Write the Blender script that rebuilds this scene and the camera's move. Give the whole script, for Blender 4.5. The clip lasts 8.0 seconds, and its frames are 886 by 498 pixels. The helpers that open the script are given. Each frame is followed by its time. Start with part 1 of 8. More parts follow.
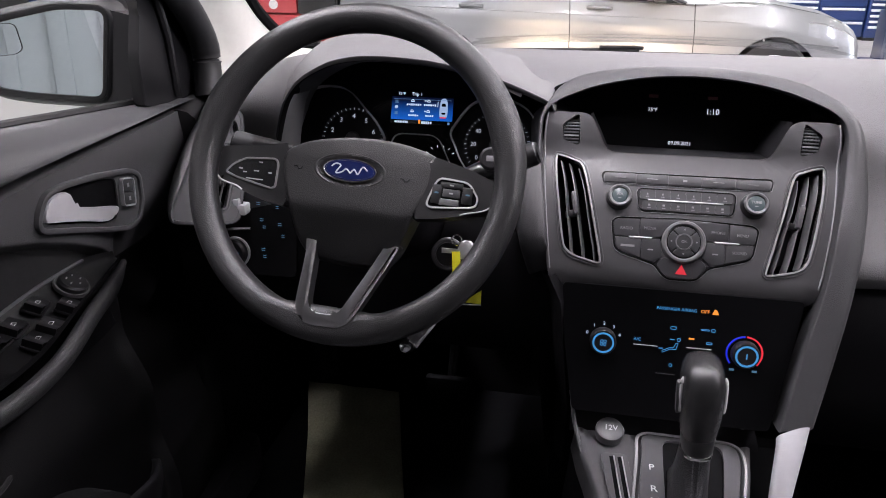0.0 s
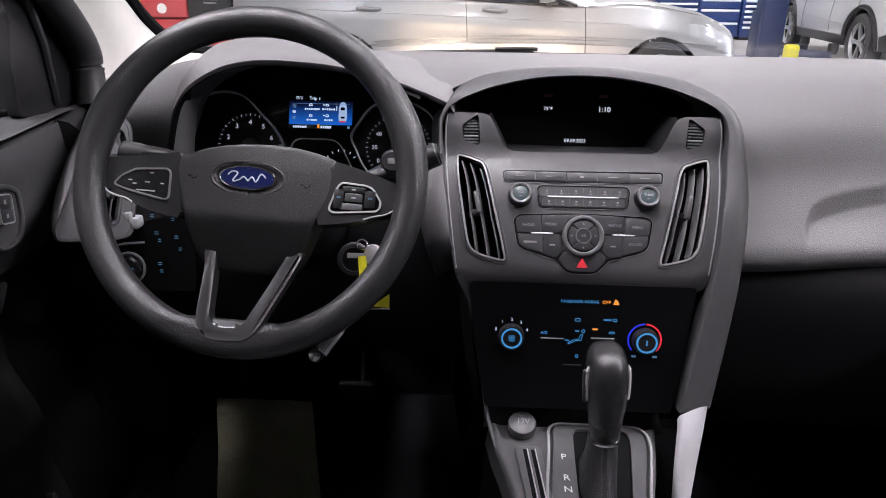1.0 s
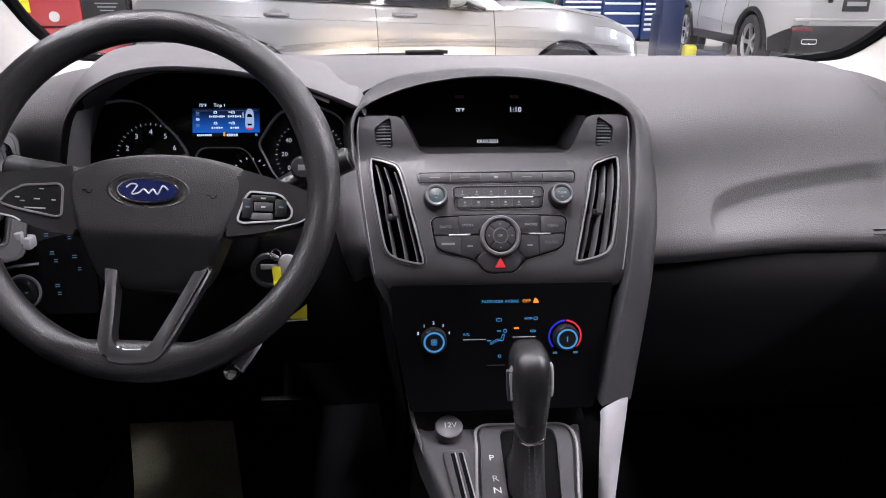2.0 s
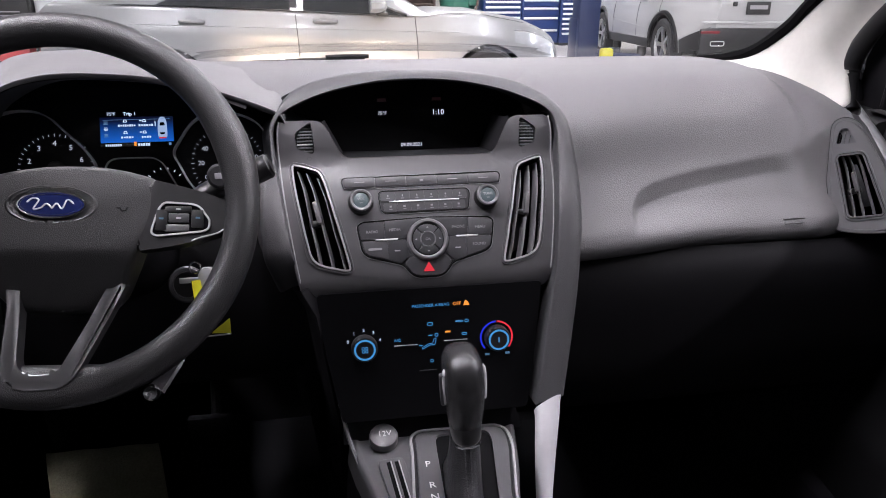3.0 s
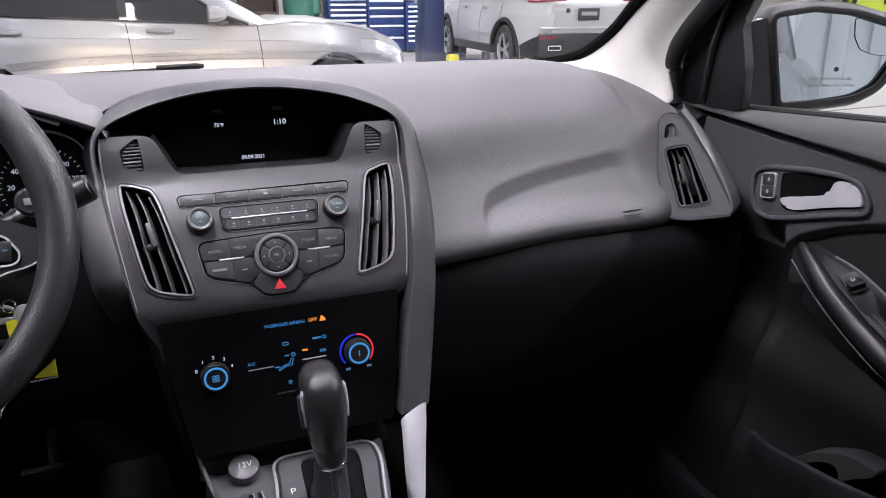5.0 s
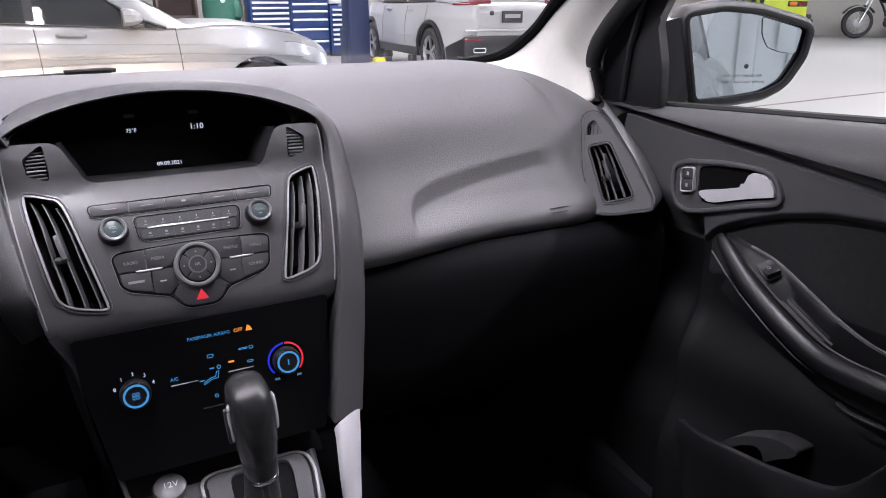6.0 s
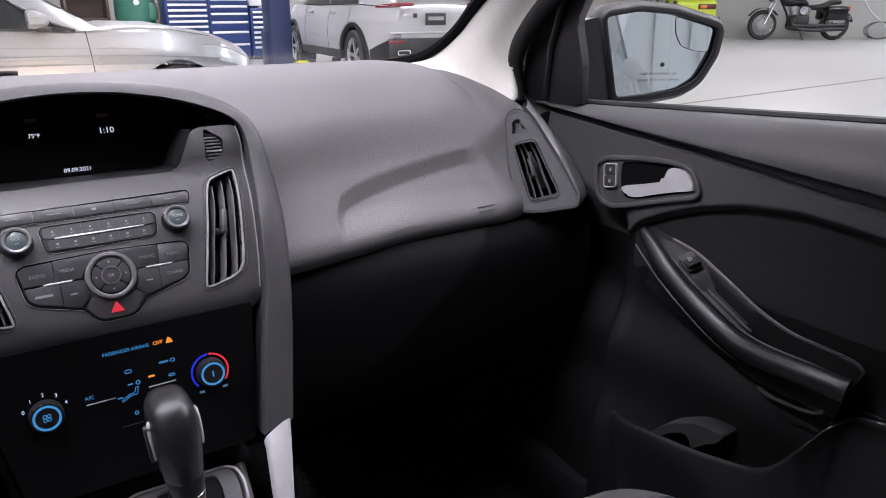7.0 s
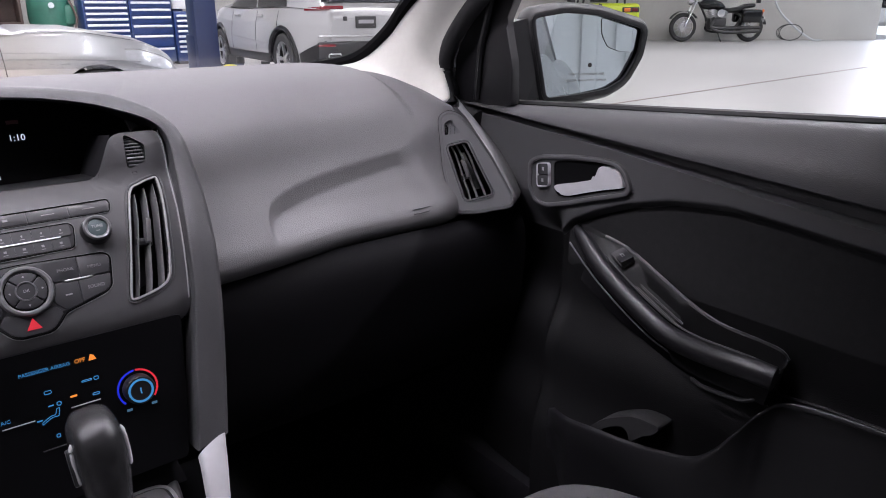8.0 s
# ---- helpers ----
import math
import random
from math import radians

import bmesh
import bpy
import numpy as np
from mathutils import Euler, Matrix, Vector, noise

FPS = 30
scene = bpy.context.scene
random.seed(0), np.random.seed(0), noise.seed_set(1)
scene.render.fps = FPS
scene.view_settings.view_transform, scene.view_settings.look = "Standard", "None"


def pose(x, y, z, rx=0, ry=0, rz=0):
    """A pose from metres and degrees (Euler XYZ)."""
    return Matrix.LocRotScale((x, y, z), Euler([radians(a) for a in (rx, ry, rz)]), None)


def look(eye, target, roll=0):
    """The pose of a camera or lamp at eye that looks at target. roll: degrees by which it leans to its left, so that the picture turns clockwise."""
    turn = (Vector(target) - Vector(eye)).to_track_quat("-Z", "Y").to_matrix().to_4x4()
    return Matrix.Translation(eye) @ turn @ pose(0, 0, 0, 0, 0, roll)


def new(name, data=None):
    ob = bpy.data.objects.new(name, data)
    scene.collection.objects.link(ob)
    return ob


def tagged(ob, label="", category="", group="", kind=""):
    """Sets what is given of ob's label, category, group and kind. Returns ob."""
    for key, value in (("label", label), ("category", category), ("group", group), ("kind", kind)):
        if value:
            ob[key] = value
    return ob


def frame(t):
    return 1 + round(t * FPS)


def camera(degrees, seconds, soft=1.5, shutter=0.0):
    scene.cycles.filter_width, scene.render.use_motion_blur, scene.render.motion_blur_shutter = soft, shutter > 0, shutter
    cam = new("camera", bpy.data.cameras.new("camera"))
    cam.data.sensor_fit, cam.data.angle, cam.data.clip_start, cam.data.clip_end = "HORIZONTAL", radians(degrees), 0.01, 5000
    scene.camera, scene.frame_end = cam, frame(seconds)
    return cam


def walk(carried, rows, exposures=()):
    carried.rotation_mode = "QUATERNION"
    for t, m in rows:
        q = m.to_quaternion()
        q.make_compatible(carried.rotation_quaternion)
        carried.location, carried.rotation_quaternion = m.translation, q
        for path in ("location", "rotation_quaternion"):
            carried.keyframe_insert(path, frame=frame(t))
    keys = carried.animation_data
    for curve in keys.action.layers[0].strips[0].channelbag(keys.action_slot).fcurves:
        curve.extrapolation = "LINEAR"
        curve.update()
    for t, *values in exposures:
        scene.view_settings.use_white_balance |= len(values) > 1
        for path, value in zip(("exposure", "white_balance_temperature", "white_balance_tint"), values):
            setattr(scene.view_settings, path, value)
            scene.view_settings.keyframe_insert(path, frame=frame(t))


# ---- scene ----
cam = camera(64.2, 8.0, 0.95)
PATH = [
    (0, (-0.133, 0.166, 1.141), (-0.478, 1.994, 0.407), 0.6),
    (0.5, (-0.131, 0.167, 1.141), (-0.346, 2.016, 0.41), 0.6),
    (1, (-0.129, 0.169, 1.14), (-0.221, 2.032, 0.416), 0.7),
    (1.5, (-0.127, 0.175, 1.138), (-0.103, 2.042, 0.421), 0.6),
    (3, (-0.119, 0.189, 1.13), (0.204, 2.037, 0.437), 0.2),
    (3.5, (-0.117, 0.195, 1.128), (0.303, 2.026, 0.442), 0.2),
    (4, (-0.112, 0.2, 1.126), (0.402, 2.009, 0.446), 0.1),
    (4.5, (-0.107, 0.203, 1.126), (0.499, 1.985, 0.45), 0.1),
    (6, (-0.094, 0.211, 1.121), (0.774, 1.886, 0.456), 0.0),
    (6.5, (-0.09, 0.214, 1.118), (0.862, 1.844, 0.458), 0.0),
    (7, (-0.087, 0.217, 1.116), (0.95, 1.795, 0.458), 0.1),
    (7.5, (-0.083, 0.217, 1.115), (1.031, 1.744, 0.461), 0.2),
    (8, (-0.081, 0.222, 1.113), (1.101, 1.699, 0.463), 0.1),
]
walk(cam, [(t, look(eye, target, roll)) for t, eye, target, roll in PATH], [(0.0, 0.0, 6180, 21), (4.5, 0.04, 6030, 21), (6.0, 0.03, 6000, 22), (8.0, -0.20, 6000, 22)])

# ---- world and lamps ----
world = bpy.data.worlds.new("daylight")
scene.world = world
world.use_nodes = True
sky = world.node_tree.nodes.new("ShaderNodeTexSky")
sky.sky_type, sky.sun_disc = "NISHITA", False
sky.sun_elevation, sky.sun_rotation = radians(35), radians(120)
world.node_tree.links.new(sky.outputs[0], world.node_tree.nodes["Background"].inputs[0])
world.node_tree.nodes["Background"].inputs[1].default_value = 0.12
LAMP_W, DOOR_W, HEAD_W = 350.0, 1500.0, 26.0


def area(name, m, sx, sy, watts, colour):
    data = bpy.data.lights.new(name, "AREA")
    data.shape, data.size, data.size_y, data.energy, data.color = "RECTANGLE", sx, sy, watts, colour
    ob = new(name, data)
    ob.matrix_world = m
    return ob


# ---- materials ----
def mat(name, rgb, rough=0.5, metal=0.0, bump=0.0, scale=400.0, vary=0.12, vscale=6.0, coat=0.0, spec=0.5, cells=False):
    m = bpy.data.materials.new(name)
    m.use_nodes = True
    nt = m.node_tree
    b = nt.nodes["Principled BSDF"]
    b.inputs["Roughness"].default_value, b.inputs["Metallic"].default_value = rough, metal
    b.inputs["Coat Weight"].default_value, b.inputs["Specular IOR Level"].default_value = coat, spec
    tc = nt.nodes.new("ShaderNodeTexCoord")
    n1 = nt.nodes.new("ShaderNodeTexNoise")
    n1.inputs["Scale"].default_value, n1.inputs["Detail"].default_value = vscale, 6.0
    n2 = nt.nodes.new("ShaderNodeTexNoise")
    n2.inputs["Scale"].default_value, n2.inputs["Detail"].default_value = vscale * 17, 3.0
    for n in (n1, n2):
        nt.links.new(tc.outputs["Object"], n.inputs["Vector"])
    add = nt.nodes.new("ShaderNodeMath")
    add.operation = "ADD"
    nt.links.new(n1.outputs[0], add.inputs[0])
    nt.links.new(n2.outputs[0], add.inputs[1])
    ramp = nt.nodes.new("ShaderNodeMapRange")
    ramp.inputs[1].default_value, ramp.inputs[2].default_value = 0.6, 1.4
    ramp.inputs[3].default_value, ramp.inputs[4].default_value = 1 - vary, 1 + vary
    nt.links.new(add.outputs[0], ramp.inputs[0])
    mix = nt.nodes.new("ShaderNodeVectorMath")
    mix.operation = "SCALE"
    mix.inputs[0].default_value = rgb
    nt.links.new(ramp.outputs[0], mix.inputs[3])
    nt.links.new(mix.outputs[0], b.inputs["Base Color"])
    rr = nt.nodes.new("ShaderNodeMapRange")
    rr.inputs[1].default_value, rr.inputs[2].default_value = 0.3, 0.7
    rr.inputs[3].default_value, rr.inputs[4].default_value = rough * 0.95, min(1.0, rough * 1.05)
    nt.links.new(n2.outputs[0], rr.inputs[0])
    nt.links.new(rr.outputs[0], b.inputs["Roughness"])
    if bump:
        tex = nt.nodes.new("ShaderNodeTexVoronoi" if cells else "ShaderNodeTexNoise")
        tex.inputs["Scale"].default_value = scale
        nt.links.new(tc.outputs["Object"], tex.inputs["Vector"])
        bp = nt.nodes.new("ShaderNodeBump")
        bp.inputs["Strength"].default_value, bp.inputs["Distance"].default_value = bump, 0.6 / scale
        nt.links.new(tex.outputs[0], bp.inputs["Height"])
        nt.links.new(bp.outputs[0], b.inputs["Normal"])
    return m


def glow(name, rgb, strength):
    m = bpy.data.materials.new(name)
    m.use_nodes = True
    b = m.node_tree.nodes["Principled BSDF"]
    b.inputs["Base Color"].default_value = (0.01, 0.01, 0.01, 1)
    b.inputs["Emission Color"].default_value = (*rgb, 1)
    b.inputs["Emission Strength"].default_value = strength
    return m


def pane(name, tint, gloss=0.02):
    """Thin clear glass: it lets light pass with a tint and mirrors a little."""
    m = bpy.data.materials.new(name)
    m.use_nodes = True
    nt = m.node_tree
    nt.nodes.remove(nt.nodes["Principled BSDF"])
    tr, gl, mx, lw, pw, fr = (nt.nodes.new("ShaderNode" + k) for k in ("BsdfTransparent", "BsdfGlossy", "MixShader", "LayerWeight", "Math", "Math"))
    tr.inputs[0].default_value = (*tint, 1)
    gl.inputs["Roughness"].default_value = gloss
    pw.operation, fr.operation = "POWER", "MULTIPLY_ADD"
    pw.inputs[1].default_value = 5.0
    fr.inputs[1].default_value, fr.inputs[2].default_value = 0.9, 0.02
    nt.links.new(lw.outputs["Facing"], pw.inputs[0])
    nt.links.new(pw.outputs[0], fr.inputs[0])
    nt.links.new(fr.outputs[0], mx.inputs[0])
    nt.links.new(tr.outputs[0], mx.inputs[1])
    nt.links.new(gl.outputs[0], mx.inputs[2])
    nt.links.new(mx.outputs[0], nt.nodes["Material Output"].inputs[0])
    return m


PAD = mat("soft dash plastic", (0.112, 0.110, 0.114), 0.62, bump=0.3, scale=620, cells=True, vary=0.03, spec=0.22)
PAD_PLAIN = mat("smooth dash plastic", (0.095, 0.095, 0.100), 0.46, bump=0.08, scale=1400, vary=0.03)
PAD_DARK = mat("hard black plastic", (0.08, 0.08, 0.085), 0.5, bump=0.3, scale=900, cells=True, vary=0.08)
# dash plastic again, made darker for the weaker light on the doors
DOOR_SOFT = mat("door trim plastic", (0.056, 0.056, 0.059), 0.45, bump=0.22, scale=800, cells=True, vary=0.06)
# same moulding lower down, its shade put into a near-black colour
DOOR_SHADE = mat("door plastic with shade in its black", (0.0045, 0.0045, 0.005), 0.46, bump=0.3, scale=900, cells=True, vary=0.08, spec=0.22)
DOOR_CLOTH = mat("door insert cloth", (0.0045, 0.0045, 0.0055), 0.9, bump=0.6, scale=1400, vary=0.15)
BLACK = mat("black plastic", (0.008, 0.0078, 0.009), 0.38, bump=0.15, scale=700, vary=0.1)
# near black: shade of recesses as colour; seals and edges use it too
DEEP = mat("recess shade and trim black", (0.004, 0.004, 0.0045), 0.8, vary=0.1, spec=0.05)
STACK = mat("graphite satin plastic", (0.067, 0.066, 0.070), 0.33, bump=0.08, scale=1800, vary=0.04)
KEYCAP = mat("key plastic", (0.036, 0.036, 0.039), 0.36, bump=0.06, scale=1500, vary=0.05)
# near black: carries the shade of lower and underside parts in its colour
MATT_SHADE = mat("matt black plastic plus shade", (0.004, 0.0038, 0.0048), 0.7, bump=0.2, scale=800, vary=0.15, spec=0.1)
GATEPLATE = mat("gear gate plastic", (0.060, 0.060, 0.064), 0.32, bump=0.05, scale=1500, vary=0.05)
CONSOLE = mat("satin grey console plastic", (0.060, 0.059, 0.063), 0.36, bump=0.08, scale=1500, vary=0.06)
# out of view; greyed down so less light bounces about the cabin
LINING = mat("unseen roof lining cloth, darkened", (0.06, 0.06, 0.058), 0.95, bump=0.3, scale=1500, vary=0.08)
SCREEN = mat("matt screen glass", (0.003, 0.003, 0.0035), 0.5, vary=0.05, spec=0.05)
BAND = mat("soft black band", (0.037, 0.037, 0.040), 0.5, bump=0.35, scale=900, cells=True, vary=0.08)
VANE = mat("vent vane plastic", (0.13, 0.13, 0.135), 0.34, vary=0.06)
ALLOY_DIM = mat("brushed knob ring", (0.13, 0.13, 0.135), 0.35, metal=0.5, vary=0.06)
RINGTRIM = mat("dial ring silver", (0.55, 0.55, 0.57), 0.35, metal=0.2, vary=0.05)
DIALFACE = mat("dial black", (0.006, 0.006, 0.007), 0.5, vary=0.1, spec=0.2)
KEYRIM = mat("key rim plastic", (0.25, 0.25, 0.255), 0.3, vary=0.05)
GLOSS = mat("piano black", (0.004, 0.004, 0.005), 0.14, vary=0.1)
GRIP = mat("shiny grip leather", (0.018, 0.018, 0.019), 0.25, bump=0.35, scale=900, cells=True, vary=0.1)
GAITER = mat("soft gaiter leather", (0.018, 0.018, 0.020), 0.36, bump=0.5, scale=600, cells=True, vary=0.12)
KEYRIM_DIM = mat("faint key edge plastic", (0.14, 0.14, 0.145), 0.34, vary=0.05)
DIALRING = mat("satin selector ring", (0.12, 0.12, 0.125), 0.3, vary=0.05)
KNOBCAP = mat("teal-tinted knob cap", (0.05, 0.07, 0.075), 0.3, vary=0.05)
CHROME_LINE = mat("polished chrome line", (0.85, 0.85, 0.86), 0.22, metal=0.35, vary=0.03)
KEYMARK = mat("faded key print", (0.2, 0.2, 0.205), 0.6, vary=0.05)
HEATER = mat("smooth black panel plastic", (0.003, 0.003, 0.0036), 0.3, vary=0.1, spec=0.15)
LOWSPOKE = mat("satin spoke plastic", (0.014, 0.014, 0.015), 0.38, bump=0.1, scale=1500, vary=0.05)
BADGE_MARK = mat("pale badge script", (0.45, 0.46, 0.52), 0.3, vary=0.03)
SPOKE = mat("black spoke plastic", (0.013, 0.013, 0.014), 0.45, bump=0.2, scale=1100, cells=True, vary=0.1, spec=0.3)
LEATHER = mat("wheel leather", (0.018, 0.018, 0.019), 0.33, bump=0.42, scale=1000, cells=True, vary=0.12)
HUBPAD = mat("wheel pad plastic", (0.022, 0.022, 0.023), 0.44, bump=0.4, scale=1000, cells=True, vary=0.06)
CHROME = mat("chrome", (0.75, 0.75, 0.76), 0.16, metal=1.0, vary=0.04)
SATIN = mat("satin silver", (0.5, 0.5, 0.51), 0.36, metal=0.45, vary=0.05)
SILVER_TRIM = mat("silver painted trim", (0.42, 0.42, 0.44), 0.42, metal=0.1, bump=0.05, scale=2000, vary=0.05)
BADGE_BLUE = mat("badge blue", (0.008, 0.013, 0.065), 0.22, coat=0.6, vary=0.1)
PILLAR = mat("pillar trim cloth", (0.52, 0.515, 0.48), 0.8, bump=0.25, scale=1600, vary=0.05)
RUBBER = mat("black rubber", (0.008, 0.008, 0.009), 0.55, vary=0.1)
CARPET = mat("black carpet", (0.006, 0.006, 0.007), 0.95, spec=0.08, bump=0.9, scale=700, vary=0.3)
# paled so the light falling on the mat is in its colour
MAT_LIGHT = mat("ribbed mat with patch light", (0.38, 0.37, 0.26), 0.85, bump=0.7, scale=450, vary=0.3, vscale=14)
SEAT = mat("grey seat cloth", (0.075, 0.075, 0.078), 0.9, bump=0.7, scale=900, vary=0.2)
MARK = mat("white print", (0.6, 0.6, 0.6), 0.6, vary=0.03)
GREYMARK = mat("grey print", (0.3, 0.3, 0.31), 0.6, vary=0.03)
LIT_WHITE = glow("lit white", (0.9, 0.95, 1.0), 1.0)
LIT_DIM = glow("dim display letters", (0.35, 0.08, 0.09), 0.016)
LIT_CYAN = glow("lit blue", (0.06, 0.36, 0.72), 0.75)
LIT_SOFT = glow("dim switch symbol", (0.12, 0.30, 0.45), 0.5)
LIT_BLUE = glow("lit deep blue", (0.015, 0.03, 0.75), 0.8)
LIT_RED = glow("lit red", (0.95, 0.03, 0.05), 0.75)
LIT_ORANGE = glow("lit orange", (1.0, 0.3, 0.03), 1.1)
LCD = glow("lcd blue", (0.008, 0.05, 0.3), 0.9)
# the screen's picture fades from navy above to azure below
_nt = LCD.node_tree
_tc, _sep, _cr = (_nt.nodes.new("ShaderNode" + k) for k in ("TexCoord", "SeparateXYZ", "ValToRGB"))
_nt.links.new(_tc.outputs["Generated"], _sep.inputs[0])
_nt.links.new(_sep.outputs[2], _cr.inputs[0])
_cr.color_ramp.elements[0].color, _cr.color_ramp.elements[1].color = (0.006, 0.12, 0.55, 1), (0.001, 0.003, 0.02, 1)
_cr.color_ramp.elements[1].position = 0.85
_nt.links.new(_cr.outputs[0], _nt.nodes["Principled BSDF"].inputs["Emission Color"])
DIAL_TXT = glow("backlit dial print", (0.8, 0.85, 0.9), 0.5)
LCD_DIM = glow("dim lcd letters", (0.25, 0.5, 0.8), 0.45)
LCD_CAR = glow("lcd car plan", (0.45, 0.62, 0.85), 0.7)
LCD_TXT = glow("lcd letters", (0.7, 0.85, 1.0), 0.9)
YELLOW = mat("yellow tag", (0.75, 0.7, 0.02), 0.5, vary=0.05)
GLASS = pane("window glass", (0.93, 0.95, 0.94))
SIDE_GLASS = pane("tinted side glass", (0.80, 0.83, 0.81))
# dark tint added to hold rear light out of the cabin
TINTED = pane("rear glass darkened against light", (0.04, 0.045, 0.045))
MIRROR = mat("mirror silver", (0.60, 0.66, 0.68), 0.015, metal=1.0, vary=0.01)
BODY_GREY = mat("dark grey car paint", (0.035, 0.037, 0.045), 0.28, metal=0.4, coat=0.8, vary=0.05)
SILVER_PAINT = mat("silver car paint", (0.25, 0.255, 0.262), 0.3, metal=0.15, coat=0.35, vary=0.02)
SUV_PAINT = mat("off-white car paint", (0.37, 0.37, 0.37), 0.25, coat=0.9, vary=0.03)
WHITE_PAINT = mat("white car paint", (0.72, 0.72, 0.72), 0.3, coat=0.8, vary=0.03)
TYRE = mat("tyre rubber", (0.025, 0.025, 0.026), 0.8, bump=0.3, scale=120, vary=0.2)
ALLOY = mat("alloy", (0.5, 0.5, 0.51), 0.32, metal=0.8, vary=0.06)
LENS = mat("lamp lens", (0.55, 0.57, 0.6), 0.12, metal=0.4, coat=1.0, vary=0.25, vscale=18)
TAIL = mat("red lens", (0.16, 0.008, 0.014), 0.2, coat=0.8, vary=0.15)
BLUE = mat("blue enamel", (0.011, 0.036, 0.15), 0.4, coat=0.2, vary=0.1)
BLUE_COL = mat("lift blue enamel", (0.008, 0.017, 0.062), 0.4, vary=0.15)
ALU = mat("drawer aluminium", (0.72, 0.75, 0.78), 0.35, metal=0.5, vary=0.05)
EPOXY = mat("grey floor paint", (0.40, 0.395, 0.385), 0.36, bump=0.05, scale=30, vary=0.1, vscale=0.35)
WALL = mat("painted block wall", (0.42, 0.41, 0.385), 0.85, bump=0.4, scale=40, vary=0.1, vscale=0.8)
# west wall only: darkened so it throws less light on the passenger door
DIMWALL = mat("block wall toned down against bounce", (0.10, 0.10, 0.10), 0.85, bump=0.4, scale=40, vary=0.15, vscale=0.8)
SHEET = mat("ribbed sheet wall", (0.52, 0.535, 0.55), 0.6, vary=0.08, vscale=1.0)
CEIL = mat("white ceiling", (0.5, 0.5, 0.49), 0.9, vary=0.08)
RED = mat("red enamel", (0.46, 0.055, 0.06), 0.35, coat=0.3, vary=0.1)
DARK_METAL = mat("dark steel", (0.05, 0.05, 0.05), 0.45, metal=0.6, vary=0.25)
GREEN = mat("green enamel", (0.03, 0.13, 0.09), 0.45, vary=0.2)
BROWN = mat("brown board", (0.09, 0.06, 0.05), 0.7, vary=0.2)
LIME = mat("lime paint", (0.55, 0.66, 0.03), 0.4, coat=0.3, vary=0.08)
ORANGE = mat("orange lens", (0.8, 0.2, 0.03), 0.3, vary=0.1)
TUBE = glow("lamp tube", (1.0, 0.97, 0.92), 9.0)
LINE = mat("faded red floor line", (0.2, 0.15, 0.13), 0.5, vary=0.3, vscale=9)


# ---- makers ----
LOCAL = set()


def part(name, bm, material, parent, label="", sharp=35):
    me = bpy.data.meshes.new(name)
    bmesh.ops.recalc_face_normals(bm, faces=bm.faces)
    bm.to_mesh(me)
    bm.free()
    me.materials.append(material)
    me.shade_smooth()
    me.set_sharp_from_angle(angle=radians(sharp))
    ob = new(name, me)
    if parent is not None:
        ob.parent = parent
        if parent.type == "EMPTY" and parent.name not in LOCAL:
            ob.matrix_parent_inverse = parent.matrix_basis.inverted()
    if label:
        tagged(ob, label)
    return ob


def thing(name, at, label, category, group="", kind="", m=None):
    """An Empty at a thing's base. With m its parts are built in its own axes."""
    ob = new(name)
    ob.empty_display_size = 0.05
    ob.matrix_basis = m if m is not None else Matrix.Translation(at)
    if m is not None:
        LOCAL.add(ob.name)
    return tagged(ob, label, category, group, kind)


def axes(o, u, n):
    """A frame at o with x along u and z along n."""
    u, n = Vector(u).normalized(), Vector(n)
    n = (n - u * n.dot(u)).normalized()
    v = n.cross(u)
    return Matrix(((u.x, v.x, n.x, o[0]), (u.y, v.y, n.y, o[1]), (u.z, v.z, n.z, o[2]), (0, 0, 0, 1)))


def box(c, s, bevel=0.0, m=None, bm=None, seg=2):
    b = bmesh.new()
    bmesh.ops.create_cube(b, size=1.0)
    for v in b.verts:
        v.co = Vector((v.co.x * s[0], v.co.y * s[1], v.co.z * s[2])) + Vector(c)
    if bevel:
        bmesh.ops.bevel(b, geom=b.edges[:], offset=bevel, segments=seg, affect="EDGES", profile=0.5)
    if m is not None:
        b.transform(m)
    return merge(bm, b)


def merge(bm, b):
    if bm is None:
        return b
    me = bpy.data.meshes.new("join")
    b.to_mesh(me)
    b.free()
    bm.from_mesh(me)
    bpy.data.meshes.remove(me)
    return bm


def rounded(pts, r, k=4):
    """A polygon with its corners rounded."""
    out, n = [], len(pts)
    for i in range(n):
        p, a, b = Vector(pts[i]), Vector(pts[i - 1]), Vector(pts[(i + 1) % n])
        da, db = (a - p), (b - p)
        la, lb = min(r, da.length * 0.45), min(r, db.length * 0.45)
        s, e = p + da.normalized() * la, p + db.normalized() * lb
        for j in range(k + 1):
            t = j / k
            out.append(tuple((1 - t) ** 2 * s + 2 * t * (1 - t) * p + t * t * e))
    return out


def prism(pts, lo, hi, m, bevel=0.0, bm=None, seg=2):
    """A plate with the outline pts, from height lo to hi along m's z axis, its upper edge rounded."""
    b = bmesh.new()
    low = [b.verts.new((x, y, lo)) for x, y in pts]
    top = [b.verts.new((x, y, hi)) for x, y in pts]
    b.faces.new(low[::-1])
    f = b.faces.new(top)
    n = len(pts)
    for i in range(n):
        b.faces.new((low[i], low[(i + 1) % n], top[(i + 1) % n], top[i]))
    if bevel:
        bmesh.ops.bevel(b, geom=list(f.edges), offset=bevel, segments=seg, affect="EDGES", profile=0.5)
    b.transform(m)
    return merge(bm, b)


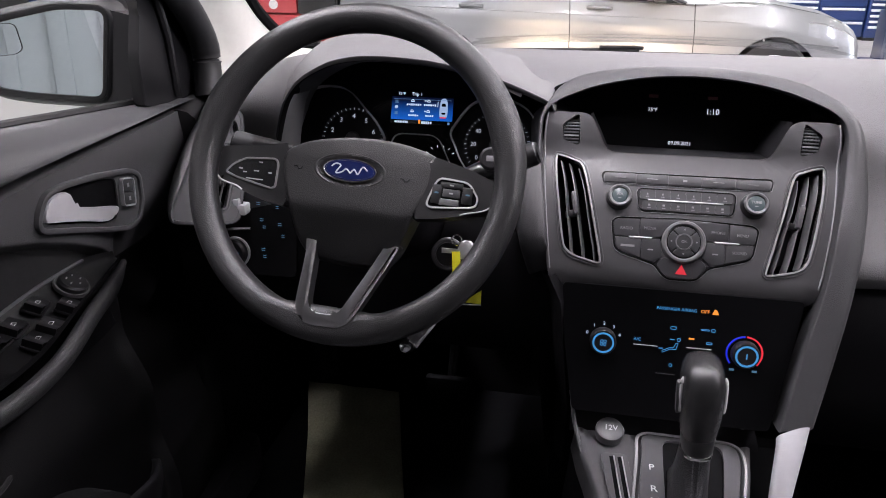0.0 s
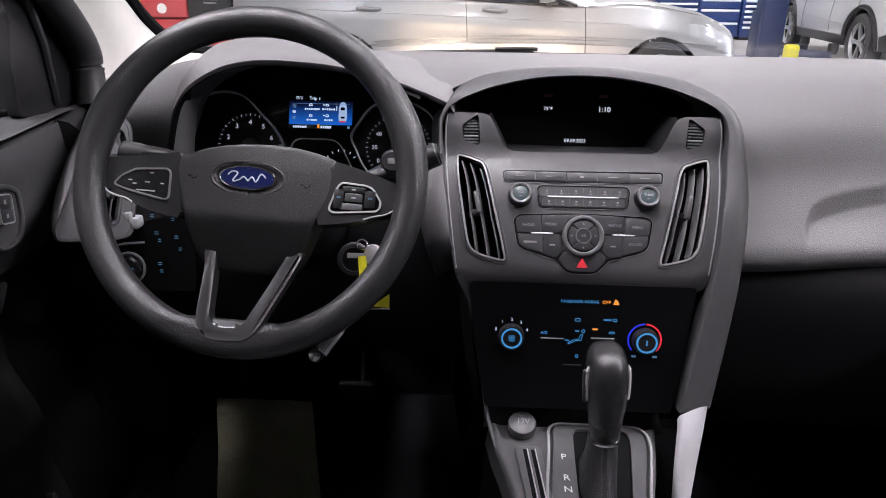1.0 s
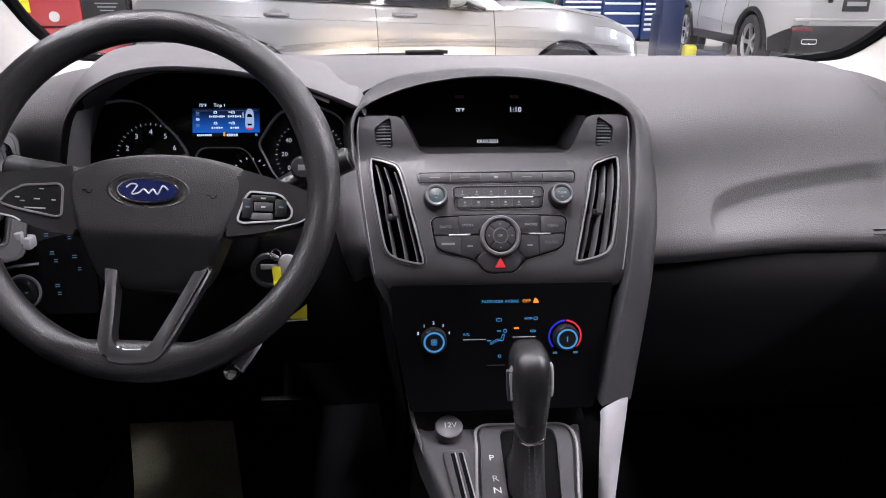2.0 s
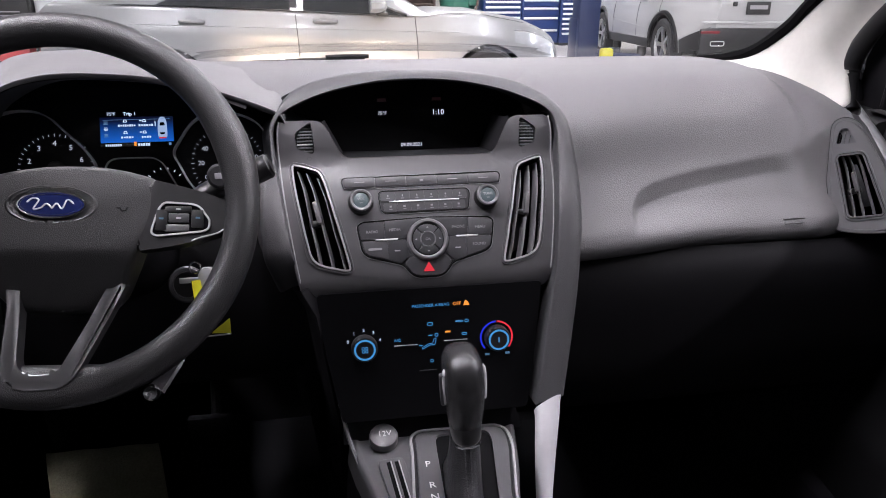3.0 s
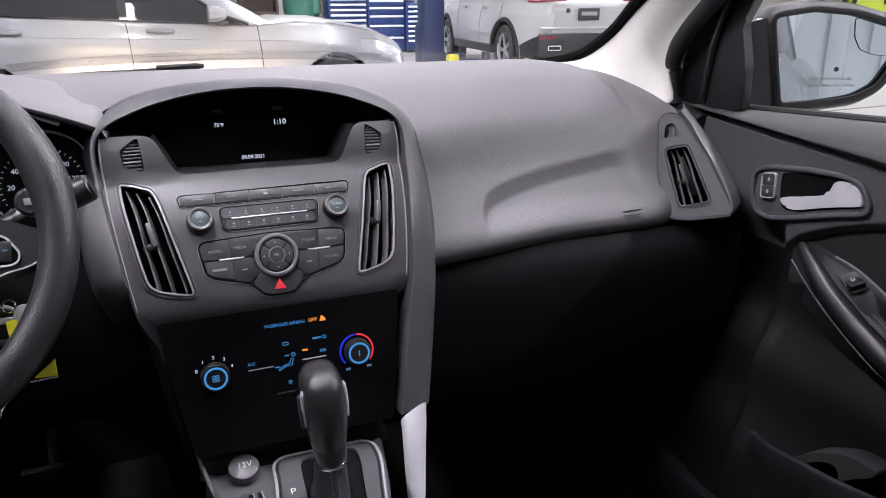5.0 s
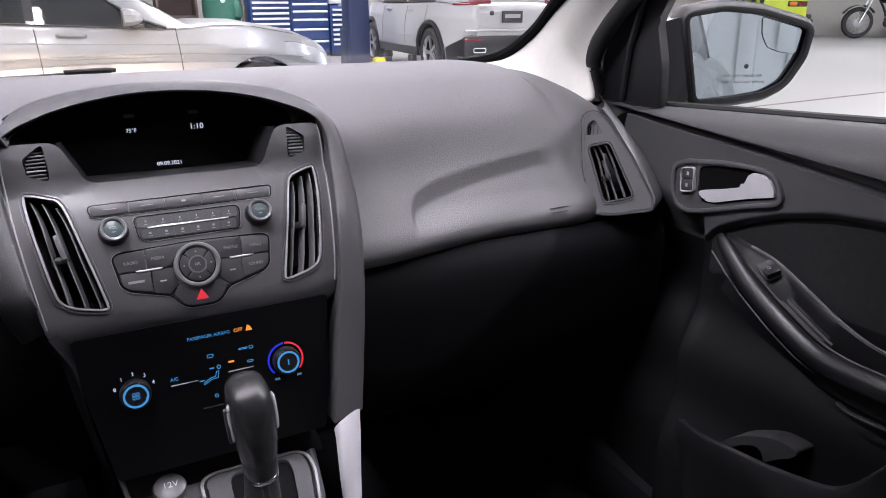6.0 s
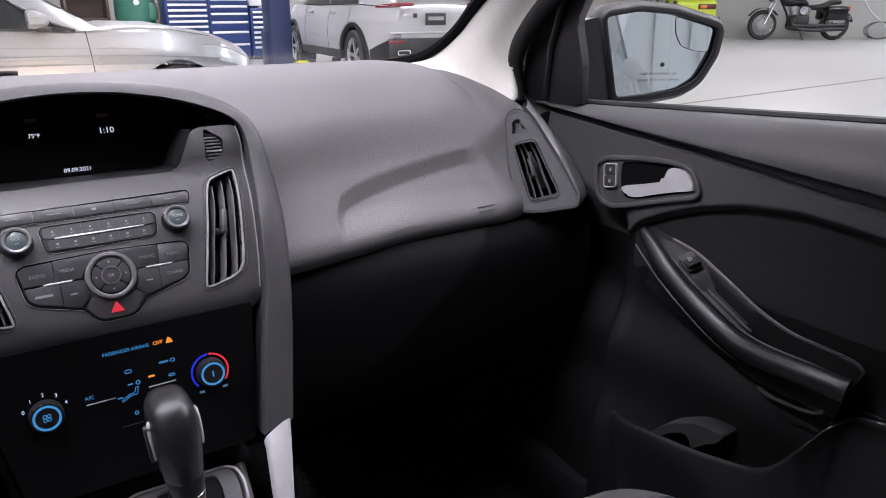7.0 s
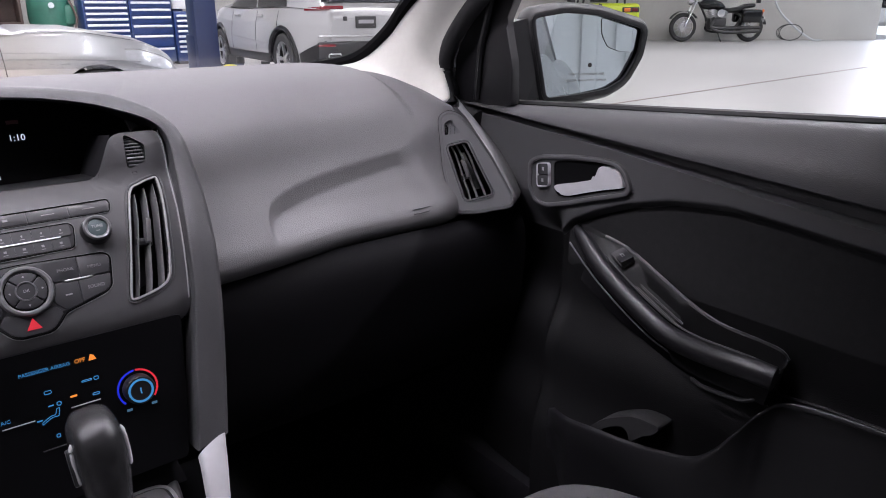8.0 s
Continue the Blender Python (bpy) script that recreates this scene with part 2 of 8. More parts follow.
def ring(outer, inner, lo, hi, m, bm=None):
    """A frame between two outlines of as many points."""
    b = bmesh.new()
    rows = [[b.verts.new((x, y, z)) for x, y in pts] for pts, z in ((outer, lo), (outer, hi - 0.0006), ([(o[0] * 0.85 + i[0] * 0.15, o[1] * 0.85 + i[1] * 0.15) for o, i in zip(outer, inner)], hi), ([(o[0] * 0.15 + i[0] * 0.85, o[1] * 0.15 + i[1] * 0.85) for o, i in zip(outer, inner)], hi), (inner, hi - 0.0006), (inner, lo))]
    n = len(outer)
    for k in range(6):
        a, c = rows[k], rows[(k + 1) % 6]
        for i in range(n):
            b.faces.new((a[i], a[(i + 1) % n], c[(i + 1) % n], c[i]))
    b.transform(m)
    return merge(bm, b)


def shrink(pts, d):
    """The outline moved inwards by about d, for outlines that go round their middle."""
    c = sum((Vector(p) for p in pts), Vector((0, 0))) / len(pts)
    n, out = len(pts), []
    for i in range(n):
        a, p, q = Vector(pts[i - 1]), Vector(pts[i]), Vector(pts[(i + 1) % n])
        t = (q - a).normalized() if (q - a).length > 1e-9 else Vector((1, 0))
        nr = Vector((-t.y, t.x))
        if nr.dot(c - p) < 0:
            nr = -nr
        out.append(tuple(p + nr * d))
    return out


def catmull(pts, n=8, closed=False):
    P = [Vector(p) for p in pts]
    out, k = [], len(P)
    for i in range(k if closed else k - 1):
        p0, p1, p2, p3 = (P[(i + j) % k] if closed else P[min(max(i + j, 0), k - 1)] for j in (-1, 0, 1, 2))
        for s in range(n):
            t = s / n
            out.append(0.5 * (2 * p1 + (p2 - p0) * t + (2 * p0 - 5 * p1 + 4 * p2 - p3) * t * t + (3 * p1 - p0 - 3 * p2 + p3) * t ** 3))
    if not closed:
        out.append(P[-1])
    return out


def loft(rows, closed=False, caps=False, thick=0.0, bm=None):
    """A skin over rows of as many points."""
    b = bmesh.new()
    V = [[b.verts.new(p) for p in r] for r in rows]
    for a, c in zip(V, V[1:]):
        n = len(a)
        for i in range(n if closed else n - 1):
            try:
                b.faces.new((a[i], a[(i + 1) % n], c[(i + 1) % n], c[i]))
            except ValueError:
                pass
    if caps:
        b.faces.new(V[0])
        b.faces.new(V[-1][::-1])
    bmesh.ops.remove_doubles(b, verts=b.verts, dist=1e-6)
    if thick:
        bmesh.ops.recalc_face_normals(b, faces=b.faces)
        bmesh.ops.solidify(b, geom=b.faces[:], thickness=thick)
    return merge(bm, b)


def tube(path, r, n=12, closed=False, flat=1.0, up=(0, 0, 1), bm=None):
    """A bar along a path; r is a radius or one for each point; flat squeezes it along up."""
    P = [Vector(p) for p in path]
    R = [r] * len(P) if isinstance(r, (int, float)) else list(r)
    rows, k = [], len(P)
    for i, p in enumerate(P):
        a, c = (P[i - 1], P[(i + 1) % k]) if closed else (P[max(i - 1, 0)], P[min(i + 1, k - 1)])
        t = (c - a).normalized()
        w = Vector(up) - t * Vector(up).dot(t)
        w = w.normalized() if w.length > 1e-6 else t.orthogonal().normalized()
        s = t.cross(w)
        rows.append([p + R[i] * (s * math.cos(h) + w * math.sin(h) * flat) for h in (2 * math.pi * j / n for j in range(n))])
    if closed:
        rows.append(rows[0])
    return loft(rows, closed=True, caps=not closed, bm=bm)


def revolve(prof, m, n=32, bm=None):
    """A turned shape about m's z axis from pairs of radius and height."""
    b = loft([[(r * math.cos(2 * math.pi * i / n), r * math.sin(2 * math.pi * i / n), z) for i in range(n)] for r, z in prof], closed=True)
    holes = [e for e in b.edges if e.is_boundary]
    if holes and prof[0] != prof[-1]:
        bmesh.ops.holes_fill(b, edges=holes, sides=0)
    b.transform(m)
    return merge(bm, b)


def words(text, size, m, material, parent, name="lettering", depth=0.0002, label=""):
    """Writing on m's plane, centred on its origin."""
    cu = bpy.data.curves.new(name, "FONT")
    cu.body, cu.size, cu.align_x, cu.align_y, cu.extrude = text, size, "CENTER", "CENTER", depth
    cu.resolution_u = 3
    tmp = bpy.data.objects.new(name, cu)
    me = bpy.data.meshes.new_from_object(tmp)
    bpy.data.objects.remove(tmp)
    me.transform(m)
    me.materials.clear()
    me.materials.append(material)
    ob = new(name, me)
    ob.parent = parent
    if parent.type == "EMPTY" and parent.name not in LOCAL:
        ob.matrix_parent_inverse = parent.matrix_basis.inverted()
    if label:
        tagged(ob, label)
    return ob


def mirrored(bm):
    """The same shape on the other side of the car."""
    b = bm.copy()
    b.transform(Matrix.Diagonal((-1, 1, 1, 1)))
    return b


def smooth(a, b, x):
    t = min(max((x - a) / (b - a), 0.0), 1.0)
    return t * t * (3 - 2 * t)


def plate(outline, holes, lo, hi, m, bm=None):
    """A plate with openings that go through it."""
    b = bmesh.new()
    es = []
    for loop in (outline, *holes):
        vs = [b.verts.new((x, y, hi)) for x, y in loop]
        es += [b.edges.new((vs[i], vs[(i + 1) % len(vs)])) for i in range(len(vs))]
    bmesh.ops.triangle_fill(b, use_beauty=True, edges=es)
    made = bmesh.ops.extrude_face_region(b, geom=b.faces[:])
    bmesh.ops.translate(b, verts=[g for g in made["geom"] if isinstance(g, bmesh.types.BMVert)], vec=(0, 0, lo - hi))
    b.transform(m)
    return merge(bm, b)


def crown(x):
    """How far the dash top sinks towards the doors."""
    a = abs(x) - 0.608
    return 0.012 * smooth(0.547, 0.574, abs(x)) + 0.19 * (a + math.sqrt(a * a + 0.012 ** 2)) - 0.00022


# ---- dashboard ----
dash = thing("dashboard", (0, 1.2, 0.55), "dark grey soft-grained plastic dashboard under the windscreen", "dashboard")


def dash_top(x):
    return [(1.74, 0.975 - crown(x)), (1.60, 0.998 - crown(x)), (1.47, 1.012 - crown(x)), (1.36, 1.018 - crown(x)), (1.26, 1.018 - crown(x))]


def crease_depth(x, z):
    """The soft step that runs across the airbag cover and turns down at its inner end."""
    edge = 0.899 + 0.10 * (x - 0.419) - 0.0003 / max(x - 0.267, 0.006)
    below = min(max((edge + 0.004 - z) / 0.024, 0.0), 1.0)
    side = smooth(0.269, 0.285, x)
    fade = 1 - smooth(0.505, 0.55, x)
    low = smooth(0.826, 0.862, z)
    return 0.014 * below * side * fade * low


def end_fall(x, z):
    """The pad falls away towards the side vent past a soft upright fold."""
    d = x - float(np.interp(z, [0.85, 0.912, 0.943, 0.973, 0.995, 1.02], [0.525, 0.535, 0.543, 0.553, 0.585, 0.66]))
    return 0.06 * 0.5 * (d + math.sqrt(d * d + 0.0012 ** 2)) * smooth(0.845, 0.89, z) * (1 - smooth(0.985, 1.005, z))


rows = []
for i in range(181):
    x = 0.15 + 0.53 * i / 180
    near = -0.03 * (1 - smooth(0.17, 0.42, x))
    sink = crown(x) * 0.75
    ctrl = dash_top(x) + [(1.175 + near * 0.5, 1.004 - crown(x)), (1.108 + near, 0.966 - sink), (1.068 + near, 0.902 - sink * 0.6),
                          (1.033 + near, 0.858 - sink * 0.3), (1.014 + near, 0.833), (1.013 + near, 0.812), (1.035 + near, 0.796), (1.08, 0.79), (1.2, 0.74)]
    pts = catmull([(a + 0.03 * smooth(0.55, 0.66, x) * smooth(0.88, 0.83, b), b, 0) for a, b in ctrl], 14)
    rows.append([(x + max(0.187 - x, 0.0) * smooth(0.972, 0.93, p.y), p.x + crease_depth(x, p.y) + end_fall(x, p.y), p.y - 0.006 * (1 - smooth(0.15, 0.195, x))) for p in pts])
part("airbag_pad", loft(rows), PAD, dash, "smooth grained passenger pad with a curved crease", 60)
rows = []
for i in range(60):
    x = -0.69 + 0.885 * i / 59
    ctrl = dash_top(x) + [(1.19, 1.004 - crown(x)), (1.15, 0.97 - crown(x)), (1.16, 0.9)]
    rows.append([(x, p.x, p.y) for p in catmull([(a, b, 0) for a, b in ctrl], 5)])
part("top_pad", loft(rows), PAD, dash, "", 60)

part("screen_gap", tube([(x, 1.73 - 0.10 * (x / 0.69) ** 2, 0.9835 - crown(x)) for x in np.linspace(-0.64, 0.64, 25)], 0.005, 8), RUBBER, dash, "black gap at the foot of the windscreen")

# hood over the instruments
ARCH = catmull([(-0.528, 0.90), (-0.519, 0.94), (-0.511, 0.969), (-0.503, 0.987), (-0.487, 1.007), (-0.462, 1.023), (-0.434, 1.034), (-0.395, 1.040), (-0.345, 1.039), (-0.300, 1.034), (-0.242, 1.019), (-0.205, 1.004), (-0.174, 0.990)], 5)
rows = []
for k, p in enumerate(ARCH):
    x, z = p.x, p.y
    s = k / (len(ARCH) - 1)
    up = math.sin(math.pi * min(max((s - 0.12) / 0.85, 0), 1))
    mx, mz = x - 0.012 * (x < -0.45), 1.0 + 0.054 * up ** (0.5 + 0.5 * smooth(0.62, 0.95, s)) if s > 0.22 else z + 0.005
    y0 = 1.025 + 0.035 * smooth(0.7, 1.0, s)
    rows.append([(x * 0.985 - 0.005, 1.115, z - 0.012), (x, y0 + 0.012, z - 0.006), (x, y0, z - 0.002), (x, y0 + 0.004, z + 0.005), (mx, y0 + 0.06, (z + 0.008) * 0.6 + mz * 0.4),
                 (mx - 0.004, 1.20, mz), (mx * 1.01, 1.29, mz * 0.5 + 0.5 * (1.014 - crown(x))), (mx * 1.02, 1.40, 1.004 - crown(x))])
end = rows[-1]
rows.append([(x + 0.008, y, z - 0.004) for x, y, z in end])
rows.append([(x + 0.013, y, z - 0.014) for x, y, z in end])
rows.append([(x + 0.014, y, z - 0.06) for x, y, z in end])
part("cluster_hood", loft([catmull(r, 3) for r in rows]), PAD, dash, "arched hood over the instruments", 60)
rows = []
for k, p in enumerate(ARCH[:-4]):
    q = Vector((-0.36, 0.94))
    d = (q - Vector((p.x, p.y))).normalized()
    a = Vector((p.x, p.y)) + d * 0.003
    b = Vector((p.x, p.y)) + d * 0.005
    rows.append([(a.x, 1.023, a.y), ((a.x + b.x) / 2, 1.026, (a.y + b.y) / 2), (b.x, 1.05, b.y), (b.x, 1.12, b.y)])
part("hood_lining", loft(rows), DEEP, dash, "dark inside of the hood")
rows = [[(x0, 1.034, z), (x0 + 0.004, 1.036, z), (x0 + 0.012, 1.044, z), (x0 + 0.016, 1.075, z)] for x0, z in ((-0.5265, 0.895), (-0.5215, 0.926), (-0.5160, 0.956), (-0.5110, 0.976), (-0.5040, 0.990))]
part("hood_bezel", loft([catmull(r, 3) for r in rows]), KEYRIM_DIM, dash, "light grey trim strip beside the instruments")

# band that runs over the screen and down both sides of the centre stack
INNER = [(0.125, 0.915, 0.645), (0.142, 0.940, 0.744), (0.155, 0.958, 0.808), (0.163, 0.984, 0.871), (0.172, 1.024, 0.928), (0.1715, 1.056, 0.979), (0.128, 1.075, 1.003), (0.065, 1.085, 1.0175), (0, 1.088, 1.022)]
OUTER = [(0.160, 0.912, 0.656), (0.175, 0.936, 0.736), (0.185, 0.954, 0.802), (0.193, 0.98, 0.866), (0.197, 1.022, 0.926), (0.188, 1.066, 0.985), (0.138, 1.112, 1.014), (0.07, 1.128, 1.0255), (0, 1.131, 1.0285)]
INNER += [(-x, y, z) for x, y, z in INNER[-2::-1]]
OUTER += [(-x, y, z) for x, y, z in OUTER[-2::-1]]
rows = []
for a, c in zip(catmull(INNER, 7), catmull(OUTER, 7)):
    on_top = smooth(0.96, 1.01, a.z)
    lift = Vector((0, -0.006 * (1 - on_top), 0.004 + 0.003 * on_top))
    away = Vector((math.copysign(0.012, c.x) * (1 - on_top), 0.07, -0.022 * on_top - 0.004))
    if c.x < 0 and c.z < 0.775:
        continue
    if c.x < 0:
        tuck = Vector((0.1, 0.9, 0)) * max(0.835 - c.z, 0.0)
        a, c = a + tuck, c + tuck
        slim = 1 - 0.72 * smooth(0.905, 0.935, c.z) * (1 - smooth(0.990, 1.012, c.z))
        c = a + (c - a) * slim
    rows.append([a + Vector((0, 0.03, -0.004)), a, a + (c - a) * 0.12 + lift * 0.7, a + (c - a) * 0.55 + lift, c, c + away * 0.4, c + away])
part("stack_surround", loft([catmull(r, 3) for r in rows]), BAND, dash, "black soft band framing the centre stack", 60)

# end panels with the side vents
VENT_O, VENT_H, VENT_V = Vector((0.615, 1.01, 0.88)), Vector((0.70, -0.714, 0)), Vector((0.16, 0.157, 0.97)).normalized()
VENT_M = axes(VENT_O, VENT_H, VENT_H.cross(VENT_V))


def louvre(parent, loop, tops, feet, m, tab, wide=0.006, deep=0.035, lip=STACK, edge=KEYRIM, flip=False, long=0.028):
    """An air vent: a double frame, a dark duct, upright bowed vanes from tops to feet, and a slider."""
    fix = (lambda b: mirrored(b)) if flip else (lambda b: b)
    inner = shrink(loop, 0.0004)
    part("vent_frame", fix(ring(shrink(loop, -0.0052), shrink(loop, -0.0030), -0.002, 0.0016, m)), lip, parent, "grey satin rim of an air vent")
    part("vent_groove", fix(ring(shrink(loop, -0.0032), shrink(loop, -0.0018), -0.002, 0.0004, m)), BLACK, parent)
    part("vent_lip", fix(ring(shrink(loop, -0.0020), inner, -0.010, 0.0026, m)), edge, parent, "bright satin lip of an air vent")
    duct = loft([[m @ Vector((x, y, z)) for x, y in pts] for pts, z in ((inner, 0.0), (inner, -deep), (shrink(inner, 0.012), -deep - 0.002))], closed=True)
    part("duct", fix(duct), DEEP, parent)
    lean = -0.003 if m.translation.x + loop[0][0] > 0 else 0.003
    for a, c in zip(tops, feet):
        a, c = Vector(a), Vector(c)
        side = Vector((a.y - c.y, c.x - a.x)).normalized() * 0.0022
        path = [a.lerp(c, j / 12) + side * (math.sin(math.pi * j / 12) + 0.35 * math.sin(2.6 * math.pi * j / 12)) for j in range(13)]
        rows = []
        for p in path:
            rows.append([m @ Vector((p.x + dx, p.y, dz)) for dx, dz in ((-0.0008, -0.0046), (-0.0003, -0.0034), (0.0005, -0.0034), (0.0009, -0.0046), (0.0010 + lean, -0.017), (-0.0010 + lean, -0.017))])
        part("vane", fix(loft(rows, closed=True, caps=True)), VANE, parent)
    c = Vector(tops[tab]).lerp(Vector(feet[tab]), 0.44)
    d = (Vector(tops[tab]) - Vector(feet[tab])).normalized()
    sm = m @ axes((c.x, c.y, 0), (d.y, -d.x, 0), (0, 0, 1))
    part("slider", fix(box((0, 0, -0.0025), (wide, long, 0.009), 0.0016, sm)), STACK, parent, "pale grey slider knob of the vent")
    part("slider_foot", fix(box((-0.004, -long * 0.42, -0.010), (0.017, long * 0.30, 0.010), 0.002, sm)), BLACK, parent)


END = rounded([(-0.062, 0.078), (-0.046, 0.0885), (-0.024, 0.080), (0.020, 0.022), (0.056, -0.036), (0.059, -0.054), (0.0, -0.067), (-0.032, -0.068), (-0.052, -0.003)], 0.012, 4)
VENT_OUT = [(-0.046, 0.033), (-0.017, 0.041), (0.025, -0.036), (-0.015, -0.048)]
VENT_LOOP = rounded(VENT_OUT, 0.006, 3)
TRI = rounded([(-0.052, 0.049), (-0.051, 0.068), (-0.042, 0.074), (-0.026, 0.054)], 0.004, 3)
for flip, side in ((False, "passenger"), (True, "driver")):
    ends = thing("side_vent", ((-1 if flip else 1) * 0.615, 1.01, 0.80), "black side air vent panel at the %s end of the dashboard" % side, "air vent", "side air vents")
    fix = mirrored if flip else (lambda b: b)
    part("panel", fix(plate(END, [VENT_LOOP, TRI], -0.006, 0.0, VENT_M)), PAD_PLAIN, ends)
    part("panel_groove", fix(ring(shrink(END, -0.0012), shrink(END, 0.0002), -0.006, 0.0002, VENT_M)), BLACK, ends)
    part("panel_lip", fix(ring(shrink(END, 0.0028), shrink(END, 0.0042), -0.002, 0.0008, VENT_M)), PAD_DARK, ends)
    louvre(ends, VENT_LOOP, [(-0.039, 0.033), (-0.0325, 0.036), (-0.022, 0.0375)], [(-0.009, -0.046), (0.002, -0.043), (0.014, -0.039)], VENT_M, 1, flip=flip, lip=PAD_PLAIN, edge=PAD_DARK)
    part("demister_grille", fix(prism(TRI, -0.012, -0.004, VENT_M)), PAD_DARK, ends)
    part("demister_slot", fix(prism(rounded([(-0.0505, 0.050), (-0.0500, 0.066), (-0.0455, 0.062), (-0.0460, 0.051)], 0.001, 2), -0.004, -0.0030, VENT_M)), DEEP, ends)
    for k in range(3):
        x = -0.048 + 0.006 * k
        part("grille_bar", fix(box((x, 0.06 - k * 0.002, -0.006), (0.0012, 0.024 - 0.004 * k, 0.006), 0.0003, VENT_M)), KEYCAP, ends)
    # outer end of the dash between vent and door
    rows = []
    for k in range(25):
        t = k / 24
        z = 0.972 - 0.165 * t
        lead = VENT_O + VENT_V * (z - 0.88)
        e = float(np.interp(z - 0.88, [-0.062, -0.036, 0.022, 0.08, 0.09], [0.062, 0.058, 0.024, -0.018, -0.03]))
        yd = float(np.interp(z, [0.77, 0.821, 0.834, 0.862, 0.889, 0.916, 0.939, 0.955, 0.975], [0.985, 0.994, 0.999, 1.02, 1.049, 1.085, 1.121, 1.151, 1.18])) + (0.045 if flip else 0.0)
        edge = lead + VENT_H * e + Vector((0, 0.09, 0)) * max((t - 0.84) / 0.16, 0.0) ** 2
        yd += 0.09 * max((t - 0.84) / 0.16, 0.0) ** 2
        rows.append([tuple(edge + Vector((-0.004, 0.012, 0))), tuple(edge + VENT_M.to_3x3() @ Vector((0, 0, 0.002))), (edge.x * 0.4 + 0.42, edge.y * 0.5 + yd * 0.5 + 0.004, z), (0.704, yd + 0.006, z), (0.718, yd + 0.05, z), (0.72, yd + 0.12, z)])
    part("end_cap", fix(loft([catmull(r, 4) for r in rows])), PAD_PLAIN, ends, "", 60)

# moulded marks near the pad's end
for y, z, x0, x1 in ((1.0155, 0.8351, 0.4985, 0.5307), (1.0108, 0.8299, 0.4983, 0.526)):
    part("moulded_mark", tube([(x0, y, z), ((x0 + x1) / 2, y, z), (x1, y + 0.0003, z + 0.0003)], 0.0008, 6), BLACK, dash)
# knee panels below, with the glovebox
rows = []
for i in range(25):
    x = 0.14 + 0.57 * i / 24
    rows.append([(x, 1.02, 0.80), (x, 1.00, 0.77), (x, 1.0, 0.70), (x, 1.02, 0.60), (x, 1.10, 0.52), (x, 1.3, 0.5)])
# shade below the dash overhang is in the lid's colour
part("glovebox", loft([catmull(r, 4) for r in rows], thick=0.004), MATT_SHADE, dash, "closed glovebox lid, near black for the shade under the dash")
rows = []
for i in range(25):
    x = -0.69 + 0.55 * i / 24
    rows.append([(x, 1.13, 0.842), (x, 1.075, 0.838), (x, 1.048, 0.81), (x, 1.04, 0.74), (x, 1.06, 0.64), (x, 1.16, 0.58)])
# painted near black for the shade round the column
part("knee_panel", loft([catmull(r, 4) for r in rows], thick=0.004), MATT_SHADE, dash, "panel below the steering column, near black for its shade")

# ---- instruments ----
clus = thing("instrument_cluster", (-0.36, 1.1, 0.86), "instrument cluster with two round dials and a lit blue trip display", "instruments")
CM = axes((-0.355, 1.105, 0.93), (1, 0, 0), (0, -0.93, 0.36))
part("dial_panel", prism(rounded([(-0.20, -0.09), (0.18, -0.09), (0.185, 0.03), (0.12, 0.095), (-0.08, 0.1), (-0.19, 0.07)], 0.03, 5), -0.004, 0.0, CM), GLOSS, clus, "black glossy dial panel")


def round_dial(cx, cy, r, name, outline, numbers, first, step, needle, digit, off, up):
    loop = [(p.x, p.y) for p in catmull(outline, 6, closed=True)]
    ringed = part(name, ring(loop, shrink(loop, 0.0016), 0.004, 0.014, CM), RINGTRIM, clus, "thin silver ring round a dial")
    part("dial_face", prism(shrink(loop, 0.0016), 0.0, 0.0003, CM), DIALFACE, ringed)
    for k, text in enumerate(numbers):
        a = radians(first - step * k)
        words(text, digit, CM @ Matrix.Translation((cx + off + r * 0.52 * math.cos(a), cy + up + r * 0.52 * math.sin(a), 0.001)), DIAL_TXT, ringed, "numeral")
    for k in range(len(numbers) * 4):
        a = radians(first + step * 0.5 - step * k / 4)
        m = CM @ Matrix.Translation((cx + off, cy + up, 0.0008)) @ Matrix.Rotation(a, 4, "Z")
        part("tick", box((r * 0.69, 0, 0), (0.0035 if k % 2 == 0 else 0.0022, 0.0006, 0.0004), 0, m), DIAL_TXT, ringed)
    a = radians(needle)
    part("needle", box((r * 0.52, 0, 0.002), (r * 0.36, 0.0014, 0.001), 0, CM @ Matrix.Translation((cx + off, cy + up, 0)) @ Matrix.Rotation(a, 4, "Z")), LIT_RED, ringed, "glowing red needle")
    part("dial_hub", revolve([(0.0, 0.005), (0.009, 0.005), (0.011, 0.0)], CM @ Matrix.Translation((cx + off, cy + up, 0)), 20), BLACK, ringed)


round_dial(-0.115, -0.010, 0.061, "rev_counter", [(-0.1697, -0.0094), (-0.1728, 0.0106), (-0.1700, 0.0313), (-0.1569, 0.0499), (-0.1312, 0.0598), (-0.1054, 0.0600), (-0.0869, 0.0520), (-0.0684, 0.0336), (-0.0461, 0.0094), (-0.0350, -0.0128), (-0.040, -0.045), (-0.080, -0.075), (-0.130, -0.070), (-0.160, -0.040)], ["1", "2", "3", "4", "5", "6", "7"], 195, 35, -12, 0.0092, 0.030, -0.0005)
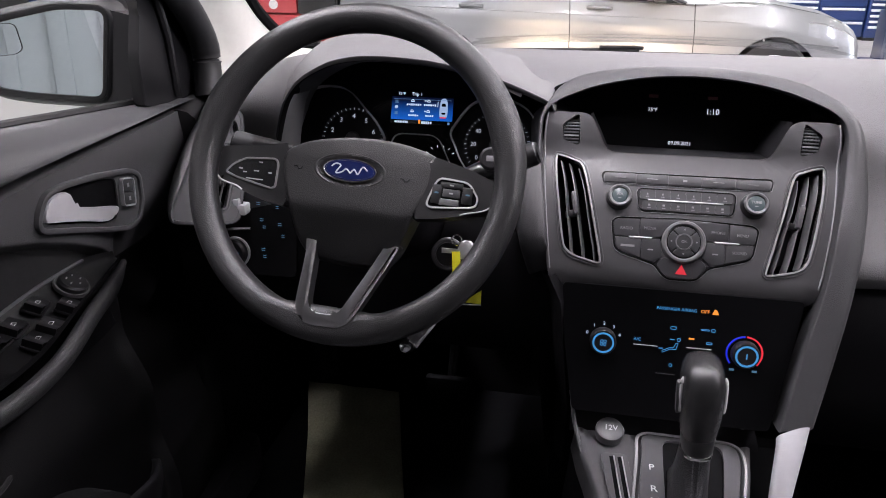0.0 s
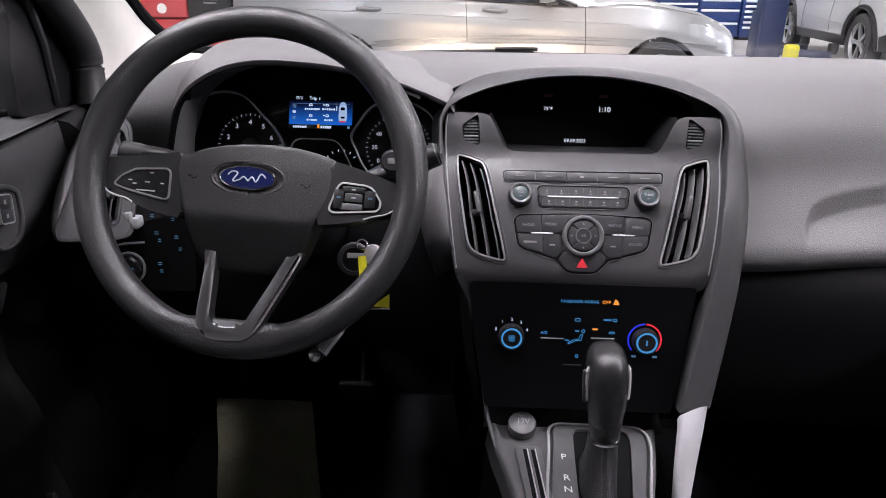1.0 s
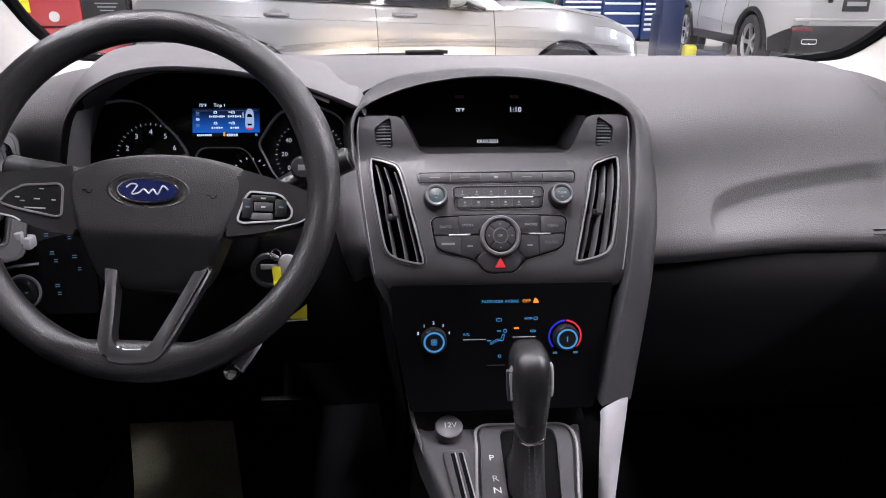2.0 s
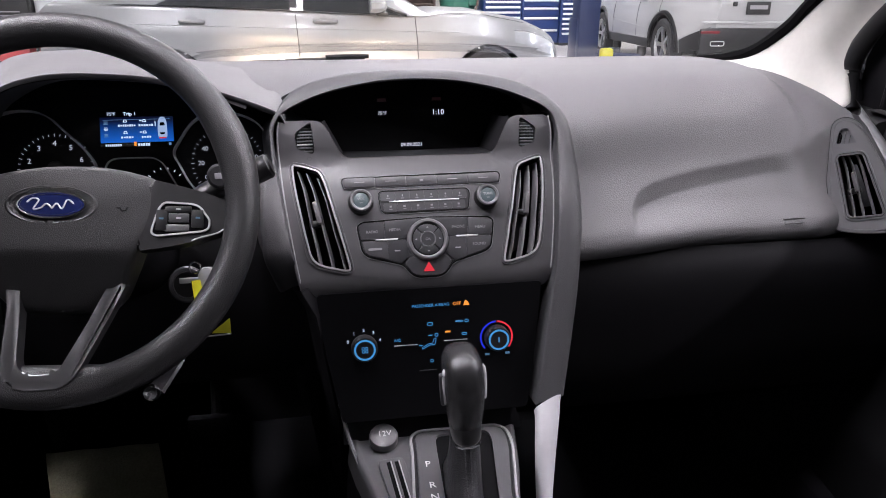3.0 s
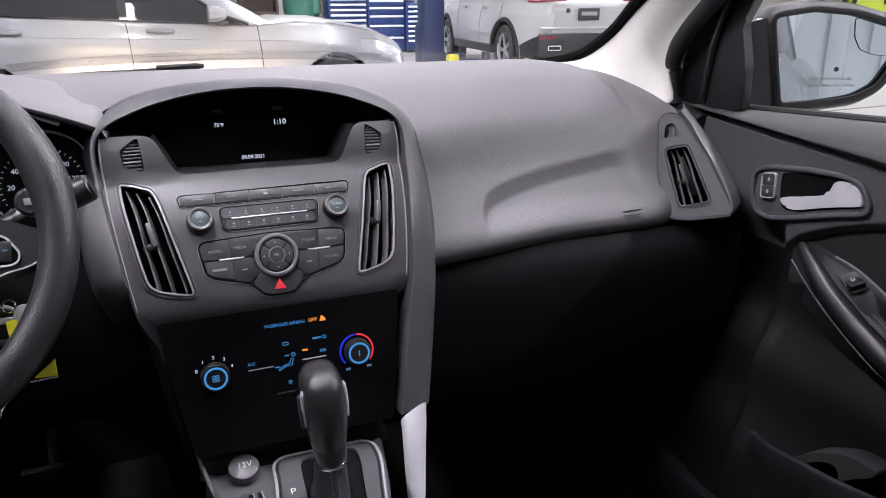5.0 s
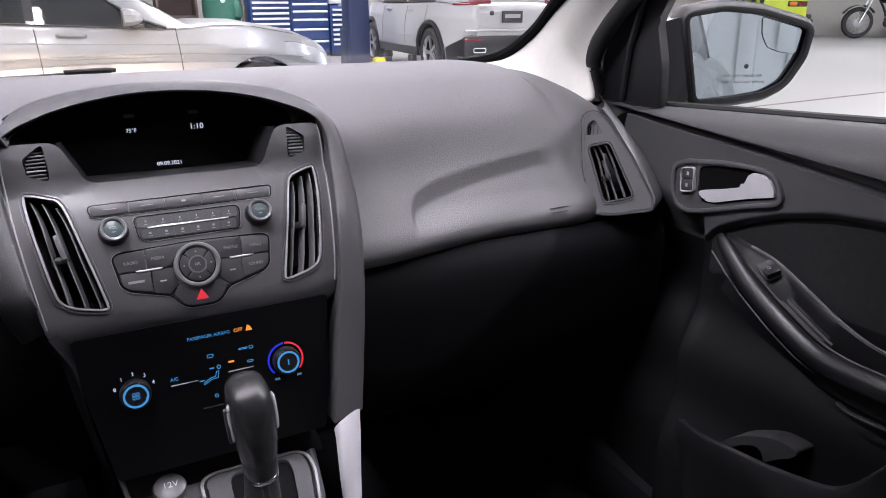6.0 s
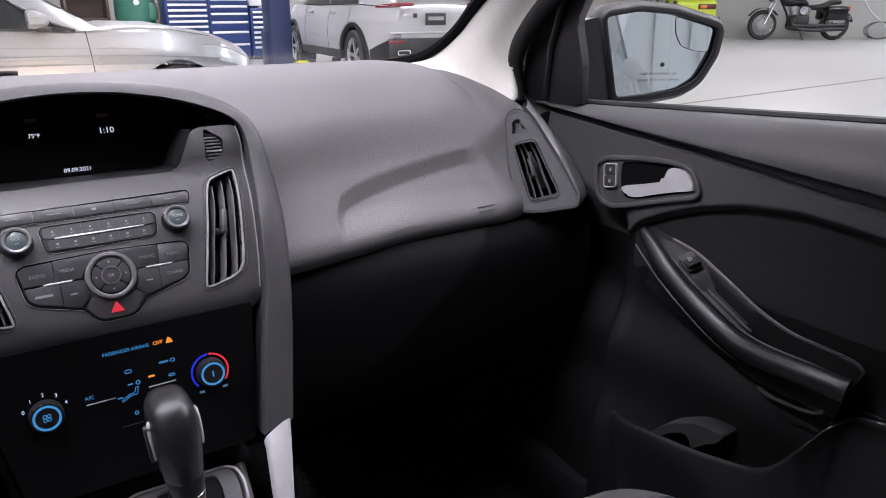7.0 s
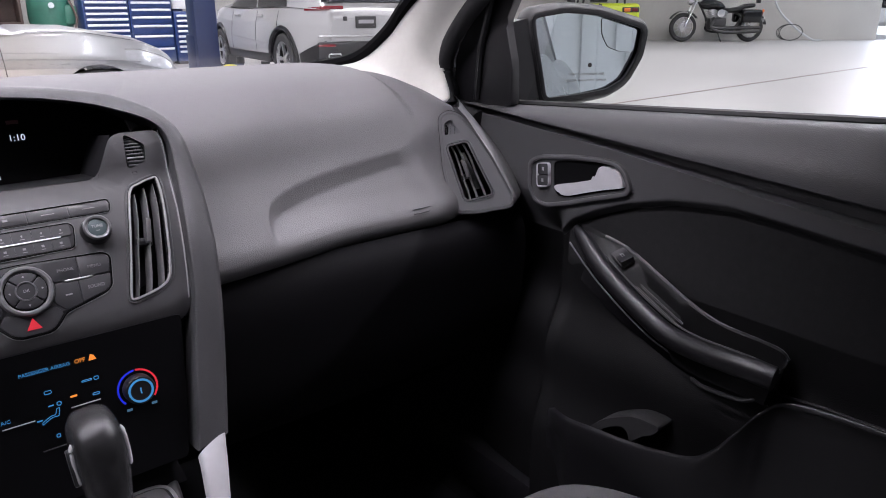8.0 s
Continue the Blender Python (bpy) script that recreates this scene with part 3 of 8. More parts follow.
round_dial(0.112, 0.000, 0.062, "speedometer", [(0.0724, -0.0357), (0.0612, -0.0135), (0.0544, 0.0027), (0.0610, 0.0176), (0.0793, 0.0423), (0.1015, 0.0521), (0.1311, 0.0516), (0.1572, 0.0392), (0.1690, 0.0190), (0.1665, -0.0053), (0.155, -0.040), (0.130, -0.065), (0.095, -0.060)], ["0", "20", "40", "60", "80", "100", "120", "140"], 214, 34, 226, 0.008, 0.006, -0.009)
trip = part("trip_display", box((0.0115, 0.0390, 0.0012), (0.0880, 0.0500, 0.002), 0.001, CM), GLOSS, clus, "small trip computer screen lit blue")
part("lit_field", box((0.0115, 0.0355, 0.0024), (0.0860, 0.0315, 0.0006), 0, CM), LCD, trip)
words("Trip 1", 0.0062, CM @ Matrix.Translation((0.0035, 0.0550, 0.003)), LCD_TXT, trip)
words("75°F", 0.0055, CM @ Matrix.Translation((-0.0180, 0.0550, 0.003)), LCD_TXT, trip)
part("top_rule", box((0.0115, 0.0478, 0.0036), (0.080, 0.0004, 0.0004), 0, CM), LCD_DIM, trip)
for bx, by, w, h in ((0.000, 0.0405, 0.021, 0.0026), (0.0225, 0.0405, 0.018, 0.0026), (0.000, 0.0258, 0.015, 0.0024), (0.0225, 0.0258, 0.012, 0.0024)):
    n = max(int(w / 0.0026), 3)
    for k in range(n):
        part("text_bar", box((bx - w / 2 + w * (k + 0.5) / n, by, 0.0038), (w / n * 0.68, h * (0.72 + 0.28 * ((k * 7) % 3 != 1)), 0.0004), 0, CM), LCD_TXT, trip)
for bx, by in ((-0.002, 0.0462), (-0.002, 0.0320), (0.0205, 0.0462), (0.0205, 0.0320)):
    sym = rounded([(bx - 0.0026, by - 0.0017), (bx + 0.0026, by - 0.0017), (bx + 0.0016, by + 0.0017), (bx - 0.0016, by + 0.0017)], 0.0006, 2)
    part("text_symbol", ring(sym, shrink(sym, 0.0009), 0.0032, 0.0040, CM), LCD_TXT, trip)
    if bx > 0.01:
        part("text_symbol", box((bx - 0.0042, by, 0.0038), (0.0030, 0.0012, 0.0004), 0, CM), LCD_TXT, trip)
for k, by in enumerate((0.0440, 0.0365, 0.0285)):
    for j in range(3):
        part("menu_mark", box((-0.0245, by + 0.0016 - 0.0015 * j, 0.0038), (0.0050 - 0.0012 * ((j + k) % 2), 0.0007, 0.0004), 0, CM), LCD_TXT if k == 1 else LCD_DIM, trip)
part("scroll_bar", box((0.0335, 0.0420, 0.0038), (0.0009, 0.0070, 0.0004), 0, CM), LCD_TXT, trip)
for k in range(8):
    part("odometer_bar", box((-0.0250 + 0.0024 * k, 0.0165, 0.003), (0.0017, 0.0026, 0.0004), 0, CM), LCD_TXT, trip)
for k in range(5):
    part("gear_letter_bar", box((0.0130 + 0.0030 * k, 0.0165, 0.003), (0.0022, 0.0034, 0.0004), 0, CM), LCD_TXT, trip)
part("gear_marker", box((0.0090, 0.0175, 0.0034), (0.0026, 0.0052, 0.0004), 0, CM), LIT_ORANGE, trip)
part("side_mark", box((0.0500, 0.0165, 0.0034), (0.0030, 0.0032, 0.0004), 0, CM), LCD_DIM, trip)
icon = rounded([(0.0370, 0.0235), (0.0465, 0.0235), (0.0475, 0.030), (0.0470, 0.0450), (0.0445, 0.0505), (0.0390, 0.0505), (0.0365, 0.0450), (0.0360, 0.030)], 0.003, 3)
part("car_symbol", prism(icon, 0.0028, 0.0034, CM), LCD_CAR, trip, "pale plan of a car")
part("car_symbol_glass", prism(rounded([(0.0385, 0.0395), (0.0450, 0.0395), (0.0440, 0.0435), (0.0395, 0.0435)], 0.0008, 2), 0.0034, 0.0038, CM), GLOSS, trip)
part("car_symbol_glass", prism(rounded([(0.0395, 0.0285), (0.0440, 0.0285), (0.0448, 0.0310), (0.0387, 0.0310)], 0.0008, 2), 0.0034, 0.0038, CM), GLOSS, trip)
part("car_symbol_light", box((0.0417, 0.0242, 0.0037), (0.0085, 0.0016, 0.0004), 0, CM), LIT_RED, trip)
fuel = rounded([(-0.0285, -0.010), (-0.034, -0.04), (0.058, -0.04), (0.0455, -0.016), (0.0390, -0.005), (0.0285, 0.0008), (-0.0150, 0.0012), (-0.0240, -0.002)], 0.006, 4)
small = part("small_gauge_ring", ring(fuel, shrink(fuel, 0.0014), 0.0, 0.004, CM), SATIN, clus)
for k in range(6):
    a = radians(150 - 24 * k)
    part("tick", box((0.018, 0, 0), (0.003, 0.0008, 0.0004), 0, CM @ Matrix.Translation((0.0385 + 0.001 * k, -0.032, 0.001)) @ Matrix.Rotation(a, 4, "Z")), LIT_WHITE, small)

# ---- centre stack ----
UF = axes((0, 0.962, 0.82), (1, 0, 0), (0, -0.8575, 0.5145))
radio = thing("radio_panel", (0, 0.95, 0.79), "graphite plastic radio panel with keys, knobs and two tall vents", "car radio")
RV = catmull([(0.1215, 0.1165), (0.1340, 0.1265), (0.1500, 0.1318), (0.1540, 0.1290), (0.1515, 0.100), (0.1470, 0.072), (0.1405, 0.034), (0.1355, 0.0165), (0.1250, 0.0085), (0.1100, 0.0040), (0.0965, 0.0015), (0.0945, 0.0055), (0.0990, 0.026), (0.1090, 0.068)], 4, closed=True)
RV = [(p.x, p.y) for p in RV]
LV = [(-x, y) for x, y in RV]
SIDE_R = [(0.1300, 0.1830), (0.1335, 0.1830), (0.1505, 0.1705), (0.1485, 0.1530), (0.1300, 0.1460), (0.1270, 0.1500)]
FACE = [(-0.1715, 0.187), (-0.117, 0.186), (-0.094, 0.140), (0.094, 0.140), (0.117, 0.186), (0.1715, 0.187), (0.1735, 0.13), (0.166, 0.07), (0.157, 0.0), (0.15, -0.028), (0.10, -0.036), (-0.10, -0.036), (-0.15, -0.028), (-0.157, 0.0), (-0.166, 0.07), (-0.1735, 0.13)]
face_bm = plate(rounded(FACE, 0.012, 4), [shrink(RV, -0.002), shrink(LV, -0.002), rounded(SIDE_R, 0.004, 3), rounded([(-x, y) for x, y in SIDE_R], 0.004, 3)], -0.006, 0.0, UF)
for k in range(18):
    cut = UF @ Vector((0, -0.031 + 0.007 * k if k < 6 else 0.004 + 0.0125 * (k - 5), 0))
    bmesh.ops.bisect_plane(face_bm, geom=face_bm.verts[:] + face_bm.edges[:] + face_bm.faces[:], plane_co=cut, plane_no=UF.to_3x3() @ Vector((0, 1, 0)))
for x in (-0.16, -0.145, -0.13, -0.115, -0.1, -0.09, 0.09, 0.1, 0.115, 0.13, 0.145, 0.16):
    bmesh.ops.bisect_plane(face_bm, geom=face_bm.verts[:] + face_bm.edges[:] + face_bm.faces[:], plane_co=(x, 0, 0), plane_no=(1, 0, 0))
part("face", face_bm, STACK, radio, "satin graphite front plate", 30)
for sx in (1, -1):
    louvre(radio, RV if sx > 0 else LV, [(sx * x, y) for x, y in ((0.1265, 0.1170), (0.1388, 0.1235), (0.1495, 0.1275))], [(sx * x, y) for x, y in ((0.1008, 0.0035), (0.1150, 0.0060), (0.1298, 0.0120))], UF, 1, 0.0058, 0.03, STACK, KEYRIM)
    pts = rounded([(sx * x, y) for x, y in shrink(SIDE_R, 0.0006)], 0.003, 3)
    button = part("grille_button", prism(pts, -0.010, -0.0035, UF, 0.001), BLACK, radio, "small black ribbed trim")
    for k in range(8):
        y = 0.1505 + 0.0038 * k
        w = 0.0185 - 0.0016 * max(k - 4, 0)
        part("rib", box((sx * (0.1387 - 0.0009 * max(k - 4, 0)), y, -0.0030), (w, 0.0016, 0.0016), 0.0004, UF @ Matrix.Translation((0, 0, 0))), SATIN if k == 2 else VANE, button)
    for k in range(5):
        part("rib", box((sx * (0.1315 + 0.0036 * k), 0.166, -0.0038), (0.0010, 0.020 - 0.0018 * k, 0.0012), 0, UF), DEEP, button)
    part("print_mark", ring(rounded([(sx * 0.134 - 0.0025, 0.139), (sx * 0.134 + 0.0025, 0.139), (sx * 0.134 + 0.0025, 0.143), (sx * 0.134 - 0.0025, 0.143)], 0.001, 2), rounded([(sx * 0.134 - 0.0020, 0.1395), (sx * 0.134 + 0.0020, 0.1395), (sx * 0.134 + 0.0020, 0.1425), (sx * 0.134 - 0.0020, 0.1425)], 0.0008, 2), 0, 0.0004, UF), KEYCAP, radio)
    part("face_edge", tube(catmull([UF @ Vector((sx * x, y, 0.0)) for x, y in ((0.1690, 0.186), (0.1705, 0.153), (0.1660, 0.095), (0.1580, 0.031), (0.1520, -0.010))], 6), 0.0009, 6), KEYRIM, radio, "light edge of the front plate")
# curved chin below the face
rows = []
for i in range(33):
    x = -0.15 + 0.30 * i / 32
    e = abs(x) / 0.15
    rows.append([(x, 0.969 + 0.002 * e, 0.779 + 0.004 * e), (x, 0.972 + 0.002 * e, 0.772 + 0.005 * e), (x, 0.98, 0.767 + 0.006 * e), (x, 1.0, 0.764 + 0.006 * e)])
part("chin", loft([catmull(r, 4) for r in rows]), MATT_SHADE, radio, "", 60)
def key_field(loop, groove=0.0011):
    """A shallow field for keys: a dark groove with a faint light edge outside."""
    part("key_groove", ring(shrink(loop, -groove), loop, 0, 0.0007, UF), DEEP, radio)
    part("key_rim", ring(shrink(loop, -groove - 0.0007), shrink(loop, -groove), 0, 0.0010, UF), KEYRIM_DIM, radio)


# row of thin keys
ROW = rounded([(-0.0955, 0.1125), (0.0955, 0.1140), (0.0975, 0.1105), (0.0950, 0.1005), (-0.0950, 0.0990), (-0.0975, 0.1095)], 0.002, 3)
key_field(ROW)
CUTS = (-0.0955, -0.0575, -0.020, 0.018, 0.0565, 0.0955)
for k, (x0, x1) in enumerate(zip(CUTS, CUTS[1:])):
    end = [(x0 + 0.0003, 0.1002), (x1 - 0.0003, 0.1006), (x1 - 0.0003, 0.1130), (x0 + 0.0003, 0.1124)]
    key = part("key", prism(rounded(end, 0.0022 if k in (0, 4) else 0.0004, 2), 0, 0.0013, UF, 0.0004), KEYCAP, radio)
    part("key_mark", box(((x0 + x1) / 2, 0.1068, 0.0014), (0.0125 if k != 2 else 0.0045, 0.0007 if k != 2 else 0.0026, 0.0003), 0, UF), KEYMARK, key)
# station keys with a bright line between
MID = rounded([(-0.0550, 0.0912), (-0.0515, 0.0938), (0.0530, 0.0938), (0.0565, 0.0895), (0.0535, 0.0700), (0.0505, 0.0672), (-0.0480, 0.0662), (-0.0525, 0.0705)], 0.003, 3)
key_field(MID)
part("key_bed", prism(MID, 0, 0.0004, UF), BLACK, radio)
for row, (y0, y1) in enumerate(((0.0678, 0.0792), (0.0812, 0.0930))):
    for k in range(6):
        w = 0.0176 if row else 0.0166
        x0 = -0.053 + 0.0005 + w * k if row else -0.0495 + w * k
        key = part("key", prism(rounded([(x0 + 0.0001, y0), (x0 + w - 0.0001, y0), (x0 + w - 0.0001, y1), (x0 + 0.0001, y1)], 0.0026 if k in (0, 5) else 0.0002, 2), 0, 0.0015, UF), KEYCAP, radio)
        part("key_mark", box((x0 + w / 2, (y0 + y1) / 2 + 0.0006, 0.0016), (0.0014 if row else 0.0026, 0.0022, 0.0003), 0, UF), KEYMARK, key)
        part("key_mark", box((x0 + w / 2, (y0 + y1) / 2 - 0.0028, 0.0016), (0.0040, 0.0006, 0.0003), 0, UF), KEYMARK, key)
part("bright_line", box((0, 0.0802, 0.0016), (0.086, 0.0014, 0.002), 0.0005, UF), CHROME_LINE, radio, "bright chrome line between the keys")
for sx, text in ((-1, "VOL"), (1, "TUNE")):
    m = UF @ Matrix.Translation((sx * 0.0765, 0.081, 0))
    knob = part("knob", revolve([(0.0152, 0), (0.0148, 0.004), (0.0140, 0.0115), (0.0134, 0.0125)], m, 40), BLACK, radio, "black rotary knob with a silver rim")
    part("knob_rim", revolve([(0.0138, 0.0112), (0.0136, 0.0136), (0.0122, 0.0148), (0.0100, 0.0142), (0.0094, 0.0128), (0.0094, 0.0112), (0.0138, 0.0112)], m, 40), ALLOY_DIM, knob, "brushed silver ring")
    part("knob_cap", revolve([(0.0, 0.0130), (0.0085, 0.0129), (0.0093, 0.0126)], m, 32), KNOBCAP, knob)
    words(text, 0.0044, m @ Matrix.Translation((0, 0.0012, 0.0133)), GREYMARK, knob)
    part("key_mark", box((0, -0.0035, 0.0132), (0.0035, 0.0007, 0.0003), 0, m), GREYMARK, knob)
# lower key field round the dial
LOWER = rounded([(-0.0825, 0.0515), (-0.0765, 0.0560), (0, 0.0588), (0.0765, 0.0560), (0.0825, 0.0515), (0.0775, 0.0210), (0.0705, 0.0152), (0.0305, 0.0042), (0.0199, -0.0080), (0.0130, -0.0112), (-0.0130, -0.0112), (-0.0199, -0.0080), (-0.0305, 0.0042), (-0.0705, 0.0152), (-0.0775, 0.0210)], 0.004, 3)
key_field(LOWER, 0.0013)
part("key_bed", prism(LOWER, 0, 0.0004, UF), BLACK, radio)
for sx in (-1, 1):
    for quad, text, at in (([(0.0004, 0.0588), (0.0500, 0.0566), (0.0500, 0.0350), (0.0256, 0.0350), (0.0235, 0.0430), (0.0150, 0.0530), (0.0004, 0.0574)], ("PHONE", "MEDIA"), (0.0385, 0.0455)),
                           ([(0.0508, 0.0562), (0.0760, 0.0550), (0.0812, 0.0510), (0.0788, 0.0350), (0.0508, 0.0350)], ("MENU", "RADIO"), (0.0655, 0.0440)),
                           ([(0.0262, 0.0332), (0.0470, 0.0332), (0.0470, 0.0095), (0.0318, 0.0055), (0.0225, 0.0150)], ("", ""), (0.0365, 0.0205)),
                           ([(0.0478, 0.0332), (0.0784, 0.0332), (0.0762, 0.0218), (0.0698, 0.0165), (0.0478, 0.0098)], ("SOUND", "SIRIUS"), (0.0630, 0.0235))):
        key = part("key", prism(rounded([(sx * x, y) for x, y in quad], 0.0015, 2), 0, 0.0016, UF, 0.0005), KEYCAP, radio)
        label = text[0] if sx > 0 else ("" if text[1] == "SIRIUS" else text[1])
        m = UF @ Matrix.Translation((sx * at[0], at[1], 0.0017))
        if label:
            words(label, 0.0047, m, KEYMARK, key)
        else:
            part("key_mark", box((0, 0, 0), (0.0065 if at[0] < 0.05 else 0.0160, 0.0014 if at[0] < 0.05 else 0.0026, 0.0003), 0, m), GREYMARK if at[0] < 0.05 else KEYMARK, key)
    part("bright_line", prism([(sx * x, y) for x, y in ((0.0350, 0.0346), (0.0360, 0.0352), (0.0615, 0.0350), (0.0625, 0.0342), (0.0610, 0.0334), (0.0365, 0.0334))], 0.0004, 0.0024, UF, 0.0004), CHROME_LINE, radio, "bright chrome line between the keys")
hz = part("hazard_key", prism(rounded([(-0.0190, -0.0070), (-0.0125, -0.0100), (0.0125, -0.0100), (0.0190, -0.0070), (0.0285, 0.0045), (0.0205, 0.0135), (0.0100, 0.0085), (0, 0.0070), (-0.0100, 0.0085), (-0.0205, 0.0135), (-0.0285, 0.0045)], 0.003, 3), 0, 0.0014, UF, 0.0006), KEYCAP, radio)
part("hazard_triangle", prism([(-0.0068, -0.0055), (0.0068, -0.0055), (0, 0.0058)], 0.0014, 0.0018, UF), LIT_RED, hz, "lit red warning triangle")
DM = UF @ Matrix.Translation((0.0006, 0.0322, 0))
dial = part("dial_ring", revolve([(0.0250, 0), (0.0248, 0.0030), (0.0236, 0.0046), (0.0214, 0.0048), (0.0200, 0.0036), (0.0192, 0.0016)], DM, 56), DIALRING, radio, "round satin grey selector ring")
part("dial_groove", revolve([(0.0194, 0.0018), (0.0180, 0.0020), (0.0178, 0.0010)], DM, 40), DEEP, dial)
for k in range(4):
    loop = [(r * math.cos(a), r * math.sin(a)) for r, a in [(0.0182, radians(45 + 90 * k + 2 + 86 * j / 8)) for j in range(9)] + [(0.0098, radians(45 + 90 * k + 88 - 86 * j / 8)) for j in range(9)]]
    key = part("dial_key", prism(loop, 0, 0.0034, DM, 0.0005), KEYCAP, dial)
    a = radians(90 + 90 * k)
    part("key_mark", prism([(-0.0011, -0.0009), (0.0011, -0.0009), (0, 0.0011)], 0.0034, 0.0037, DM @ Matrix.Translation((0.0145 * math.cos(a), 0.0145 * math.sin(a), 0)) @ Matrix.Rotation(a - math.pi / 2, 4, "Z")), GREYMARK, key)
part("ok_rim", revolve([(0.0098, 0.0030), (0.0096, 0.0040), (0.0086, 0.0042), (0.0082, 0.0032)], DM, 36), DIALRING, dial)
ok_key = part("ok_key", revolve([(0.0, 0.0034), (0.0078, 0.0035), (0.0083, 0.0030), (0.0083, 0)], DM, 32), KEYCAP, dial)
words("OK", 0.0042, DM @ Matrix.Translation((0, 0, 0.0037)), GREYMARK, ok_key)


def face_bend(u, v):
    """The front plate is bowed: it leans back above, stands steep below, and its wings fall away."""
    return -1.75 * (min(v, 0.132) - 0.06) ** 2 * (1 - smooth(0.138, 0.172, v)) - 0.5 * max(abs(u) - 0.09, 0.0) ** 2 - 13.0 * max(-0.004 - v, 0.0) ** 2


UFI = UF.inverted()
for piece in radio.children_recursive:
    if piece.name.startswith("chin"):
        continue
    for vert in piece.data.vertices:
        p = UFI @ (piece.matrix_basis @ vert.co)
        p.z += face_bend(p.x, p.y)
        vert.co = piece.matrix_basis.inverted() @ (UF @ p)

# ---- display under the brow ----
SM = axes((0, 1.128, 0.965), (1, 0, 0), (0, -0.93, 0.36))
disp = thing("display_screen", (0, 1.12, 0.92), "dark display showing clock, date and temperature under the dash brow", "display")
part("screen_glass", prism(rounded([(-0.172, 0.032), (-0.125, -0.008), (-0.096, -0.048), (0.096, -0.048), (0.125, -0.008), (0.172, 0.032), (0.12, 0.055), (0, 0.062), (-0.12, 0.055)], 0.01, 3), -0.003, 0, SM), SCREEN, disp, "dark screen cover")
words("1:10", 0.0100, SM @ Matrix.Translation((0.038, 0.009, 0.0006)), LIT_WHITE, disp)
words("75°F", 0.0065, SM @ Matrix.Translation((-0.037, 0.009, 0.0006)), LIT_WHITE, disp)
words("09.09.2021", 0.0066, SM @ Matrix.Translation((0.0, -0.0335, 0.0006)), LIT_WHITE, disp)
for x in (-0.037, 0.037):
    part("faint_mark", box((x, 0.027, 0.0004), (0.012, 0.004, 0.0004), 0, SM), LIT_DIM, disp)
rows = []
for x, z0 in ((-0.117, 0.978), (-0.1055, 0.957), (-0.095, 0.936), (0, 0.9345), (0.095, 0.936), (0.1055, 0.957), (0.117, 0.978)):
    y = 1.041 + (z0 - 0.935) * 0.42
    rows.append([(x, y, z0), (x * 0.99, y + 0.008, z0 - 0.001), (x * 0.97, 1.09, z0 - 0.004), (x * 0.97, 1.14, z0 - 0.012)])
part("screen_shelf", loft(rows), BLACK, disp, "dark sloping lower edge of the display")
rows = []
for a in catmull(INNER[5:12], 6):
    rows.append([a + Vector((0, 0.004, -0.0005)), (a.x * 0.985, a.y + 0.03, a.z - 0.003), (a.x * 0.97, 1.16, a.z - 0.006)])
part("brow_lining", loft(rows), BLACK, disp)
for sx in (-1, 1):
    part("side_lining", loft([[(sx * 0.1715, 1.062, 0.981), (sx * 0.165, 1.15, 0.982)], [(sx * 0.119, 1.052, 0.969), (sx * 0.118, 1.15, 0.962)]]), BLACK, disp)

# ---- heater controls ----
CF = axes((0, 0.942, 0.72), (1, 0, 0), (0, -0.9806, 0.196))
heat = thing("climate_panel", (0, 0.94, 0.63), "glossy black heater control panel with blue lit symbols", "heater controls")
part("panel", prism(rounded([(-0.135, 0.075), (0.138, 0.075), (0.130, 0.0), (0.118, -0.085), (-0.112, -0.085), (-0.127, 0.0)], 0.006, 3), -0.004, 0, CF), HEATER, heat)
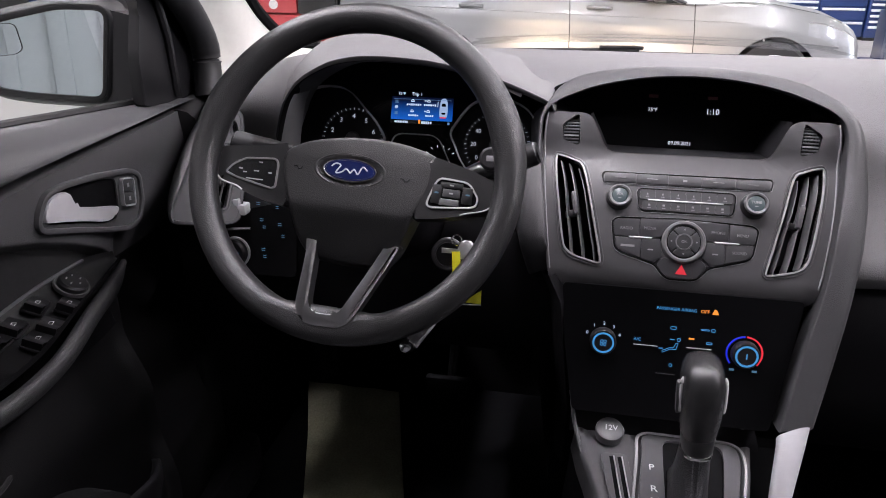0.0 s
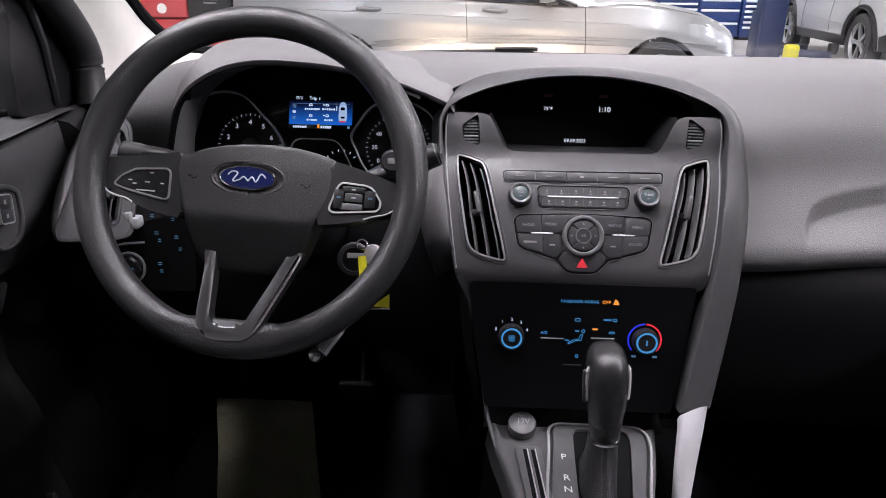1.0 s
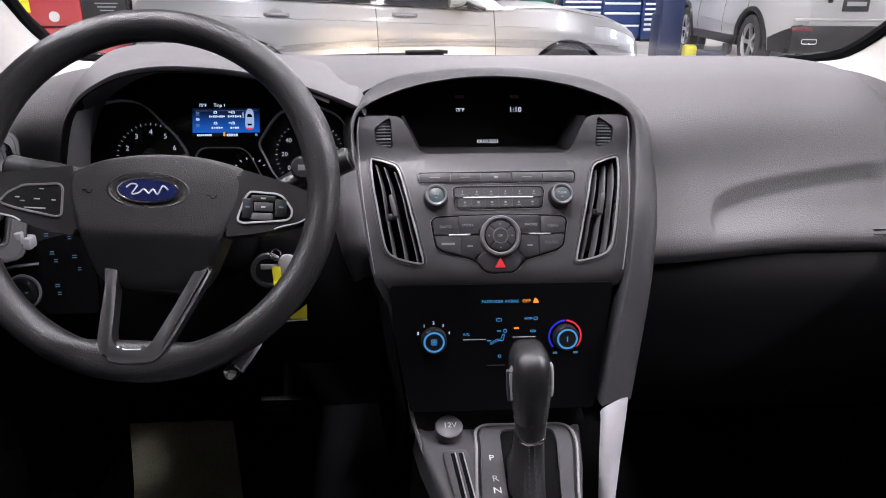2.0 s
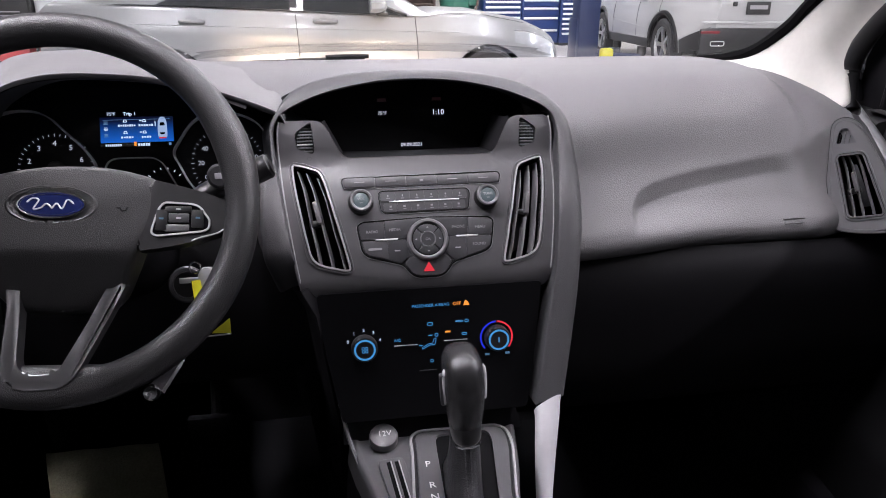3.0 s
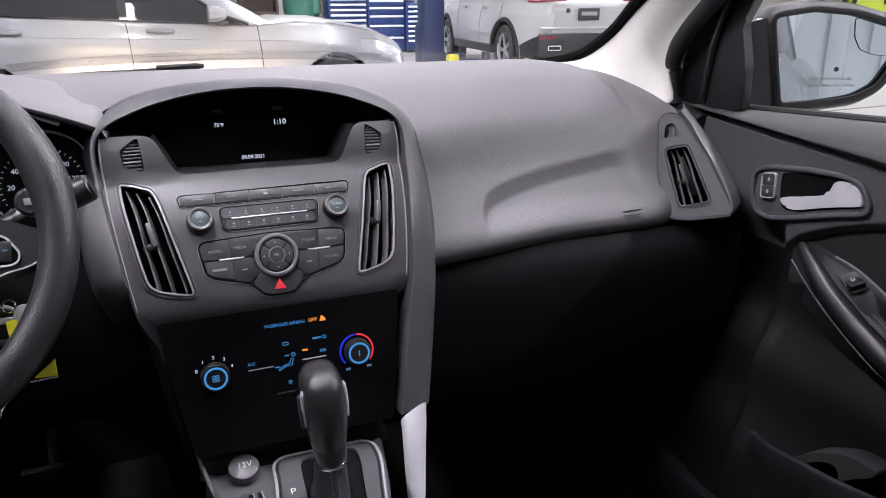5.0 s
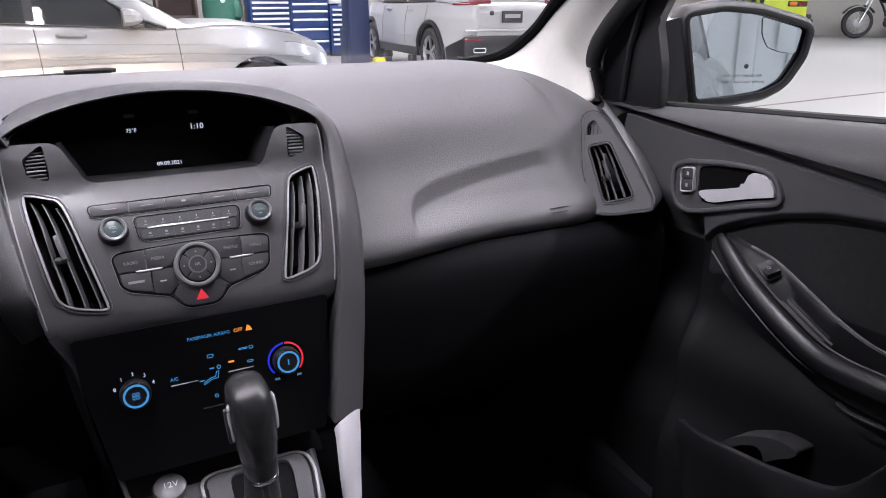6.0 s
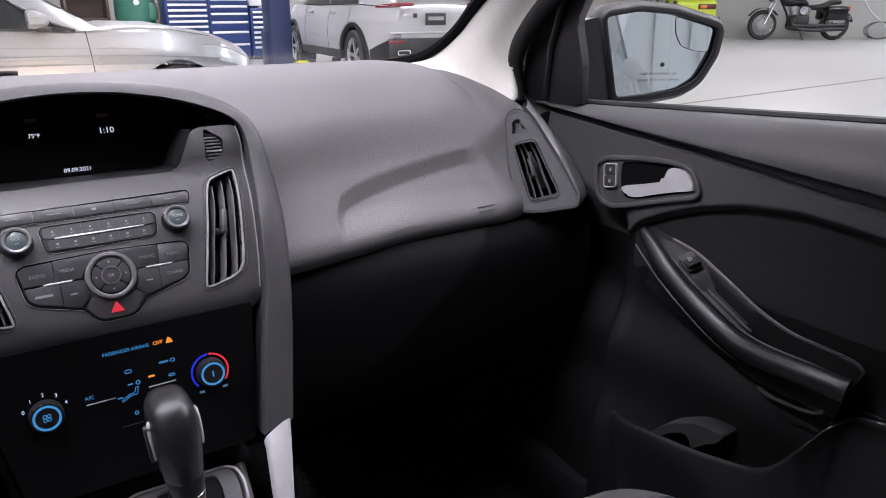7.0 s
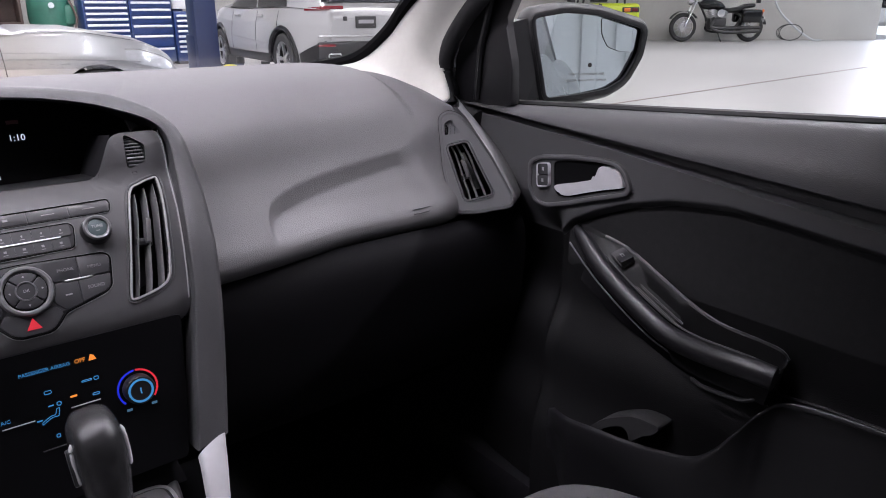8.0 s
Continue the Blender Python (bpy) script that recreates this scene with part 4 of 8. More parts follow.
for sx, r in ((-0.082, 0.0127), (0.080, 0.0127)):
    m = CF @ Matrix.Translation((sx, 0.008, 0))
    knob = part("rotary_knob", revolve([(r + 0.003, 0), (r + 0.0028, 0.010), (r + 0.0016, 0.0125), (r - 0.002, 0.0128), (0, 0.0122)], m, 40), BLACK, heat, "black rotary heater knob")
    part("lit_ring", revolve([(r, 0.0128), (r, 0.0134), (r - 0.0022, 0.0134), (r - 0.0022, 0.0128), (r, 0.0128)], m, 40), LIT_CYAN, knob, "blue lit ring")
    if sx < 0:
        for k in range(4):
            a = radians(45 + 90 * k)
            c = [(0.0026 * math.cos(a) + 0.002 * math.cos(b), 0.0026 * math.sin(a) + 0.002 * math.sin(b)) for b in (2 * math.pi * j / 10 for j in range(10))]
            d = [(0.0026 * math.cos(a) + 0.0013 * math.cos(b), 0.0026 * math.sin(a) + 0.0013 * math.sin(b)) for b in (2 * math.pi * j / 10 for j in range(10))]
            part("fan_symbol", ring(c, d, 0.0128, 0.0134, m), LIT_CYAN, knob)
        for k in range(5):
            a = radians(158 - 34 * k)
            words(str(k), 0.0055, m @ Matrix.Translation((0.0205 * math.cos(a), 0.0205 * math.sin(a), 0.0006)), LCD_TXT, heat)
    else:
        part("thermometer_symbol", box((0, 0, 0.0132), (0.0014, 0.0062, 0.0006), 0, m), LIT_CYAN, knob)
        for a0, a1, mt, nm in ((92, 222, LIT_BLUE, "cold_arc"), (-42, 88, LIT_RED, "warm_arc")):
            out = [(0.0208 * math.cos(radians(a0 + (a1 - a0) * j / 20)), 0.0208 * math.sin(radians(a0 + (a1 - a0) * j / 20))) for j in range(21)]
            inn = [(0.0188 * math.cos(radians(a1 - (a1 - a0) * j / 20)), 0.0188 * math.sin(radians(a1 - (a1 - a0) * j / 20))) for j in range(21)]
            part(nm, prism(out + inn, 0, 0.0006, m), mt, heat)
        for x in (-0.012, 0.0135):
            part("lit_mark", box((x, -0.021, 0.0003), (0.0056, 0.0026, 0.0006), 0, m), LIT_SOFT, heat)
words("PASSENGER AIRBAG", 0.0051, CF @ Matrix.Translation((-0.0005, 0.0535, 0.0005)), LIT_CYAN, heat)
words("OFF", 0.0058, CF @ Matrix.Translation((0.0315, 0.0535, 0.0005)), LIT_ORANGE, heat)
part("airbag_symbol", prism([(0.0395, 0.051), (0.047, 0.051), (0.045, 0.0555), (0.042, 0.0575)], 0, 0.0006, CF), LIT_ORANGE, heat)
words("A/C", 0.0052, CF @ Matrix.Translation((-0.042, 0.013, 0.0005)), LIT_CYAN, heat)
part("bright_line", box((-0.032, 0.0065, 0.0008), (0.028, 0.0009, 0.001), 0, CF), SATIN, heat)
part("bright_line", box((0.029, 0.0085, 0.0008), (0.028, 0.0009, 0.001), 0, CF), SATIN, heat)
for bx, by, w, h in ((-0.002, 0.0305, 0.007, 0.004), (0.034, 0.0315, 0.010, 0.0022), (0.043, 0.0315, 0.005, 0.004), (0.040, 0.0155, 0.007, 0.003), (-0.001, -0.0155, 0.004, 0.004)):
    loop = rounded([(bx - w / 2, by - h / 2), (bx + w / 2, by - h / 2), (bx + w / 2, by + h / 2), (bx - w / 2, by + h / 2)], 0.0016, 3)
    part("lit_symbol", ring(loop, shrink(loop, 0.0008), 0, 0.0006, CF), LIT_CYAN, heat)
seatman = [(-0.0125, -0.001), (-0.003, 0.004), (0.0035, 0.004), (0.0055, 0.0125), (0.003, 0.0125), (0.001, 0.0065), (-0.004, 0.0065), (-0.0125, 0.002)]
part("seat_symbol", ring(rounded(seatman, 0.0008, 2), shrink(rounded(seatman, 0.0008, 2), 0.0007), 0, 0.0006, CF), LIT_CYAN, heat)
part("seat_symbol", ring([(0.0055 + 0.0024 * math.cos(b), 0.0165 + 0.0024 * math.sin(b)) for b in (2 * math.pi * j / 12 for j in range(12))], [(0.0055 + 0.0015 * math.cos(b), 0.0165 + 0.0015 * math.sin(b)) for b in (2 * math.pi * j / 12 for j in range(12))], 0, 0.0006, CF), LIT_CYAN, heat)
part("lit_arrow", box((-0.014, 0.0045, 0.0003), (0.005, 0.0012, 0.0006), 0, CF), LIT_CYAN, heat)
part("lit_arrow", box((-0.002, 0.0165, 0.0003), (0.005, 0.0012, 0.0006), 0, CF), LIT_CYAN, heat)
part("indicator", box((0.0195, 0.0195, 0.0005), (0.0062, 0.0018, 0.001), 0, CF), LIT_ORANGE, heat, "small orange indicator light")
part("embossed_mark", box((-0.006, -0.027, 0.0002), (0.022, 0.0012, 0.0004), 0, CF), KEYCAP, heat)

# ---- centre console ----
cons = thing("centre_console", (0, 0.7, 0.25), "centre console between the seats, grey top and shade-black sides", "console")
CONS = ((0.935, 0.105), (0.89, 0.097), (0.86, 0.089), (0.82, 0.080), (0.75, 0.072), (0.60, 0.068), (0.42, 0.07), (0.15, 0.09), (-0.05, 0.09))
rows, low = [], []
for y, w in CONS:
    z = 0.5966 + 0.05 * (y - 0.82)
    half_row = [(w + 0.004, z - 0.03), (w + 0.001, z - 0.008), (w - 0.001, z + 0.001), (w - 0.004, z + 0.003), (w - 0.008, z + 0.0025), (w - 0.013, z), (w * 0.5, z)]
    rows.append([(-x, y, h) for x, h in half_row] + [(0, y, z)] + [(x, y, h) for x, h in half_row[::-1]])
    low.append([(-w - 0.03, y, 0.23), (-w - 0.003, y, z - 0.028), (w + 0.003, y, z - 0.028), (w + 0.03, y, 0.23)])
part("top_cover", loft(rows), CONSOLE, cons, "satin grey plastic console top", 50)
# upright sides get painted shade, the top cover keeps the grey
part("base", loft(low, caps=True), MATT_SHADE, cons, "console base with its shade painted near black", 30)
part("tray_wall", loft([[(x, 0.934, 0.600), (x, 0.95, 0.606), (x, 0.985, 0.612), (x, 0.99, 0.64)] for x in np.linspace(-0.112, 0.115, 9)]), MATT_SHADE, cons, "recess wall below the heater panel, shade painted near black")
GM = axes((0.0355, 0.82, 0.5972), (1, 0, 0), (0, -0.05, 1))
GATE = rounded([(-0.0605, 0.113), (0.0510, 0.111), (0.0520, 0.080), (0.0325, -0.01), (0.026, -0.13), (-0.070, -0.13), (-0.0705, -0.01), (-0.0610, 0.080)], 0.014, 5)
HOLE = rounded([(-0.0345, 0.1065), (0.0325, 0.1065), (0.0335, 0.085), (0.0185, -0.010), (0.013, -0.10), (-0.040, -0.10), (-0.0416, -0.010), (-0.037, 0.085)], 0.010, 4)
gate = part("gate_plate", plate(GATE, [HOLE], -0.004, 0.0045, GM), GATEPLATE, cons, "satin graphite gear selector plate")
part("plate_groove", ring(shrink(GATE, -0.004), shrink(GATE, -0.0008), 0, 0.003, GM), BLACK, gate)
part("plate_rim", ring(shrink(GATE, -0.0075), shrink(GATE, -0.0042), 0, 0.0042, GM), KEYRIM, gate)
for k, letter in enumerate("PRN"):
    words(letter, 0.0135, GM @ Matrix.Translation((-0.0520, 0.0535 - (0.0, 0.0355, 0.0545)[k], 0.0047)), MARK, gate, "letter")
# flat near-black sheet stands in for the shade inside the gate
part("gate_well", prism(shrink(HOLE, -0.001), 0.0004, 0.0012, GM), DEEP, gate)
SLM = axes((0.0, 0.82, 0.5970), (1, 0, 0), (0, -0.05, 1))
part("slot_plate", prism(rounded([(-0.0745, 0.0715), (-0.0432, 0.0740), (-0.0362, -0.01), (-0.030, -0.12), (-0.055, -0.12), (-0.0640, -0.01)], 0.008, 3), 0, 0.0035, SLM, 0.001), CONSOLE, cons, "grey plate with two coin slots")
for x in (-0.0563, -0.0468):
    sl = SLM @ Matrix.Translation((x, 0, 0)) @ Matrix.Rotation(radians(5), 4, "Z")
    part("slot", box((0, -0.014, 0.0034), (0.0046, 0.16, 0.0008), 0.0002, sl), DEEP, cons)
    part("slot_lip", box((0.0031, -0.014, 0.0042), (0.0013, 0.16, 0.0018), 0.0003, sl), SATIN, cons)
PM = Matrix.Translation((-0.064, 0.925, 0.602)) @ Matrix.Rotation(radians(20), 4, "X")
sock = part("socket_cap", revolve([(0.0155, -0.006), (0.0158, 0.006), (0.0172, 0.0075), (0.0175, 0.016), (0.0165, 0.0185), (0.014, 0.0195), (0, 0.0205)], PM, 40), KEYCAP, cons, "round grey power socket cap")
words("12V", 0.0105, PM @ Matrix.Translation((0.001, 0.0, 0.0208)), GREYMARK, sock)
rows = []
for x, y, z in ((-0.150, 0.958, 0.80), (-0.134, 0.950, 0.77), (-0.120, 0.955, 0.66), (-0.115, 0.985, 0.60), (-0.115, 1.0, 0.50)):
    rows.append([(x + 0.012, y + 0.02, z), (x, y - 0.002, z), (x - 0.003, y - 0.001, z), (x - 0.012, y + 0.03, z - 0.01), (x - 0.02, y + 0.10, z - 0.03), (x - 0.02, y + 0.10, z - 0.2)])
part("driver_side_panel", loft([catmull(r, 3) for r in rows]), MATT_SHADE, cons, "black side of the console", 60)
# highlight on the rounded tray edge, laid on as a lighter tube
part("tray_edge", tube(catmull([(-0.115, 0.95, 0.648), (-0.111, 0.944, 0.631), (-0.107, 0.93, 0.616), (-0.099, 0.905, 0.6), (-0.089, 0.87, 0.589)], 5), [0.0015] * 4 + [0.0026] * 13 + [0.0022] * 4, 8), CONSOLE, cons, "lighter tube for the highlight along the tray's rounded edge")
for sx in (1,):
    rows = []
    for y, z, a, b in ((0.908, 0.664, 0.125, 0.163), (0.900, 0.64, 0.124, 0.160), (0.885, 0.59, 0.122, 0.153), (0.87, 0.546, 0.121, 0.147), (0.84, 0.50, 0.12, 0.144), (0.70, 0.46, 0.12, 0.143), (0.45, 0.46, 0.12, 0.14)):
        b -= 0.008
        d = 0.018 if z > 0.66 else 0.0
        rows.append([(sx * a, y + 0.01, z - 0.012 - d), (sx * a, y, z - d), (sx * (a * 0.7 + b * 0.3), y - 0.004, z + 0.004 - d * 0.7), (sx * (a * 0.3 + b * 0.7), y - 0.004, z + 0.003 - d * 0.3), (sx * b, y, z - 0.004), (sx * (b + 0.002), y + 0.02, z - 0.02), (sx * (b + 0.002), y + 0.03, z - 0.16)])
    part("side_trim", loft([catmull(r, 3) for r in rows]), SILVER_TRIM, cons, "light silver painted console side trim", 60)

# ---- gear lever ----
lever = thing("gear_lever", (0.026, 0.83, 0.6), "black leather automatic gear lever with chrome inlays", "gear lever")
base, top = Vector((0.0200, 0.834, 0.667)), Vector((0.0110, 0.828, 0.780))
up = (top - base).normalized()
GL = axes(base, Vector((0, -1, 0)).cross(up).normalized() * -1, up)
GRIP_ROWS = ((0.026, 0.0208, 0.0225, 0), (0.034, 0.0222, 0.0245, 0), (0.050, 0.0240, 0.0275, -0.001), (0.066, 0.0250, 0.0300, -0.002), (0.082, 0.0254, 0.0315, -0.003), (0.098, 0.0248, 0.0315, -0.004), (0.110, 0.0232, 0.0290, -0.004), (0.118, 0.0200, 0.0245, -0.004), (0.1225, 0.0140, 0.0170, -0.004), (0.1245, 0.0060, 0.0080, -0.004), (0.1248, 0.0008, 0.0010, -0.004))


def grip_row(w, d, off, h, square=0.72):
    w, h = w * 0.86, h * 0.92
    return [GL @ Vector((w * math.copysign(abs(math.cos(a)) ** square, math.cos(a)), off + d * math.copysign(abs(math.sin(a)) ** 0.8, math.sin(a)), h)) for a in (2 * math.pi * j / 32 for j in range(32))]


part("grip", loft([grip_row(w, d, off, h) for h, w, d, off in GRIP_ROWS], closed=True, caps=True), GRIP, lever, "grained black leather grip", 60)
part("grip_foot", loft([grip_row(w, d, 0, h) for h, w, d in ((0.002, 0.0180, 0.0190), (0.004, 0.0190, 0.0200), (0.014, 0.0198, 0.0212), (0.024, 0.0207, 0.0224), (0.0265, 0.0205, 0.0222))], closed=True, caps=True), LOWSPOKE, lever, "smooth satin foot of the grip", 60)
part("collar", loft([grip_row(w, d, 0, h, 0.8) for h, w, d in ((-0.0035, 0.0176, 0.0186), (-0.003, 0.0188, 0.0198), (0.001, 0.0188, 0.0198), (0.002, 0.0178, 0.0188))], closed=True, caps=True), CHROME, lever, "thin chrome collar", 50)
for sx in (-1, 1):
    pts = [GL @ Vector((sx * (w * 0.86 + 0.0001), off - 0.34 * d, h * 0.92)) for h, w, d, off in ((0.058, 0.0246, 0.029, -0.001), (0.066, 0.0251, 0.0300, -0.002), (0.082, 0.0255, 0.0315, -0.003), (0.098, 0.0249, 0.0315, -0.004), (0.108, 0.0238, 0.029, -0.004))]
    part("inlay", tube(catmull(pts, 4), [0.0004, 0.0011] + [0.0019] * 13 + [0.0011, 0.0004], 8), CHROME_LINE, lever, "thin chrome inlay line")
release = [(-0.004, -0.022), (0.003, -0.021), (0.005, 0.002), (0.003, 0.017), (-0.002, 0.019), (-0.005, 0.0)]
part("release_button", prism(rounded(release, 0.003, 3), -0.002, 0.0045, GL @ axes((-0.0212, -0.010, 0.071), (0, 1, 0), (-1, 0, 0)), 0.0014), KEYCAP, lever, "dark release button")
rows = []
BOOT = ((0.0, 0.0205, 0.060, 0.0185), (0.012, 0.0200, 0.048, 0.0188), (0.030, 0.0190, 0.033, 0.0192), (0.048, 0.0178, 0.023, 0.0194), (0.062, 0.0168, 0.0185, 0.0192), (0.071, 0.0162, 0.0175, 0.0190))
BOOT_BASE = Vector((0.0275, 0.836, 0.598))
for h, w, d, x in BOOT:
    rows.append([Vector((x - 0.0005 + w * math.cos(a) * (1 + 0.05 * math.sin(6 * a) * (1 - h / 0.07)), 0.836 - 0.002 * h / 0.07 + d * math.sin(a), BOOT_BASE.z + h)) for a in (2 * math.pi * j / 40 for j in range(40))])
part("boot", loft(rows, closed=True), GAITER, lever, "stitched black leather gaiter", 50)
for dx in (-0.0032, 0.0032):
    for k in range(12):
        h = 0.004 + 0.0055 * k
        d, x = (float(np.interp(h, [b[0] for b in BOOT], [b[i] for b in BOOT])) for i in (2, 3))
        part("stitch", box((0, 0, 0), (0.0012, 0.0012, 0.0036), 0, Matrix.Translation((x - 0.0005 + dx, 0.834 - d - 0.0006, BOOT_BASE.z + h)) @ Matrix.Rotation(radians(-30), 4, "X")), KEYCAP, lever)

# ---- steering wheel ----
WC = Vector((-0.365, 0.8645, 0.9405))
WM = axes(WC, (1, 0, 0), (0, -math.cos(0.46), math.sin(0.46))) @ Matrix.Rotation(radians(-3.5), 4, "Z")
wheel = thing("steering_wheel", tuple(WC), "black leather three-spoke steering wheel with blue oval badge", "steering wheel")
RIM_R = 0.169
rows = []
for k in range(121):
    a = 2 * math.pi * k / 120
    deg = math.degrees(a)
    grip = max(math.exp(-((deg - c) / 13) ** 2) for c in (20, 160))
    r = 0.0158 + 0.0016 * grip
    foot = smooth(28, 17, abs(deg - 270))
    inner = max(r, (RIM_R - 0.1445 / max(abs(math.sin(a)), 0.5)) * foot)
    row = []
    for j in range(24):
        b = 2 * math.pi * j / 24
        c = math.cos(b)
        rad = RIM_R + (r * c if c > 0 else inner * math.copysign(abs(c) ** (1 - 0.35 * foot), c))
        row.append(WM @ Vector((rad * math.cos(a), rad * math.sin(a), r * math.sin(b) * (1 - 0.28 * foot))))
    rows.append(row)
rim = part("rim", loft(rows, closed=True), LEATHER, wheel, "thick black leather rim", 70)
PADO = catmull([(-0.0815, 0.008), (-0.077, 0.0180), (-0.0479, 0.0307), (-0.0029, 0.0382), (0.0427, 0.0384), (0.0774, 0.0322), (0.0900, 0.0252), (0.0925, 0.012), (0.0889, -0.0059), (0.0742, -0.0372), (0.0646, -0.0589), (0.0523, -0.0825), (0.0363, -0.0949),
                (0.008, -0.098), (-0.0199, -0.0986), (-0.04, -0.0943), (-0.0555, -0.0783), (-0.067, -0.0439), (-0.0767, -0.0171), (-0.0821, -0.0003)], 6, closed=True)


def pad_height(x, y):
    """The airbag cover: a shallow cushion that breaks to a steep chin below the badge."""
    fold = -0.041 - y
    chin = 0.50 * 0.5 * (fold + math.sqrt(fold * fold + 0.003 ** 2))
    return 0.003 - 0.9 * x * x - 0.25 * max(y - 0.012, 0.0) ** 1.3 - chin


rows = []
ROLL = ((1.0, 0.040), (1.0, 0.012), (0.997, 0.0075), (0.988, 0.0042), (0.974, 0.0020), (0.955, 0.0008), (0.93, 0.0002)) + tuple((f, 0.0) for f in np.linspace(0.90, 0.03, 26))
for f, drop in ROLL:
    rows.append([WM @ Vector((p.x * f, -0.004 + (p.y + 0.004) * f, pad_height(p.x * f, -0.004 + (p.y + 0.004) * f) - drop)) for p in PADO])
pad_bm = loft(rows, closed=True, caps=True)
WMI = WM.inverted()
gone = [f for f in pad_bm.faces if (lambda q: (q.x / 0.0358) ** 2 + ((q.y - 0.001) / 0.0160) ** 2 < 1 and q.z > -0.02)(WMI @ f.calc_center_median())]
bmesh.ops.delete(pad_bm, geom=gone, context="FACES")
cover = part("airbag_cover", pad_bm, HUBPAD, wheel, "grained black airbag cover", 50)
oval = lambda a, b: [(a * math.cos(2 * math.pi * k / 48), b * math.sin(2 * math.pi * k / 48)) for k in range(48)]
BM = WM @ Matrix.Translation((-0.001, 0.001, 0.0008))
part("badge_dish", loft([[BM @ Vector((x, y, h)) for x, y in oval(a, b)] for a, b, h in ((0.0400, 0.0188, 0.0010), (0.0385, 0.0178, 0.0021), (0.0370, 0.0168, 0.0016), (0.0340, 0.0146, -0.0008), (0.0315, 0.0132, -0.0018), (0.0290, 0.0115, -0.0020))], closed=True), HUBPAD, cover, "shallow dish round the badge", 60)
ARM_L = [(-0.070, 0.0245), (-0.095, 0.0205), (-0.1204, 0.0162), (-0.1485, 0.0125), (-0.160, 0.006), (-0.161, -0.012), (-0.1509, -0.0250), (-0.1392, -0.0285), (-0.1217, -0.0345), (-0.100, -0.0415), (-0.064, -0.047), (-0.062, 0.0)]
ARM_R = [(0.080, 0.0285), (0.0975, 0.0250), (0.1184, 0.0198), (0.1417, 0.0128), (0.160, 0.005), (0.160, -0.012), (0.150, -0.0235), (0.1303, -0.0285), (0.122, -0.0318), (0.100, -0.037), (0.068, -0.0415), (0.074, 0.0)]
POD_L = [(-0.1431, -0.0159), (-0.1354, -0.0068), (-0.1219, 0.0010), (-0.0880, 0.0040), (-0.0845, -0.0005), (-0.0838, -0.0262), (-0.0882, -0.0280), (-0.1112, -0.0238), (-0.1285, -0.0206)]
POD_R = [(0.0924, 0.0001), (0.0966, 0.0052), (0.1224, 0.0038), (0.1285, 0.0014), (0.1380, -0.0112), (0.1374, -0.0186), (0.1328, -0.0214), (0.0904, -0.0262), (0.0855, -0.0235), (0.0869, -0.0175)]
for sx, outline, pod, label in ((-1, ARM_L, POD_L, "black side spoke with cruise switches"), (1, ARM_R, POD_R, "black side spoke with phone switches")):
    spoke = part("spoke", prism(rounded(outline, 0.008, 4), -0.030, -0.0035, WM, 0.0065, seg=4), SPOKE, wheel, label)
    loop = rounded(pod, 0.003, 3)
    part("switch_frame", ring(shrink(loop, -0.0014), shrink(loop, 0.0007), -0.006, -0.0018, WM), SATIN if sx > 0 else VANE, spoke, "thin satin frame round the switches")
    part("switch_field", prism(loop, -0.006, -0.0030, WM), GLOSS, spoke)
    if sx > 0:
        for bx, by, w, h, mt in ((0.1095, -0.0010, 0.024, 0.0062, BLACK), (0.1100, -0.0093, 0.0185, 0.0088, KEYCAP), (0.1085, -0.0190, 0.022, 0.0068, ALLOY_DIM), (0.0945, -0.0115, 0.0105, 0.0200, BLACK), (0.1270, -0.0100, 0.0110, 0.0175, BLACK)):
            part("switch_button", box((bx, by, -0.0026), (w, h, 0.0020), 0.0007, WM), mt, spoke)
        for bx, by, mt in ((0.0945, -0.010, LIT_SOFT), (0.1275, -0.009, LIT_SOFT), (0.1095, -0.001, GREYMARK), (0.110, -0.0095, GREYMARK)):
            part("switch_mark", box((bx, by, -0.0014), (0.0042, 0.0016, 0.0004), 0, WM), mt, spoke)
    else:
        for bx, by, w in ((-0.1045, -0.0015, 0.004), (-0.1265, -0.0105, 0.004), (-0.1215, -0.0140, 0.004), (-0.1080, -0.0115, 0.0055), (-0.0920, -0.0120, 0.004), (-0.1090, -0.0205, 0.020)):
            part("switch_mark", box((bx, by, -0.0028), (w, 0.0012, 0.0004), 0, WM), GREYMARK, spoke)
    edge = ((-0.1535, -0.0205), (-0.1480, -0.0252), (-0.1392, -0.0280), (-0.1290, -0.0300), (-0.1217, -0.0338)) if sx < 0 else ((0.1540, -0.0180), (0.1442, -0.0238), (0.1303, -0.0275), (0.1220, -0.0308))
    part("bright_edge", tube(catmull([WM @ Vector((x, y, -0.0035)) for x, y in edge], 4), 0.0009, 6), SATIN, spoke, "thin satin edge line")
    mx = sx * 0.0595
    part("horn_mark", tube([WM @ Vector((mx - 0.005, -0.0005, pad_height(mx, 0) + 0.0002)), WM @ Vector((mx - 0.0015, -0.0008, pad_height(mx, 0) + 0.0004)), WM @ Vector((mx, -0.0035, pad_height(mx, 0) + 0.0004)), WM @ Vector((mx + 0.0035, -0.0030, pad_height(mx, 0) + 0.0004)), WM @ Vector((mx + 0.005, 0.0, pad_height(mx, 0) + 0.0002))], 0.0006, 6), MATT_SHADE, cover)
